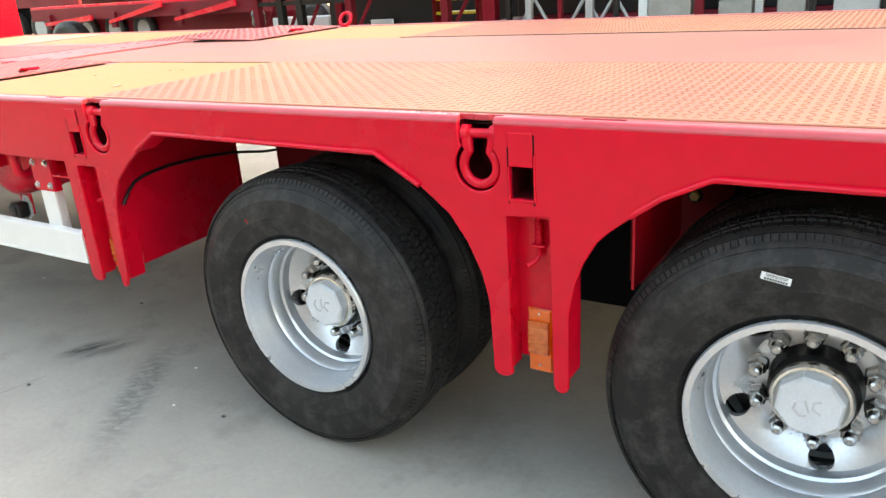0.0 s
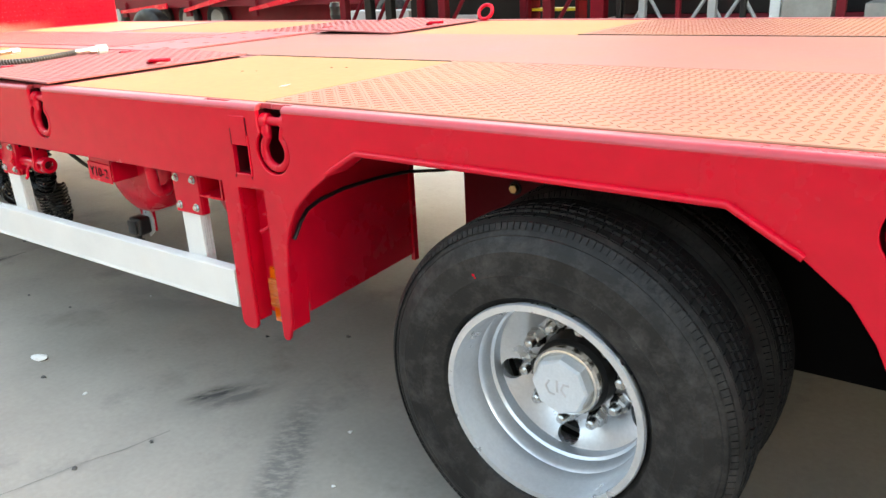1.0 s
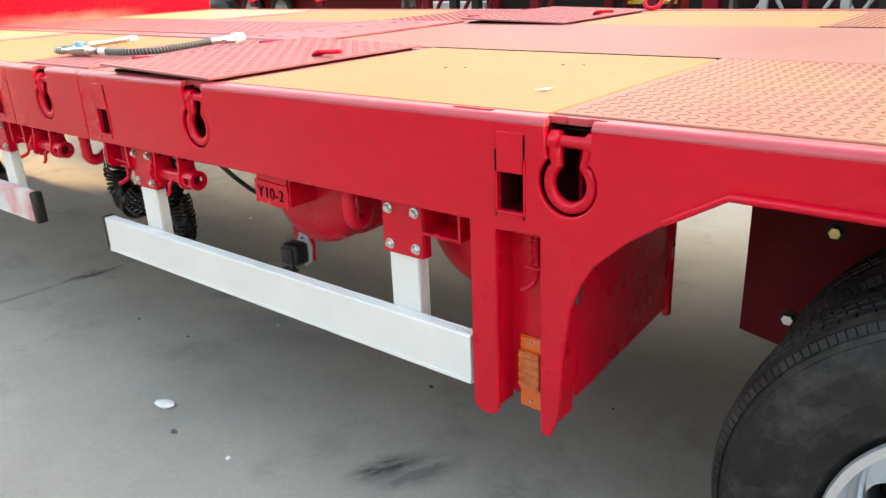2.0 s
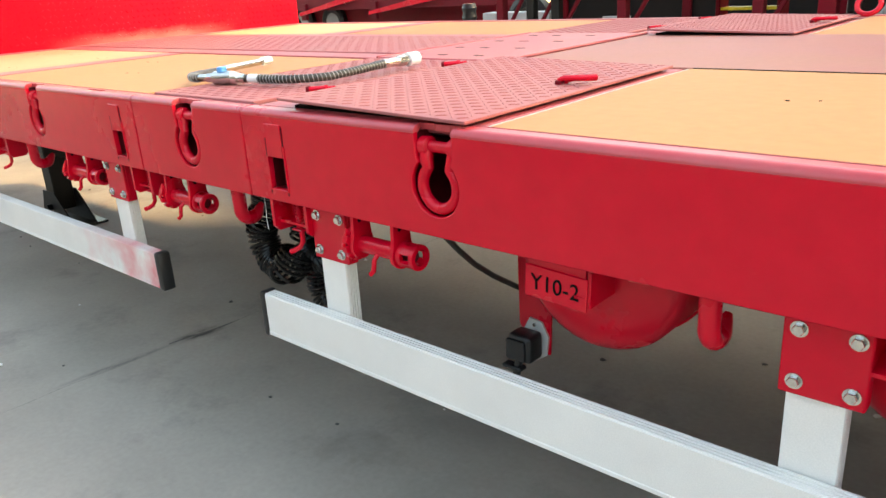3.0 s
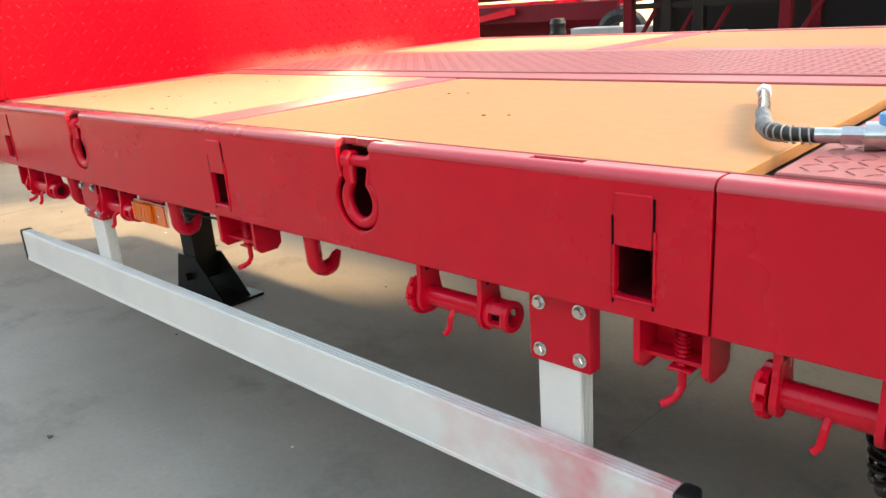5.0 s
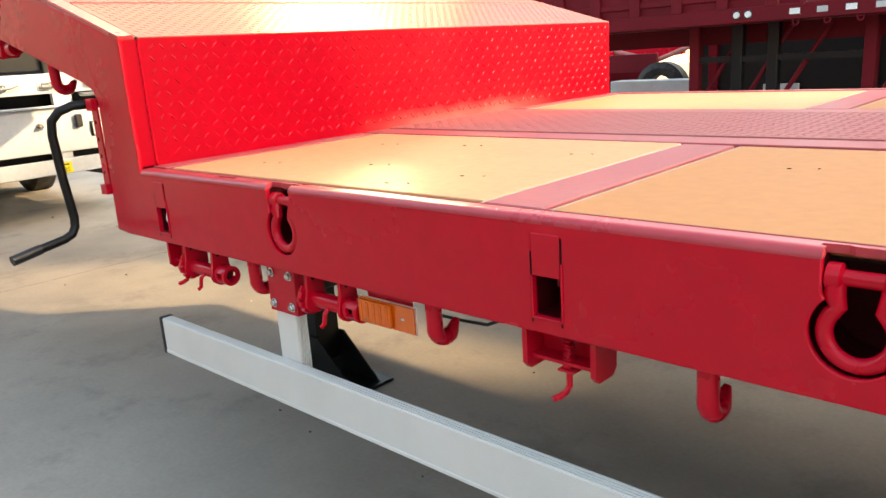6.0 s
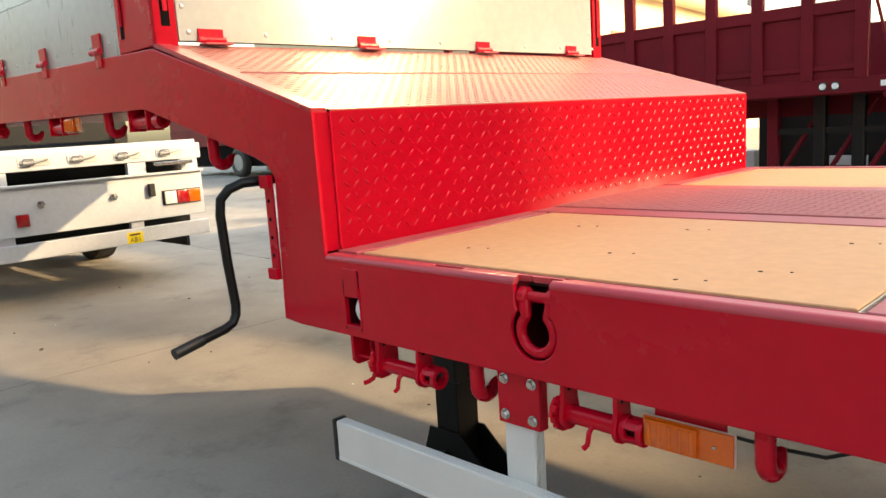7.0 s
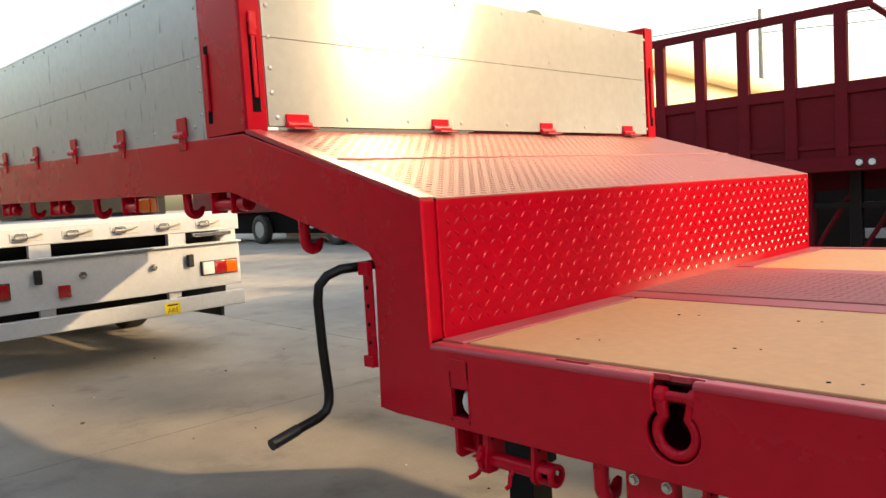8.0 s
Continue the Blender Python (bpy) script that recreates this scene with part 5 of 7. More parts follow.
part("side_leaf", shape(lambda b: add_box(b, (0.062, 0.004, -0.022), (0.066, 0.100, 0.040))), red, sign)
pocket_tube = thing("tube_bracket", "open red rectangular tube welded beside a column", "bracket", at=(-1.892, 0.03, 0.81))
part("tube", shape(lambda b: [add_box(b, (-0.052, 0, -0.028), (0.052, 0.16, -0.022)), add_box(b, (-0.052, 0, 0.032), (0.052, 0.16, 0.040)),
                              add_box(b, (-0.052, 0, -0.022), (-0.046, 0.16, 0.032)), add_box(b, (0.046, 0, -0.022), (0.052, 0.16, 0.032))]), red, pocket_tube, smooth=0)
plug = thing("trailer_socket", "black trailer socket on a grey plate and red bracket", "socket", at=(-2.640, 0.300, 0.738))
part("bracket", shape(lambda b: add_prism(b, [(-0.046, 0.25), (-0.044, -0.180), (-0.026, -0.235), (0.036, -0.245), (0.040, -0.150), (0.052, 0.25)], "y", 0.0, 0.006)), red, plug)
part("mount_plate", shape(lambda b: add_prism(b, [(-0.034, -0.205), (-0.014, -0.164), (0.018, -0.168), (0.036, -0.200), (0.030, -0.246), (-0.002, -0.270)], "y", -0.005, 0.0)), pale_grey, plug, "grey metal mounting plate")
part("socket_body", shape(lambda b: add_box(b, (-0.040, -0.058, -0.252), (0.024, -0.005, -0.186), 0.012, 3)), black, plug, "black plastic socket")
part("socket_lid", shape(lambda b: add_box(b, (-0.038, -0.064, -0.246), (0.012, -0.056, -0.196), 0.005, 2)), black, plug)
part("plate_screw", shape(lambda b: add_lathe(b, [(-0.003, 0), (-0.003, 0.004), (0.0, 0.0045)], (0.0, -0.005, -0.178), seg=10)), zinc, plug)
part("cable", shape(lambda b: add_tube(b, [(-0.018, -0.030, -0.235), (-0.026, -0.034, -0.270), (-0.034, -0.036, -0.310), (-0.040, -0.036, -0.345), (-0.042, -0.030, -0.375)], 0.0095, 12)), black, plug, "black cable hanging down")
for z in (-0.282, -0.322):
    part("cable_tie", shape(lambda b: add_box(b, (-0.062, -0.048, z), (-0.010, -0.024, z + 0.009), 0.002)), black, plug)
single("air_line", shape(lambda b: add_tube(b, [(-2.76, 0.08, 0.88), (-2.735, 0.11, 0.815), (-2.725, 0.15, 0.765), (-2.725, 0.20, 0.717), (-2.720, 0.26, 0.670), (-2.708, 0.33, 0.622), (-2.66, 0.38, 0.600), (-2.56, 0.48, 0.620), (-2.50, 0.60, 0.720), (-2.48, 0.66, 0.960)], 0.0065, 12)),
       rubber_hose, "black braided air line under the frame", "hose")


# ---- coiled hoses ----
def coil_path(guide, radius, pitch, per=16):
    """A helix wound round a chain of guide points."""
    pts = [Vector(p) for p in guide]
    dense = []
    for i in range(len(pts) - 1):
        p0, p1, p2, p3 = pts[max(i - 1, 0)], pts[i], pts[i + 1], pts[min(i + 2, len(pts) - 1)]
        for k in range(24):
            t = k / 24
            dense.append(0.5 * ((2 * p1) + (p2 - p0) * t + (2 * p0 - 5 * p1 + 4 * p2 - p3) * t * t + (3 * p1 - p0 - 3 * p2 + p3) * t ** 3))
    dense.append(pts[-1])
    run = [0.0]
    for a, c in zip(dense, dense[1:]):
        run.append(run[-1] + (c - a).length)
    out, side, turns = [], Vector((0, 1, 0)), run[-1] / pitch
    n = int(turns * per)
    j = 0
    for i in range(n + 1):
        s = run[-1] * i / n
        while j < len(run) - 2 and run[j + 1] < s:
            j += 1
        f = (s - run[j]) / max(run[j + 1] - run[j], 1e-6)
        p = dense[j].lerp(dense[j + 1], f)
        way = (dense[j + 1] - dense[j]).normalized()
        side = (side - way * side.dot(way)).normalized()
        up = way.cross(side)
        a = 2 * math.pi * i / per
        r = radius * (1 + 0.12 * math.sin(i * 0.013 + 1) + 0.05 * math.sin(i * 0.11))
        out.append(p + r * (math.cos(a) * side + math.sin(a) * up))
    return out


COILS = "coiled air hoses"
def bend(cx, cy, cz, r, a0, a1, n=9):
    return [(x, cy, z) for x, z in arc(cx, cz, r, a0, a1, n)]


for guide, radius in (([(-3.451, 0.24, 0.850), (-3.481, 0.235, 0.747)] + bend(-3.434, 0.220, 0.640, 0.085, 130, 285, 10) + [(-3.386, 0.24, 0.606)], 0.045),
                      ([(-3.370, 0.33, 0.850), (-3.340, 0.31, 0.709)] + bend(-3.358, 0.290, 0.632, 0.062, 62, -170, 12) + [(-3.430, 0.33, 0.664)], 0.039),
                      ([(-3.458, 0.36, 0.603), (-3.475, 0.365, 0.503)] + bend(-3.430, 0.370, 0.434, 0.046, 180, 360, 9) + [(-3.393, 0.36, 0.555)], 0.038)):
    coil_ob = thing("coiled_hose", "glossy black coiled air hose hanging under the deck", "hose", COILS, guide[0])
    shift = Matrix.Translation(-Vector(guide[0]))
    part("coil", shape(lambda b: add_tube(b, coil_path(guide, radius, 0.0138), 0.0052, 7)), coil_black, coil_ob).matrix_parent_inverse = shift
    top = Vector(guide[0])
    part("end_fitting", shape(lambda b: add_tube(b, [top, top + Vector((0, 0, 0.04))], 0.011, 10)), brass, coil_ob, "brass end fitting").matrix_parent_inverse = shift
single("thread", shape(lambda b: add_tube(b, [(-3.222, 0.04, 0.85), (-3.220, 0.04, 0.81), (-3.223, 0.04, 0.78), (-3.221, 0.04, 0.755)], 0.0009, 6)), paper, "white thread hanging from the frame", "thread")

single("brake_hose", shape(lambda b: add_tube(b, [(-1.584, 0.030, 0.718), (-1.590, 0.062, 0.752), (-1.597, 0.095, 0.774), (-1.599, 0.145, 0.787), (-1.603, 0.240, 0.792), (-1.608, 0.380, 0.785), (-1.616, 0.540, 0.766), (-1.600, 0.680, 0.738), (-1.500, 0.950, 0.720), (-1.300, 1.200, 0.780), (-1.200, 1.300, 0.990)], 0.0052, 12)),
       black, "black brake hose clipped along the mudguard plate", "hose")
cable_ob = thing("marker_cable", "black cable and junction box behind a side marker", "cable", at=(-5.06, 0.12, 0.80))
part("cable", shape(lambda b: add_tube(b, [(-0.13, -0.02, -0.012), (-0.05, 0.0, -0.022), (0.02, 0.0, -0.018), (0.07, 0.0, 0.006), (0.10, 0.01, 0.05)], 0.0035, 8)), black, cable_ob)
part("junction_box", shape(lambda b: add_box(b, (-0.05, 0.03, -0.005), (0.03, 0.10, 0.05), 0.004)), black, cable_ob)
# ---- landing leg and crank ----
leg = thing("landing_leg", "black landing leg with spread foot on the concrete", "landing leg", at=(-6.61, 0.86, 0))
part("outer_tube", shape(lambda b: add_box(b, (-0.075, -0.075, 0.40), (0.075, 0.075, 1.30), 0.006)), black_paint, leg)
part("inner_tube", shape(lambda b: add_box(b, (-0.058, -0.058, 0.08), (0.058, 0.058, 0.42), 0.004)), black_paint, leg)
part("foot_plate", shape(lambda b: add_box(b, (-0.17, -0.13, 0.0), (0.30, 0.13, 0.014), 0.003)), black_paint, leg)
for y in (-0.07, 0.062):
    part("foot_gusset", shape(lambda b: add_prism(b, [(-0.15, 0.014), (0.28, 0.014), (0.075, 0.20), (-0.085, 0.20)], "y", y, y + 0.008)), black_paint, leg)
part("foot_pin", shape(lambda b: add_tube(b, [(0, -0.10, 0.10), (0, 0.10, 0.10)], 0.020, 14)), black_paint, leg)
part("brace", shape(lambda b: add_tube(b, [(-0.05, 0.0, 0.85), (-0.55, 0.30, 1.42)], 0.022, 12)), black_paint, leg)
crank = thing("crank_handle", "black bent crank handle beside a red holder strip", "crank", at=(-6.50, 0.0, 1.23))
base = Matrix.Translation((6.50, 0.0, -1.23))
part("handle", shape(lambda b: add_tube(b, [(-6.47, 0.10, 1.236), (-6.472, 0.02, 1.234), (-6.490, -0.035, 1.232), (-6.505, -0.070, 1.218), (-6.518, -0.090, 1.192), (-6.522, -0.094, 1.150), (-6.526, -0.086, 1.02), (-6.528, -0.074, 0.895),
     (-6.528, -0.077, 0.866), (-6.526, -0.090, 0.846), (-6.524, -0.116, 0.835), (-6.514, -0.222, 0.817)], 0.0135, 14)), black_paint, crank).matrix_parent_inverse = base
part("grip", shape(lambda b: add_tube(b, [(-6.517, -0.190, 0.8225), (-6.508, -0.276, 0.807)], 0.0155, 14)), black, crank).matrix_parent_inverse = base
b = bmesh.new()
add_box(b, (-6.440, 0.000, 0.965), (-6.402, 0.006, 1.250), 0.001)
add_box(b, (-6.444, -0.012, 0.965), (-6.404, 0.000, 0.995), 0.001)
add_box(b, (-6.444, -0.012, 1.215), (-6.404, 0.000, 1.250), 0.001)
part("holder", b, red, crank, "red perforated holder strip").matrix_parent_inverse = base
for z in (1.03, 1.08, 1.13, 1.18):
    part("hole", shape(lambda b: add_lathe(b, [(-0.0005, 0), (-0.0005, 0.006), (0.0004, 0.006)], (-6.424, 0.000, z), seg=12)), dark_gap, crank, smooth=0).matrix_parent_inverse = base


# ---- hydraulic hose and cover latches on the deck ----
hose = thing("hydraulic_hose", "black spring-wound hydraulic hose with steel fittings lying on the deck", "hose", at=(-3.5, 0.25, DZ))
base = Matrix.Translation((3.5, -0.25, -DZ))
HZ = DZ + 0.020


def hput(name, b, mat, label=""):
    part(name, b, mat, hose, label).matrix_parent_inverse = base


long_run = [(-3.440, 0.225, HZ), (-3.39, 0.232, HZ), (-3.34, 0.245, HZ), (-3.30, 0.275, HZ), (-3.275, 0.320, HZ), (-3.262, 0.380, HZ + 0.004), (-3.258, 0.450, HZ + 0.008), (-3.260, 0.500, HZ + 0.010)]
hput("hose_body", shape(lambda b: add_tube(b, long_run, 0.0105, 14)), rubber_hose)
hput("wire_wrap", shape(lambda b: add_tube(b, coil_path(long_run, 0.0112, 0.0105, 12), 0.0010, 6)), grey_steel, "steel spring wire wrap")
short_run = [(-3.655, 0.185, HZ), (-3.685, 0.182, HZ), (-3.712, 0.195, HZ), (-3.735, 0.230, HZ), (-3.750, 0.270, HZ), (-3.775, 0.330, HZ)]
hput("hose_body", shape(lambda b: add_tube(b, short_run, 0.0095, 14)), rubber_hose)
hput("wire_wrap", shape(lambda b: add_tube(b, coil_path(short_run, 0.0102, 0.010, 12), 0.0012, 6)), grey_steel, "steel spring wire wrap")
for a, c, r, m in (((-3.655, 0.185, HZ), (-3.625, 0.192, HZ), 0.010, zinc), ((-3.625, 0.192, HZ), (-3.600, 0.198, HZ), 0.013, zinc), ((-3.600, 0.198, HZ), (-3.535, 0.213, HZ + 0.002), 0.018, zinc),
                   ((-3.535, 0.213, HZ), (-3.515, 0.216, HZ), 0.017, chrome), ((-3.515, 0.216, HZ), (-3.490, 0.220, HZ), 0.012, zinc), ((-3.490, 0.220, HZ), (-3.475, 0.221, HZ), 0.010, black),
                   ((-3.475, 0.221, HZ), (-3.440, 0.225, HZ), 0.012, paper), ((-3.260, 0.500, HZ + 0.010), (-3.264, 0.560, HZ + 0.010), 0.012, zinc), ((-3.264, 0.560, HZ + 0.010), (-3.268, 0.600, HZ + 0.010), 0.015, zinc),
                   ((-3.268, 0.600, HZ + 0.010), (-3.270, 0.640, HZ + 0.010), 0.019, silver_cap), ((-3.775, 0.330, HZ), (-3.800, 0.400, HZ), 0.011, zinc), ((-3.800, 0.400, HZ), (-3.850, 0.530, HZ), 0.010, zinc), ((-3.850, 0.530, HZ), (-3.866, 0.575, HZ), 0.013, silver_cap)):
    hput("fitting", shape(lambda b: add_tube(b, [a, c], r, 18 if r > 0.0155 else (6 if r > 0.0125 else 14))), m)
hput("valve_cap", shape(lambda b: add_lathe(b, [(0, 0), (0, 0.013), (0.012, 0.013), (0.014, 0.010), (0.014, 0)], (-3.575, 0.205, HZ + 0.016), axis="z", seg=18)), blue, "blue plastic cap")


def build_latch(x, y, z, turn):
    ob = thing("cover_latch", "small red barrel latch on the deck cover", "latch", "deck cover latches", (x, y, z))
    ob.rotation_euler = (0, 0, radians(turn))
    ob.scale = (0.80, 0.80, 0.80)
    part("base", shape(lambda b: [add_box(b, (-0.036, -0.012, 0), (-0.006, 0.010, 0.003), 0.001), add_box(b, (0.006, -0.008, 0), (0.044, 0.012, 0.003), 0.001)]), red_dark, ob)
    part("barrel", shape(lambda b: add_tube(b, [(0.0, -0.030, 0.012), (0.0, 0.028, 0.014)], 0.0085, 12)), red, ob)
    part("bolt_end", shape(lambda b: add_tube(b, [(0.0, 0.028, 0.014), (0.0, 0.052, 0.015)], 0.0062, 12)), red, ob)
    part("collar", shape(lambda b: add_tube(b, [(0.0, 0.020, 0.0138), (0.0, 0.027, 0.014)], 0.0102, 12)), red, ob)
    part("knob", shape(lambda b: add_lathe(b, [(-0.034, 0), (-0.036, 0.0090), (-0.026, 0.0108), (-0.024, 0.0)], (0, 0, 0.012), seg=14)), red_dark, ob)


for x, y, z in ((-3.146, 0.176, DZ + 0.004), (-3.156, 0.660, DZ + 0.004), (-3.135, 1.830, DZ + 0.004), (-3.125, 2.270, DZ + 0.004)):
    build_latch(x, y, z, -62)
for x, y in ((-2.622, 0.440), (-2.600, 2.055)):
    ob = thing("lift_handle", "red folding lift handle on the cover plate", "handle", "cover handles", (x, y, DZ + 0.010))
    part("bar", shape(lambda b: add_tube(b, [(-0.034, -0.016, 0.0), (-0.034, -0.014, 0.010), (-0.024, -0.012, 0.014), (0.030, 0.006, 0.014), (0.038, 0.012, 0.014), (0.036, 0.020, 0.014), (-0.010, 0.006, 0.013), (-0.026, 0.002, 0.008), (-0.030, 0.000, 0.0)], 0.0062, 10)), red, ob)
    part("bracket", shape(lambda b: add_box(b, (-0.042, -0.022, 0), (-0.028, 0.004, 0.010), 0.002)), red_dark, ob)
ob = thing("lashing_ring", "red lashing ring standing up at the deck edge", "ring", at=(-2.555, 2.455, DZ))
part("ring", shape(lambda b: add_tube(b, [(0.042 * math.cos(radians(a)), 0.01 + 0.02 * math.sin(radians(a)), 0.046 + 0.036 * math.sin(radians(a))) for a in range(0, 361, 15)], 0.010, 10)), red, ob)


# ---- boards and posts on the gooseneck ----
def rivets(parent, spots, base, r=0.009):
    for axis, p in spots:
        if axis == "x":
            bm = shape(lambda q: add_lathe(q, [(0.0, r), (0.003, r * 0.8), (0.005, r * 0.35), (0.0055, 0)], p, axis="x", seg=10))
        else:
            bm = shape(lambda q: add_lathe(q, [(0.0, r), (-0.003, r * 0.8), (-0.005, r * 0.35), (-0.0055, 0)], p, axis="y", seg=10))
        part("rivet", bm, galv, parent).matrix_parent_inverse = base


HX = -6.985
ob = thing("head_board", "bright galvanised sheet-metal board across the gooseneck", "board", "galvanised boards on the gooseneck", (HX, 1.25, 1.66))
base = Matrix.Translation((-HX, -1.25, -1.66))
for z0, z1 in ((1.672, 1.958), (1.960, 2.200)):
    part("sheet", shape(lambda b: add_box(b, (HX - 0.03, 0.085, z0), (HX, 2.435, z1), 0.0008)), galv, ob).matrix_parent_inverse = base
spots = [("x", (HX, 0.12 + 0.29 * k, 1.70)) for k in range(9)] + [("x", (HX, 0.12 + 0.29 * k, 2.175)) for k in range(9)]
spots += [("x", (HX, y, z)) for y in (0.105, 2.415) for z in (1.78, 1.86, 1.96, 2.06, 2.14)] + [("x", (HX, y, 1.99)) for y in (0.8, 1.6)]
rivets(ob, spots, base)
ob = thing("side_board", "dull galvanised sheet-metal side board along the gooseneck", "board", "galvanised boards on the gooseneck", (-8.9, 0.02, 1.70))
base = Matrix.Translation((8.9, -0.02, -1.70))
for a0, a1 in ((-0.018, 0.268), (0.270, 0.530)):
    b = bmesh.new()
    add_prism(b, [(-7.255, 1.668 + a0), (-10.55, 1.740 + a0), (-10.55, 1.740 + a1), (-7.255, 1.668 + a1)], "y", 0.004, 0.034)
    part("sheet", b, galv_side, ob, smooth=0).matrix_parent_inverse = base
spots = []
for k in range(20):
    x = -7.33 - 0.165 * k
    lift = (-7.255 - x) * 0.022
    spots += [("y", (x, 0.004, 1.700 + lift)), ("y", (x, 0.004, 2.180 + lift))]
    if k % 3 == 0:
        spots.append(("y", (x, 0.004, 1.939 + lift)))
spots += [("y", (-7.275, 0.004, z)) for z in (1.74, 1.82, 1.90, 2.0, 2.1)]
rivets(ob, spots, base, 0.007)
part("top_edge", shape(lambda b: add_tube(b, [(-7.255, 0.012, 2.200), (-10.55, 0.012, 2.272)], 0.010, 10)), galv, ob).matrix_parent_inverse = base


def build_corner_post(y0, y1, name_label):
    ob = thing("corner_post", name_label, "post", "corner posts of the gooseneck", (-7.1, y0, 1.65))
    base = Matrix.Translation((7.1, -y0, -1.65))
    part("post_body", shape(lambda b: add_box(b, (-7.250, y0, 1.655), (-6.992, y1, 2.240), 0.003)), red, ob).matrix_parent_inverse = base
    part("front_strip", shape(lambda b: add_box(b, (-6.992, y0 + 0.002, 1.650), (-6.978, y1 + 0.018, 2.240), 0.002)), red_clean, ob).matrix_parent_inverse = base
    part("latch_slot", shape(lambda b: add_box(b, (-6.9785, y0 + 0.026, 1.715), (-6.977, y0 + 0.056, 2.00), 0.0005)), dark_gap, ob).matrix_parent_inverse = base
    part("latch_bar", shape(lambda b: add_box(b, (-6.9775, y0 + 0.034, 1.760), (-6.970, y0 + 0.049, 1.965), 0.003)), red, ob).matrix_parent_inverse = base
    part("latch_hook", shape(lambda b: add_box(b, (-6.9775, y0 + 0.028, 1.955), (-6.966, y0 + 0.055, 2.030), 0.003)), red, ob).matrix_parent_inverse = base
    part("side_slot", shape(lambda b: add_box(b, (-7.222, y0 - 0.0012, 1.700), (-7.195, y0 + 0.002, 1.96), 0.0005)), dark_gap, ob).matrix_parent_inverse = base
    part("side_bar", shape(lambda b: add_box(b, (-7.216, y0 - 0.010, 1.74), (-7.199, y0, 1.93), 0.002)), red, ob).matrix_parent_inverse = base


build_corner_post(0.001, 0.060, "red box-section corner post with a recessed latch")
build_corner_post(2.440, 2.500, "red box-section corner post with a recessed latch")


def build_hinge(x, y, z, facing, h=0.055):
    ob = thing("board_hinge", "red painted board hinge", "hinge", "board hinges", (x, y, z))
    if facing == "x":
        part("leaf", shape(lambda b: add_box(b, (0.0, -0.045, 0.012), (0.006, 0.045, h), 0.001)), red, ob)
        part("knuckle", shape(lambda b: add_tube(b, [(0.010, -0.048, 0.010), (0.010, 0.048, 0.010)], 0.010, 12)), red, ob)
        part("lower_leaf", shape(lambda b: add_box(b, (0.002, -0.045, -0.008), (0.050, 0.055, -0.002), 0.001)), red_deck, ob)
    else:
        part("leaf", shape(lambda b: add_box(b, (-0.035, -0.006, 0.010), (0.035, 0.0, h + 0.01), 0.001)), red, ob)
        part("knuckle", shape(lambda b: add_tube(b, [(-0.040, -0.011, 0.004), (0.040, -0.011, 0.004)], 0.011, 12)), red, ob)
        part("lower_leaf", shape(lambda b: add_box(b, (-0.025, -0.006, -0.050), (0.025, 0.0, 0.0), 0.001)), red, ob)


for y in (0.195, 0.865, 1.55, 2.24):
    build_hinge(HX + 0.001, y, 1.666, "x", 0.046)
for k in range(6):
    x = -7.42 - 0.55 * k
    build_hinge(x, -0.0005, 1.668 + (-7.255 - x) * 0.022 + 0.006, "y")


# fittings under the gooseneck
for k, x in enumerate((-7.50, -8.40, -9.33)):
    build_hook(x, 0.035, 1.478 + (-7.12 - x) * 0.0155)
build_hook(-6.745, 0.03, 1.365)


def build_neck_winch(x, z):
    ob = thing("strap_winch", "red strap winch under the gooseneck", "winch", "strap winches under the frame", (x, 0.04, z))
    part("drum", shape(lambda b: add_tube(b, [(-0.07, 0, -0.045), (0.07, 0, -0.045)], 0.022, 16)), red, ob)
    for dx in (-0.075, 0.06):
        part("cheek", shape(lambda b: add_box(b, (dx, -0.03, -0.075), (dx + 0.008, 0.03, 0.0), 0.002)), red, ob)
    part("capstan_ring", shape(lambda b: add_lathe(b, [(0.09, 0.014), (0.09, 0.025), (0.13, 0.025), (0.13, 0.014)], (0, 0, -0.045), axis="x", seg=18, closed=True)), red, ob)


for x in (-7.20, -7.98, -8.90, -9.75):
    build_neck_winch(x, 1.470 + max(0, -7.12 - x) * 0.0155)
build_marker(-7.87, -7.72, 1.415, 1.470, 0.02, False)

# litter and dirt lying about
random.seed(7)
b = bmesh.new()
bmesh.ops.create_icosphere(b, subdivisions=2, radius=0.03)
for v in b.verts:
    w = v.co + 0.012 * noise.noise_vector(v.co * 45)
    v.co = Vector((-3.042 + w.x * 1.15 + w.y * 0.3, -0.015 + w.y * 0.75, max(0.001, 0.008 + w.z * 0.35)))
single("paper_scrap", b, paper, "crumpled white paper scrap on the concrete", "litter", smooth=0)
b = bmesh.new()
grow(b, [(-1.800, 0.232, DZ - 0.0015), (-1.768, 0.226, DZ + 0.002), (-1.762, 0.244, DZ + 0.006), (-1.780, 0.252, DZ + 0.002), (-1.798, 0.246, DZ - 0.001)], [(0, 1, 2), (0, 2, 3), (0, 3, 4)])
single("paper_scrap", b, paper, "small pale paper scrap on the wood panel", "litter")
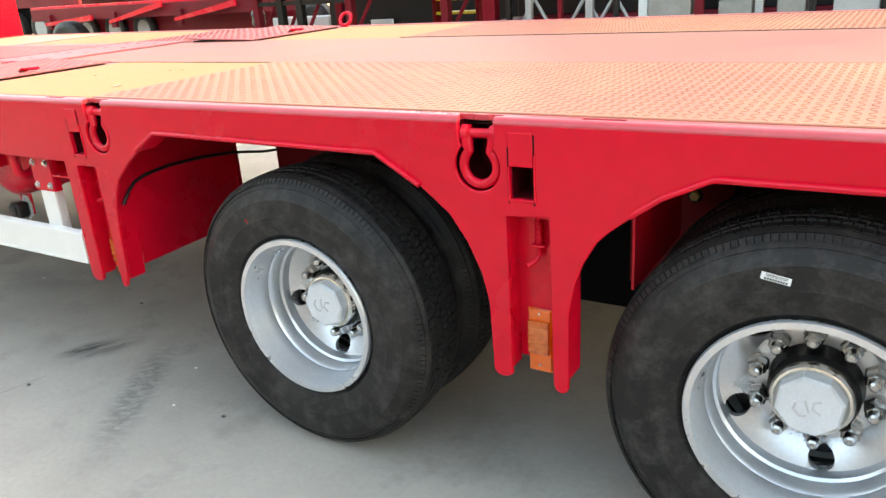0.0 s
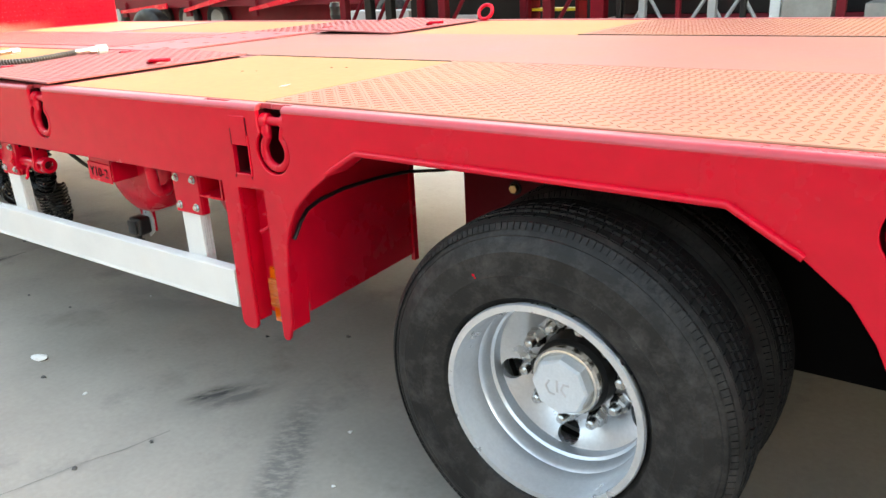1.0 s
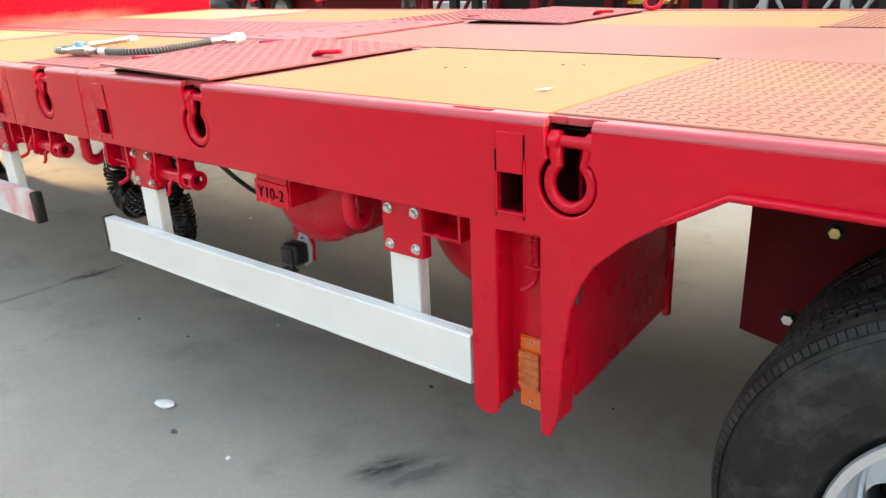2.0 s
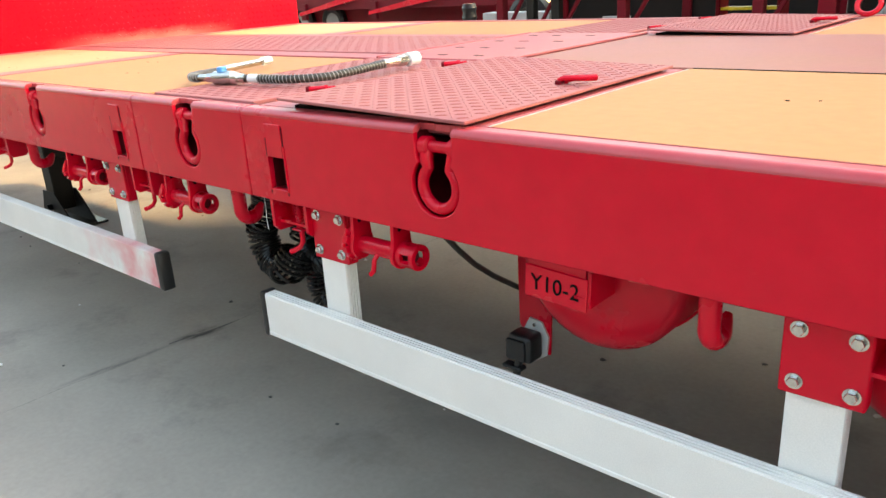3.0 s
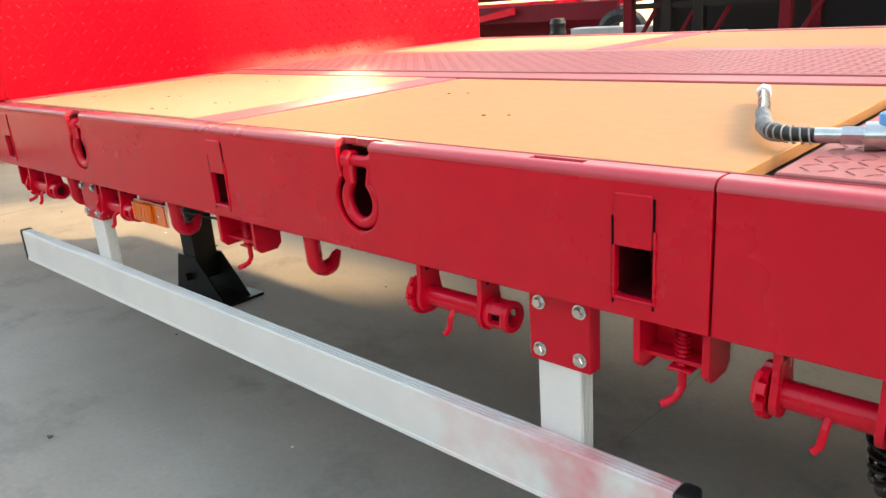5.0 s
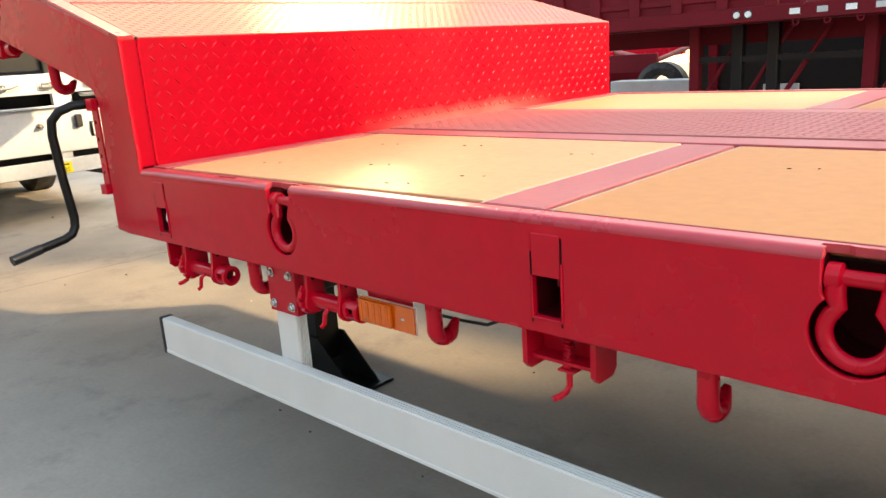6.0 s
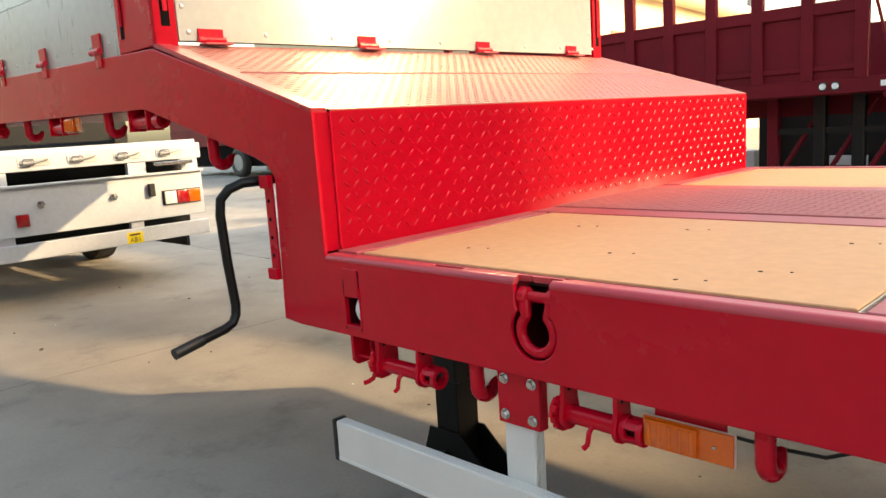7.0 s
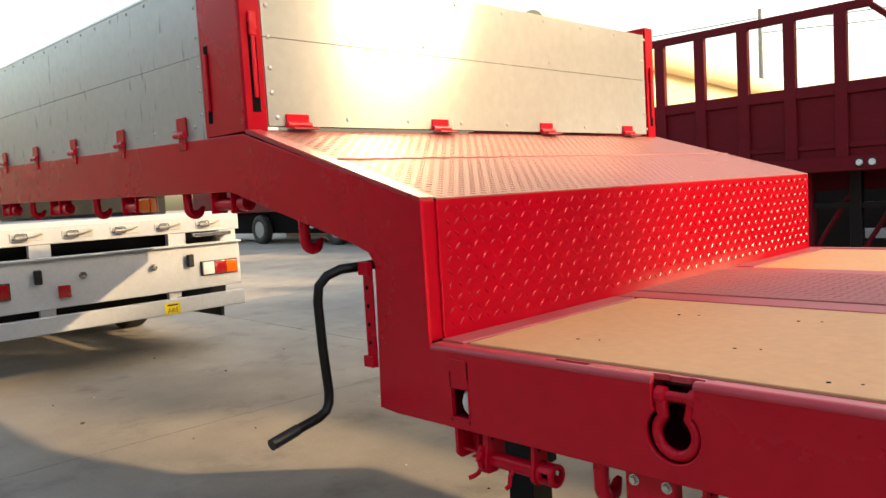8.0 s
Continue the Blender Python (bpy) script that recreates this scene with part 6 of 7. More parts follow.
for i in range(46):
    if i < 30:
        x, y = random.uniform(-6.5, -1.2), random.uniform(-0.5, 1.6)
    else:
        x, y = random.uniform(-12, -6.5), random.uniform(-0.5, 3.5)
    r = random.uniform(0.004, 0.011) * (1 if i < 30 else 1.5)
    b = bmesh.new()
    bmesh.ops.create_icosphere(b, subdivisions=1, radius=r)
    for v in b.verts:
        v.co = Vector((v.co.x * random.uniform(0.6, 1.6), v.co.y * random.uniform(0.5, 1.3), v.co.z * 0.5)) + Vector((x, y, r * 0.4))
    single("pebble", b, crack_dark if i % 3 else paper, "tiny stone chip on the concrete", "pebble", "stone chips")
b = bmesh.new()
bmesh.ops.create_icosphere(b, subdivisions=2, radius=0.03)
for v in b.verts:
    v.co = Vector((-6.085 + v.co.x * 0.5, 0.02 + v.co.y * 0.5, 0.915 + v.co.z * 1.05)) + 0.006 * noise.noise_vector(v.co * 60)
single("paper_wad", b, paper, "white wad stuffed in a stake pocket", "litter")
b = bmesh.new()
for x, z, r in ((-1.070, 0.717, 0.004), (-1.066, 0.711, 0.0025)):
    add_lathe(b, [(0.0, 0.0), (0.0, r), (-0.0012, r * 0.7), (-0.0012, 0.0)], (x, 0.0515, z), axis="y", seg=10)
single("paint_spot", b, red, "splash of red paint on a tyre wall", "paint")


# ---- yard round the trailer ----
def bpart(name, parent, lo, hi, mat, bevel=0.0, label=""):
    ob = part(name, shape(lambda b: add_box(b, lo, hi, bevel)), mat, parent, label, 30 if bevel else 0)
    ob.matrix_parent_inverse = Matrix.Translation(-Vector(parent.location))
    return ob


def ppart(name, parent, bm, mat, label="", smooth=30):
    ob = part(name, bm, mat, parent, label, smooth)
    ob.matrix_parent_inverse = Matrix.Translation(-Vector(parent.location))
    return ob


def simple_wheel(parent, x, y, r=0.50, w=0.27, rim=grey_steel, facing=-1):
    t = ppart("wheel", parent, shape(lambda b: add_lathe(b, [(0.02, r * 0.56), (0.0, r * 0.66), (-0.012, r * 0.8), (0.01, r * 0.93), (0.03, r * 0.985), (0.07, r), (w - 0.07, r), (w - 0.03, r * 0.985), (w - 0.01, r * 0.93), (w + 0.012, r * 0.8), (w, r * 0.66), (w - 0.02, r * 0.56)], (x, y, r), seg=48, closed=True)), tyre_rubber)
    ob = part("rim", shape(lambda b: add_lathe(b, [(0.01, r * 0.56), (0.03, r * 0.5), (0.10, r * 0.46), (0.11, 0.12), (0.06, 0.10), (0.06, 0.0)], (x, y, r), seg=40)), rim, t)
    return t


# white flatbed trailer, its rear end towards us
WX = -11.92
white = thing("white_trailer", "white flatbed trailer seen from its rear with red and amber lamps", "trailer", at=(WX - 2, 1.45, 0))
bpart("upper_beam", white, (WX - 0.10, 0.10, 1.196), (WX - 0.02, 2.745, 1.345), white_paint, 0.006)
bpart("deck_edge", white, (WX - 9.0, 0.10, 1.300), (WX - 0.10, 2.74, 1.380), white_paint, 0.004)
bpart("rear_beam", white, (WX - 0.06, 0.10, 0.652), (WX, 2.72, 1.068), white_paint, 0.006)
bpart("beam_lip", white, (WX - 0.05, 0.10, 1.068), (WX + 0.035, 2.73, 1.088), white_paint, 0.004)
bpart("bumper", white, (WX - 0.05, 0.10, 0.450), (WX + 0.02, 2.74, 0.590), white_paint, 0.008)
bpart("chassis", white, (WX - 9.0, 0.75, 0.70), (WX - 0.32, 2.05, 1.08), black_paint)
bpart("inner_panel", white, (WX - 0.30, 0.16, 0.440), (WX - 0.26, 2.68, 1.290), black_paint)
for y in (0.30, 0.91, 2.10, 2.62):
    bpart("upright", white, (WX - 0.09, y - 0.085, 1.07), (WX - 0.03, y + 0.085, 1.20), white_paint)
for y in (0.50, 0.93, 2.04):
    bpart("bumper_arm", white, (WX - 0.08, y - 0.06, 0.57), (WX - 0.03, y + 0.06, 0.67), white_paint)
for y0, mats in ((2.31, (lens_clear, lens_red, amber)), (0.28, (amber, lens_red, lens_red))):
    lamp = bpart("tail_lamp", white, (WX, y0 - 0.015, 0.770), (WX + 0.012, y0 + 0.372, 0.910), black, 0.003)
    for k, m in enumerate(mats):
        o = part("lens", shape(lambda b: add_box(b, (WX + 0.012, y0 + 0.120 * k, 0.780), (WX + 0.035, y0 + 0.116 + 0.120 * k, 0.900), 0.006, 2)), m, lamp)
ppart("reflector", white, shape(lambda b: add_box(b, (WX, 1.010, 0.735), (WX + 0.020, 1.110, 0.840), 0.006, 2)), lens_red, "square red reflector")
for y in (0.86, 2.19):
    bpart("rubber_buffer", white, (WX, y - 0.03, 0.87), (WX + 0.045, y + 0.03, 0.99), black, 0.008)
for y in (1.22, 1.84):
    ppart("eye_bolt", white, shape(lambda b: add_lathe(b, [(0.0, 0.035), (0.012, 0.035), (0.014, 0.02), (0.05, 0.018), (0.052, 0)], (WX, y, 0.905), axis="x", seg=6)), zinc)
sticker = bpart("sticker", white, (WX + 0.0205, 1.905, 0.455), (WX + 0.0215, 2.055, 0.560), yellow)
font = bpy.data.curves.new("text", "FONT")
font.body, font.size, font.extrude, font.align_x = "ABS", 0.062, 0.0005, "CENTER"
tmp = bpy.data.objects.new("text", font)
me = bpy.data.meshes.new_from_object(tmp)
b = bmesh.new()
b.from_mesh(me)
bpy.data.objects.remove(tmp)
for v in b.verts:
    v.co = Vector((WX + 0.0222, 1.980 + v.co.x, 0.468 + v.co.y))
add_box(b, (WX + 0.0218, 1.93, 0.530), (WX + 0.0225, 2.03, 0.545))
part("text", b, black, sticker, smooth=0)
for k in range(6):
    y = 0.42 + 0.40 * k
    ppart("board_latch", white, shape(lambda b: add_tube(b, [(WX - 0.016, y - 0.11, 1.255), (WX + 0.004, y - 0.09, 1.258), (WX + 0.008, y + 0.04, 1.272), (WX + 0.004, y + 0.10, 1.288), (WX - 0.016, y + 0.11, 1.288)], 0.009, 8)), grey_steel, "steel over-centre latch")
    ppart("latch_loop", white, shape(lambda b: add_tube(b, [(WX + 0.004, y - 0.10 + 0.20 * (t / 16 if t < 8 else (16 - t) / 16), 1.268 + (0.026 if 0 < t % 8 else 0) * (1 if t < 8 else -1)) for t in range(17)], 0.006, 6)), zinc)
    bpart("latch_plate", white, (WX - 0.020, y - 0.13, 1.235), (WX - 0.014, y + 0.13, 1.305), pale_grey, 0.002)
bpart("grab_handle", white, (WX - 0.02, 2.24, 1.150), (WX + 0.055, 2.62, 1.185), zinc, 0.006)
for x in (WX - 2.6, WX - 3.9):
    for y in (0.15, 2.45):
        simple_wheel(white, x, y)
# boards added on the hidden far side to shade the ground underneath
for z0, z1 in ((0.30, 0.56), (0.63, 0.98)):
    bpart("side_board", white, (WX - 8.6, 2.66, z0), (WX - 0.36, 2.70, z1), black_paint, 0.004)
bpart("mudguard", white, (WX - 4.6, 0.12, 1.05), (WX - 2.0, 2.74, 1.10), black)

# dark frame stacked on the white trailer
stack = thing("stacked_frame", "black steel frame stacked on a white flatbed", "frame", at=(WX - 4, 1.4, 1.38))
bpart("side_beam", stack, (WX - 7.0, 0.25, 1.38), (WX - 1.2, 0.40, 1.62), black_paint, 0.01)
bpart("side_beam", stack, (WX - 7.0, 2.40, 1.38), (WX - 1.2, 2.55, 1.62), black_paint, 0.01)
for k in range(6):
    bpart("cross_beam", stack, (WX - 1.4 - 1.05 * k, 0.40, 1.42), (WX - 1.25 - 1.05 * k, 2.40, 1.70), black_paint, 0.008)
white.location += Vector((0.30, -0.19, -0.01))
stack.location += Vector((0.30, -0.19, -0.01))
# tall stake-sided trailer across the yard
SY = 6.5
stake = thing("stake_trailer", "dark red stake-sided trailer with open upper frame", "trailer", at=(-9.0, SY, 0))
x0, x1 = -12.15, -6.77
bpart("sill_beam", stake, (x0, SY, 1.400), (-3.2, SY + 0.07, 1.540), red_shaded, 0.006)
bpart("side_sheet", stake, (x0, SY + 0.034, 1.540), (x1, SY + 0.050, 2.135), red_shaded)
bpart("middle_rail", stake, (x0, SY, 2.124), (x1, SY + 0.056, 2.237), red_shaded, 0.006)
bpart("top_rail", stake, (x0, SY, 2.888), (x1 - 0.25, SY + 0.056, 2.967), red_shaded, 0.006)
bpart("lower_rail", stake, (x0, SY + 0.011, 1.618), (x1, SY + 0.056, 1.674), red_shaded, 0.005)
for k in range(12):
    x = x1 - 0.056 - (11 - k) * 0.4676
    bpart("stake_post", stake, (x - 0.056, SY - 0.007, 1.530), (x + 0.056, SY + 0.062, 2.90 if k < 11 else 2.685), red_shaded, 0.005)
ppart("corner_brace", stake, shape(lambda b: add_tube(b, [(x1 - 0.29, SY + 0.028, 2.928), (x1 - 0.028, SY + 0.028, 2.686)], 0.034, 4)), red_shaded)
ppart("strap", stake, shape(lambda b: add_tube(b, [(x1 + 0.028, SY - 0.028, 2.35), (x1 + 0.236, SY - 0.034, 1.517)], 0.014, 8)), red_shaded)
for x in (-7.145, -7.036):
    ppart("lamp_base", stake, shape(lambda b: add_box(b, (x - 0.036, SY - 0.008, 1.432), (x + 0.036, SY, 1.512), 0.004)), black)
    ppart("lamp", stake, shape(lambda b: add_lathe(b, [(-0.026, 0), (-0.026, 0.026), (-0.008, 0.031)], (x, SY, 1.472), seg=18)), paper, "round clear lamp")
for k in range(9):
    bpart("reflective_tape", stake, (x1 + 0.11 + 0.236 * k, SY - 0.003, 1.444), (x1 + 0.20 + 0.236 * k, SY - 0.0005, 1.495), pale_grey if k % 2 else paper)
for k in range(8):
    x = x1 + 0.16 + 0.27 * k
    ppart("rope_ring", stake, shape(lambda b: add_tube(b, [(x + 0.026 * math.cos(radians(a)), SY + 0.02, 1.376 + 0.030 * math.sin(radians(a))) for a in range(0, 361, 30)], 0.008, 8)), red_shaded)
bpart("floor", stake, (x0, SY + 0.07, 1.390), (-3.2, SY + 2.4, 1.480), red_shaded)
bpart("far_sheet", stake, (x0, SY + 2.36, 1.480), (x1, SY + 2.4, 2.2), red_shaded)
bpart("front_panel", stake, (x1 + 0.56, SY + 0.06, 1.62), (-3.3, SY + 0.09, 2.41), galv, 0.006)
ppart("dome", stake, shape(lambda b: add_lathe(b, [(1.54, 0.55), (1.60, 0.54), (1.68, 0.44), (1.73, 0.25), (1.745, 0.0)], (x1 + 0.62, SY + 0.62, 0), axis="z", seg=36)), red_shaded, "red dome-shaped cover")
bpart("chassis_beam", stake, (x0, SY + 0.72, 1.20), (-3.2, SY + 0.90, 1.40), red_shaded)
bpart("chassis_beam", stake, (x0, SY + 1.55, 1.20), (-3.2, SY + 1.73, 1.40), red_shaded)
for x, dark in ((-7.80, red_shaded), (-7.34, black_paint), (-6.98, black_paint), (-6.10, red_shaded), (-4.6, red_shaded)):
    bpart("landing_leg", stake, (x - 0.055, SY + 0.5, 0.0), (x + 0.055, SY + 0.61, 1.40), dark, 0.008)
    ppart("leg_brace", stake, shape(lambda b: add_tube(b, [(x, SY + 0.55, 0.50), (x + 0.50, SY + 0.62, 1.35)], 0.026, 8)), red_shaded)
bpart("cross_stay", stake, (-7.8, SY + 0.52, 1.02), (-6.1, SY + 0.58, 1.08), black_paint)
simple_wheel(stake, -11.9, SY + 0.10, 0.48, 0.25)
# low red trailer behind it, with a slanting plate, a bent rail and a spare tyre
LY = 11.6
low = thing("parked_lowbed", "dusty red low trailer parked across the yard", "trailer", at=(-14.0, LY, 0))
bpart("deck", low, (-21.0, LY, 0.98), (-11.9, LY + 2.4, 1.12), red, 0.01)
bpart("frame_side", low, (-21.0, LY - 0.02, 0.74), (-10.6, LY + 0.06, 1.06), red_shaded, 0.01)
ppart("neck_plate", low, shape(lambda b: add_prism(b, [(-12.1, 0.86), (-10.55, 1.00), (-10.50, 1.27), (-12.1, 1.33)], "y", LY + 0.9, LY + 1.0)), red)
ppart("bent_rail", low, shape(lambda b: add_tube(b, [(-12.2, LY + 0.8, 1.190), (-11.12, LY + 0.8, 0.925), (-10.98, LY + 0.8, 0.925), (-10.28, LY + 0.8, 1.165)], 0.045, 10)), material("pale_red_rail_paint", (0.50, 0.16, 0.14), 0.6), "pale red bent rail")
ppart("spare_tyre", low, shape(lambda b: add_lathe(b, [(0, 0.24), (-0.02, 0.36), (0.02, 0.46), (0.22, 0.46), (0.26, 0.36), (0.24, 0.24)], (-10.35, LY - 0.4, 0.46), axis="y", seg=40, closed=True)), tyre_rubber)
bpart("tool_box", low, (-10.98, 10.66, 0.36), (-9.49, 11.05, 0.645), pale_grey, 0.01, "pale grey steel tool box")
bpart("tool_box_stand", low, (-10.8, 10.7, 0.0), (-10.6, 10.95, 0.36), black_paint)
bpart("tool_box_stand", low, (-9.9, 10.7, 0.0), (-9.7, 10.95, 0.36), black_paint)
for x, rise in ((-20.2, 0.10), (-17.4, 0.34), (-14.9, 0.28)):
    bpart("side_bracket", low, (x, LY - 0.10, 0.52), (x + 0.18, LY - 0.02, 0.90), red_shaded)
    ppart("side_plate", low, shape(lambda b: add_prism(b, [(x, 0.62), (x + 2.1, 0.62 + rise), (x + 2.1, 0.76 + rise), (x, 0.70)], "y", LY - 0.16, LY - 0.11)), red, "slanting red side plate", smooth=0)
for x in (-19.3, -18.1, -16.9):
    simple_wheel(low, x, LY + 0.45, 0.42, 0.25)
ppart("air_bag", low, shape(lambda b: add_lathe(b, [(0.40, 0), (0.40, 0.11), (0.48, 0.14), (0.56, 0.12), (0.64, 0.14), (0.72, 0.11), (0.72, 0)], (-10.96, 10.25, 0.12), axis="z", seg=24)), black)
# dark sheet added to stand for the shade below the deck
bpart("under_shade_sheet", low, (-21.0, LY + 0.6, 0.0), (-11.0, LY + 0.75, 0.98), red_dark)
# dark flatbed that closes the yard behind; its black paint stands for shade
dark_flat = thing("dark_flatbed", "dark flatbed trailer standing in shade behind", "trailer", at=(-3, 11.0, 0))
bpart("deck", dark_flat, (-9.4, 10.6, 1.30), (13.0, 12.3, 1.42), black_paint, 0.01)
# black sheet in place of the shaded void under the deck
bpart("side_sheet", dark_flat, (-9.4, 10.62, 0.20), (13.0, 10.68, 1.32), black_paint)
for k in range(10):
    x = -9.2 + 2.2 * k
    bpart("side_post", dark_flat, (x, 10.54, 0.20), (x + 0.13, 10.62, 1.40), red_shaded if k % 2 else red_dark, 0.006)
bpart("lamp_board", dark_flat, (-8.35, 10.50, 0.42), (-7.85, 10.54, 0.56), pale_grey, 0.006, "small pale lamp board")
for x in (4.0, 5.3):
    simple_wheel(dark_flat, x, 10.35, 0.48, 0.25)
for x in (-3.5, 1.2, 8.0):
    bpart("leg", dark_flat, (x, 10.45, 0.0), (x + 0.14, 10.6, 0.5), red_shaded)
# trailer standing far behind the gooseneck, raised and darkened to stand for shade
far = thing("far_trailer", "dark red trailer parked far behind in shade", "trailer", at=(-26, 13.0, 0))
bpart("deck", far, (-33.0, 12.6, 1.10), (-20.2, 14.8, 1.75), red_shaded, 0.01)
bpart("side_boards", far, (-33.0, 12.62, 1.75), (-20.3, 14.7, 3.1), red_dark, 0.01)
# near-black block painted in for the shade under the bed
bpart("under_shade_block", far, (-33.0, 12.8, 0.35), (-20.6, 14.6, 1.10), dark_gap)
for x in (-22.2, -23.6, -28.0):
    simple_wheel(far, x, 12.5, 0.5, 0.27)
ppart("white_drum", far, shape(lambda b: add_lathe(b, [(0.55, 0), (0.55, 0.17), (1.15, 0.17), (1.15, 0)], (-24.8, 12.4, 0), axis="z", seg=20)), white_paint, "white upright cylinder")
bpart("drum_bracket", far, (-24.9, 12.35, 0.45), (-24.7, 12.65, 0.56), black_paint)
# neighbour that stands behind the wheels, with yellow steps at its end
NY = 6.95
near = thing("neighbour_trailer", "dark red trailer parked alongside with steel posts", "trailer", at=(2.0, NY + 1.2, 0))
bpart("deck", near, (-4.0, NY + 0.1, 0.60), (9.0, NY + 2.4, 0.72), red_shaded, 0.01)
bpart("side", near, (-4.0, NY + 0.08, 0.10), (9.0, NY + 0.16, 0.64), red_dark, 0.01)
# panel added to throw shade on the yard and block low sky glow
bpart("shade_panel", near, (-4.0, NY + 0.9, 0.72), (9.0, NY + 0.96, 3.85), black_paint, 0.01, "tall dark panel added to cast shade")
bpart("end_post", near, (-4.02, NY - 0.02, 0.10), (-3.86, NY + 0.12, 1.75), red_dark, 0.008)
rnd = random.Random(5)
for x, w, m in ((-3.70, 0.05, black_paint), (-3.45, 0.07, grey_steel), (-3.05, 0.04, red_shaded), (-2.72, 0.08, grey_steel), (-2.40, 0.05, black_paint), (-2.12, 0.10, pale_grey)):
    bpart("post", near, (x, NY - 0.04, 0.20), (x + w, NY + 0.04, 1.70), m, 0.006)
for x in (-3.62, -3.0, -2.66):
    ppart("brace", near, shape(lambda b: add_tube(b, [(x, NY + 0.02, 0.55), (x + 0.50, NY + 0.02, 1.35)], 0.020, 8)), grey_steel)
    ppart("brace", near, shape(lambda b: add_tube(b, [(x, NY + 0.06, 1.35), (x + 0.50, NY + 0.06, 0.55)], 0.020, 8)), grey_steel)
x = -2.0
while x < 4.6:
    w = rnd.uniform(0.25, 0.55)
    bpart("stacked_beam", near, (x, NY - rnd.uniform(0.02, 0.12), 0.66), (x + w, NY + 0.5, rnd.uniform(0.84, 0.98)), rnd.choice((grey_steel, dull_steel, dull_steel)), 0.008)
    bpart("post", near, (x + w + 0.03, NY - 0.06, 0.30), (x + w + 0.03 + rnd.uniform(0.05, 0.10), NY + 0.02, rnd.uniform(1.2, 1.6)), rnd.choice((grey_steel, black_paint, pale_grey, red_shaded)), 0.006)
    x += w + rnd.uniform(0.14, 0.3)
for z in (0.985, 1.16):
    bpart("rail", near, (-2.1, NY - 0.02, z), (9.0, NY + 0.05, z + 0.055), grey_steel, 0.006)
for x in (0.2, 1.5, 2.8):
    simple_wheel(near, x, NY + 0.10, 0.42, 0.25)
steps_y = thing("access_steps", "yellow painted steel access steps with dark frame", "steps", at=(-5.1, 8.3, 0))
for k in range(5):
    bpart("tread", steps_y, (-5.45, 8.18, 0.18 + 0.19 * k), (-4.80, 8.40, 0.215 + 0.19 * k), yellow, 0.004, "yellow tread")
for x in (-5.50, -4.80):
    bpart("stringer", steps_y, (x, 8.16, 0.0), (x + 0.05, 8.42, 1.30), red_dark, 0.004)
# grey steel racks farther back
RACKS = "steel racks at the back of the yard"
for k in range(5):
    rx, ry = -4.6 + 1.9 * k, 9.4 + 0.3 * (k % 2)
    rack = thing("steel_rack", "grey welded steel rack", "rack", RACKS, (rx, ry, 0))
    for dx in (0, 1.4):
        for dy in (0, 0.8):
            bpart("upright", rack, (rx + dx, ry + dy, 0), (rx + dx + 0.07, ry + dy + 0.07, 1.9), grey_steel, 0.005)
    for z in (0.35, 0.8, 1.3, 1.8):
        bpart("beam", rack, (rx, ry, z), (rx + 1.47, ry + 0.06, z + 0.08), pale_grey if k % 2 else grey_steel, 0.005)
    for z in (0.2, 0.9):
        ppart("brace", rack, shape(lambda b: add_tube(b, [(rx + 0.05, ry + 0.02, z), (rx + 1.4, ry + 0.02, z + 0.7)], 0.022, 8)), grey_steel)
# unseen plain walls added on the sunny side, sized to cast the yard's shade
for name, x0, x1, deep, high in (("shade_wall_north", -8.8, 8.3, 0.3, 8.20), ("shade_wall_north_tower", 8.3, 11.0, 5.0, 11.80), ("shade_wall_north_high", 14.8, 75.0, 0.3, 19.0)):
    b = shape(lambda q: add_box(q, (x0, 20.0, 0.0), (x1, 20.0 + deep, high), 0.02))
    single(name, b, cream, "unseen plain wall added to shade the yard", "wall", kind="structure")
# unseen dark walls added behind the camera to hold back low skylight
b = shape(lambda q: add_box(q, (-6.5, -5.3, 0.0), (22.0, -5.0, 2.6), 0.02))
single("south_light_block", b, material("dull_wall_sheet", (0.11, 0.105, 0.10), 0.6, scale=1.0, amount=0.6, fine=12), "unseen dull grey sheet wall added to dim side light", "wall", kind="structure")
b = shape(lambda q: add_box(q, (-44.0, -5.3, 0.0), (-6.6, -5.0, 5.0), 0.02))
single("southwest_light_block", b, bpy.data.materials["dull_wall_sheet"], "unseen taller dull grey sheet wall added to dim side light", "wall", kind="structure")
# long cream shed
shed = thing("workshop_shed", "long cream workshop shed with rounded roof edge", "building", at=(-24, 35, 0))
WALL = [(-19.0, 17.2), (-25.5, 62.0)]
(ax, ay), (bx, by) = WALL
wall = bmesh.new()
grow(wall, [(ax, ay, 0), (bx, by, 0), (bx, by, 5.9), (ax, ay, 5.9), (ax - 12, ay - 1.7, 0), (bx - 12, by - 1.7, 0), (bx - 12, by - 1.7, 5.9), (ax - 12, ay - 1.7, 5.9)],
     [(0, 1, 2, 3), (5, 4, 7, 6), (4, 0, 3, 7), (1, 5, 6, 2), (3, 2, 6, 7)])
ppart("wall", shed, wall, cream, smooth=0)
ppart("roof_edge", shed, shape(lambda b: add_tube(b, [(ax + 0.45, ay - 1.0, 6.05), (bx + 0.45, by, 6.05)], 0.42, 20)), cream)
ppart("gutter_end", shed, shape(lambda b: add_tube(b, [(ax + 0.2, ay - 1.6, 6.3), (ax + 0.5, ay - 0.4, 6.25)], 0.12, 8)), grey_steel)
d = Vector((bx - ax, by - ay, 0)).normalized()
nrm = Vector((d.y, -d.x, 0)) * (1 if d.y > 0 else -1)


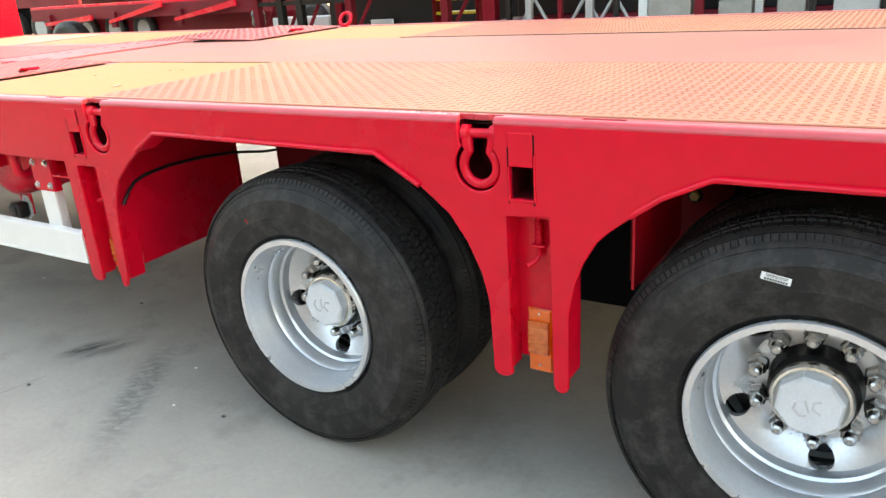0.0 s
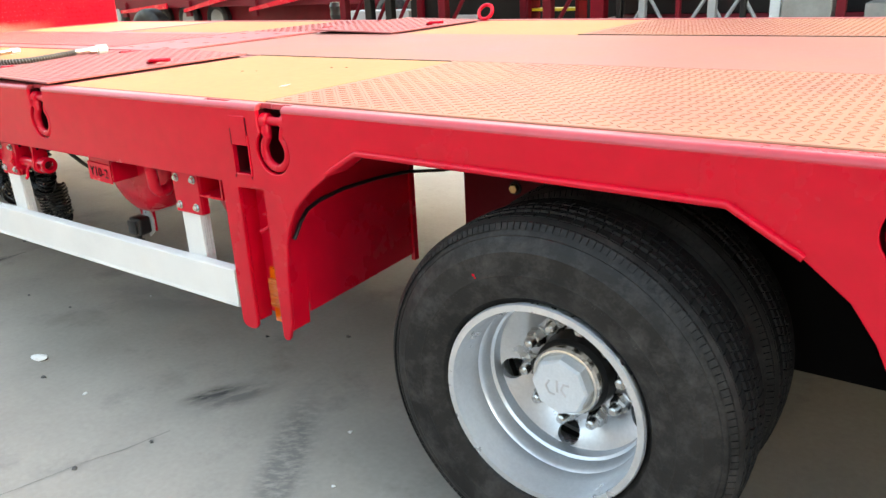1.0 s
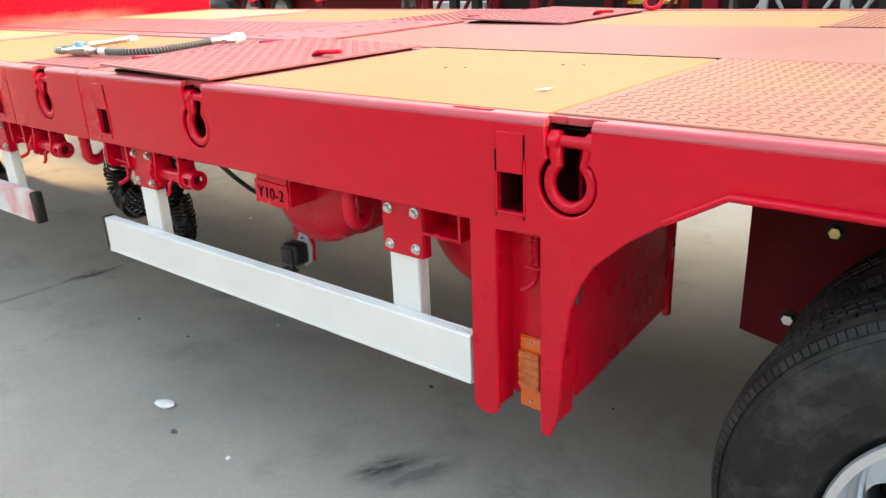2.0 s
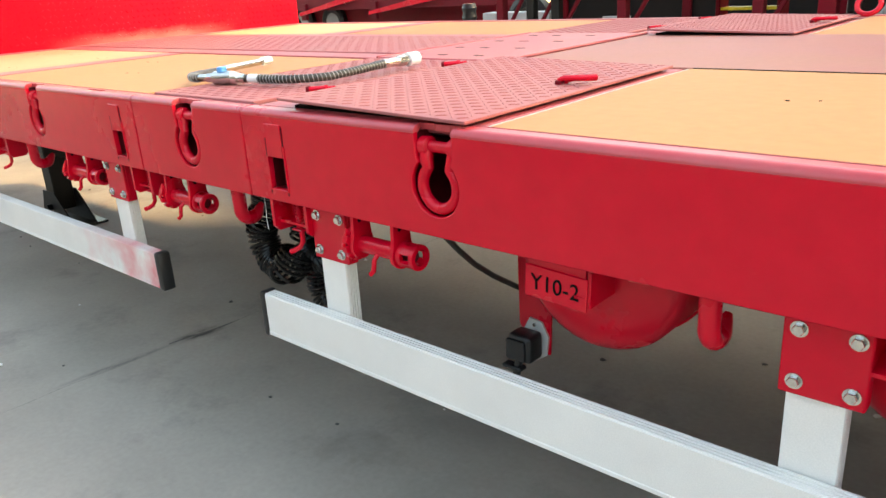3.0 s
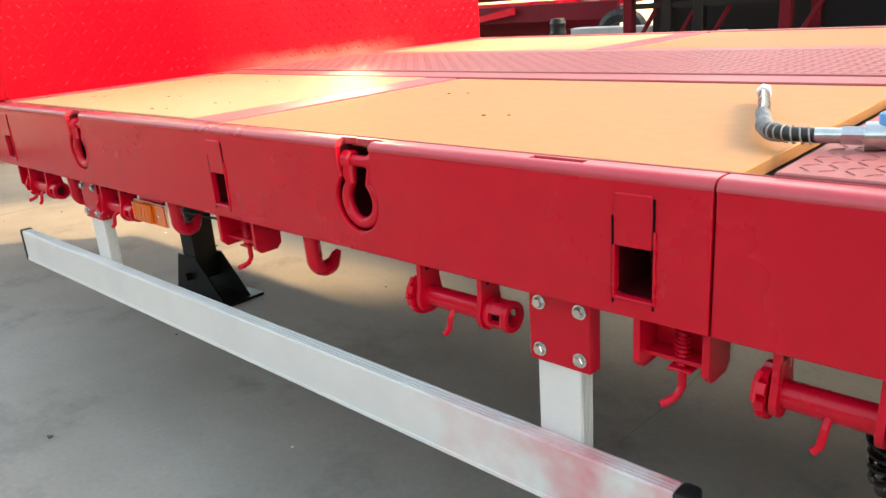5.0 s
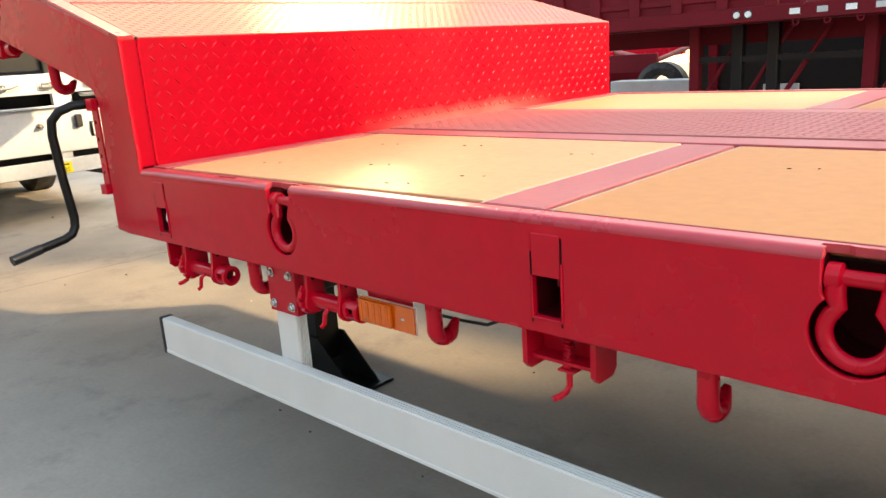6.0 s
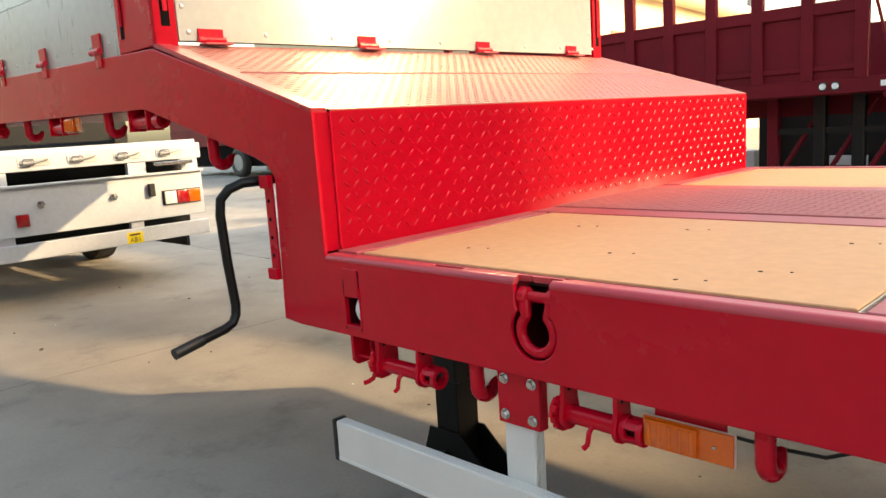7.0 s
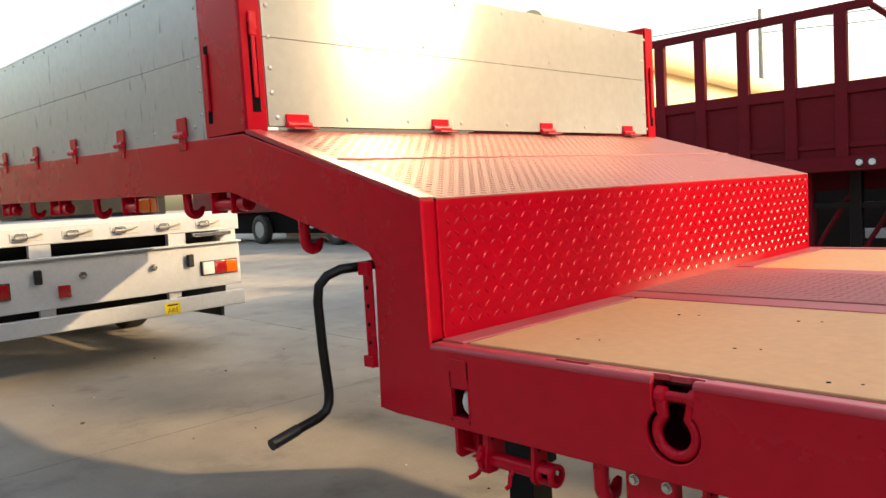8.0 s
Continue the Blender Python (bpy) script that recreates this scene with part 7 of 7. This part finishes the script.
def on_wall(s, z, out=0.03):
    p = Vector((ax, ay, 0)) + d * s + nrm * out
    return (p.x, p.y, z)


logo_red = material("faded_logo_red", (0.60, 0.10, 0.07), 0.6, scale=2, amount=0.5)
for s0, z0, s1, z1 in ((2.6, 2.9, 3.0, 4.7), (2.6, 4.3, 4.6, 4.7), (3.2, 3.5, 4.5, 3.85), (3.2, 2.9, 3.6, 3.9), (6.2, 3.1, 7.2, 4.3), (8.0, 3.2, 9.1, 4.2), (9.8, 3.1, 11.0, 4.3), (12.0, 3.2, 13.2, 4.2)):
    b = bmesh.new()
    grow(b, [on_wall(s0, z0), on_wall(s1, z0), on_wall(s1, z1), on_wall(s0, z1), on_wall(s0, z0, 0.0), on_wall(s1, z0, 0.0), on_wall(s1, z1, 0.0), on_wall(s0, z1, 0.0)],
         [(0, 1, 2, 3), (0, 4, 5, 1), (1, 5, 6, 2), (2, 6, 7, 3), (3, 7, 4, 0)])
    bmesh.ops.recalc_face_normals(b, faces=b.faces)
    ppart("sign_bar", shed, b, logo_red, smooth=0)
# pole, wires and bare trees beyond
pole = thing("utility_pole", "thin concrete utility pole", "pole", at=(-23.5, 44, 0))
ppart("shaft", pole, shape(lambda b: add_tube(b, [(-23.5, 44, 0), (-23.5, 44, 11)], [0.18, 0.12], 12)), grey_steel)
for z in (9.6, 10.2):
    ppart("wire", pole, shape(lambda b: add_tube(b, [(-23.5 - 4 * t, 44 - 1.2 * t + 0, z + 0.02 * (t - 4) ** 2) for t in range(9)], 0.025, 5)), black)
    ppart("wire", pole, shape(lambda b: add_tube(b, [(-23.5 + 4 * t, 44 + 1.2 * t, z + 0.02 * (t - 4) ** 2 - 0.3) for t in range(12)], 0.025, 5)), black)
twig = material("bare_twigs", (0.16, 0.12, 0.09), 0.8, scale=5, amount=0.5)


def build_tree(x, y, h, seed):
    rnd = random.Random(seed)
    ob = thing("bare_tree", "leafless winter tree beyond the yard", "tree", "bare trees", (x, y, 0))
    trunk, twigs = bmesh.new(), bmesh.new()
    add_tube(trunk, [(0, 0, 0), (0.05, 0, h * 0.4), (0, 0.05, h * 0.85)], [0.12, 0.08, 0.03], 8)

    def branch(p, way, length, r, depth):
        q = p + way * length
        add_tube(trunk if depth == 0 else twigs, [p, p.lerp(q, 0.5) + Vector((rnd.uniform(-.05, .05), rnd.uniform(-.05, .05), 0)) * length, q], [r, r * 0.7, r * 0.4], 5, caps=False)
        if depth < 3:
            for _ in range(4):
                w = (way + Vector((rnd.uniform(-0.8, 0.8), rnd.uniform(-0.8, 0.8), rnd.uniform(0.0, 0.7)))).normalized()
                branch(p.lerp(q, rnd.uniform(0.35, 1.0)), w, length * rnd.uniform(0.5, 0.75), r * 0.5, depth + 1)
    for k in range(7):
        a = rnd.uniform(0, 6.28)
        branch(Vector((0, 0, h * rnd.uniform(0.35, 0.8))), Vector((math.cos(a), math.sin(a), 1.3)).normalized(), h * 0.25, 0.04, 0)
    part("trunk", trunk, twig, ob)
    part("crown", twigs, twig, ob)


for i, (x, y, h) in enumerate(((-17, 62, 7.5), (-14, 68, 8.0), (-10.5, 64, 7.0), (-20, 70, 8.5), (-6, 72, 7.5))):
    build_tree(x, y, h, 20 + i)
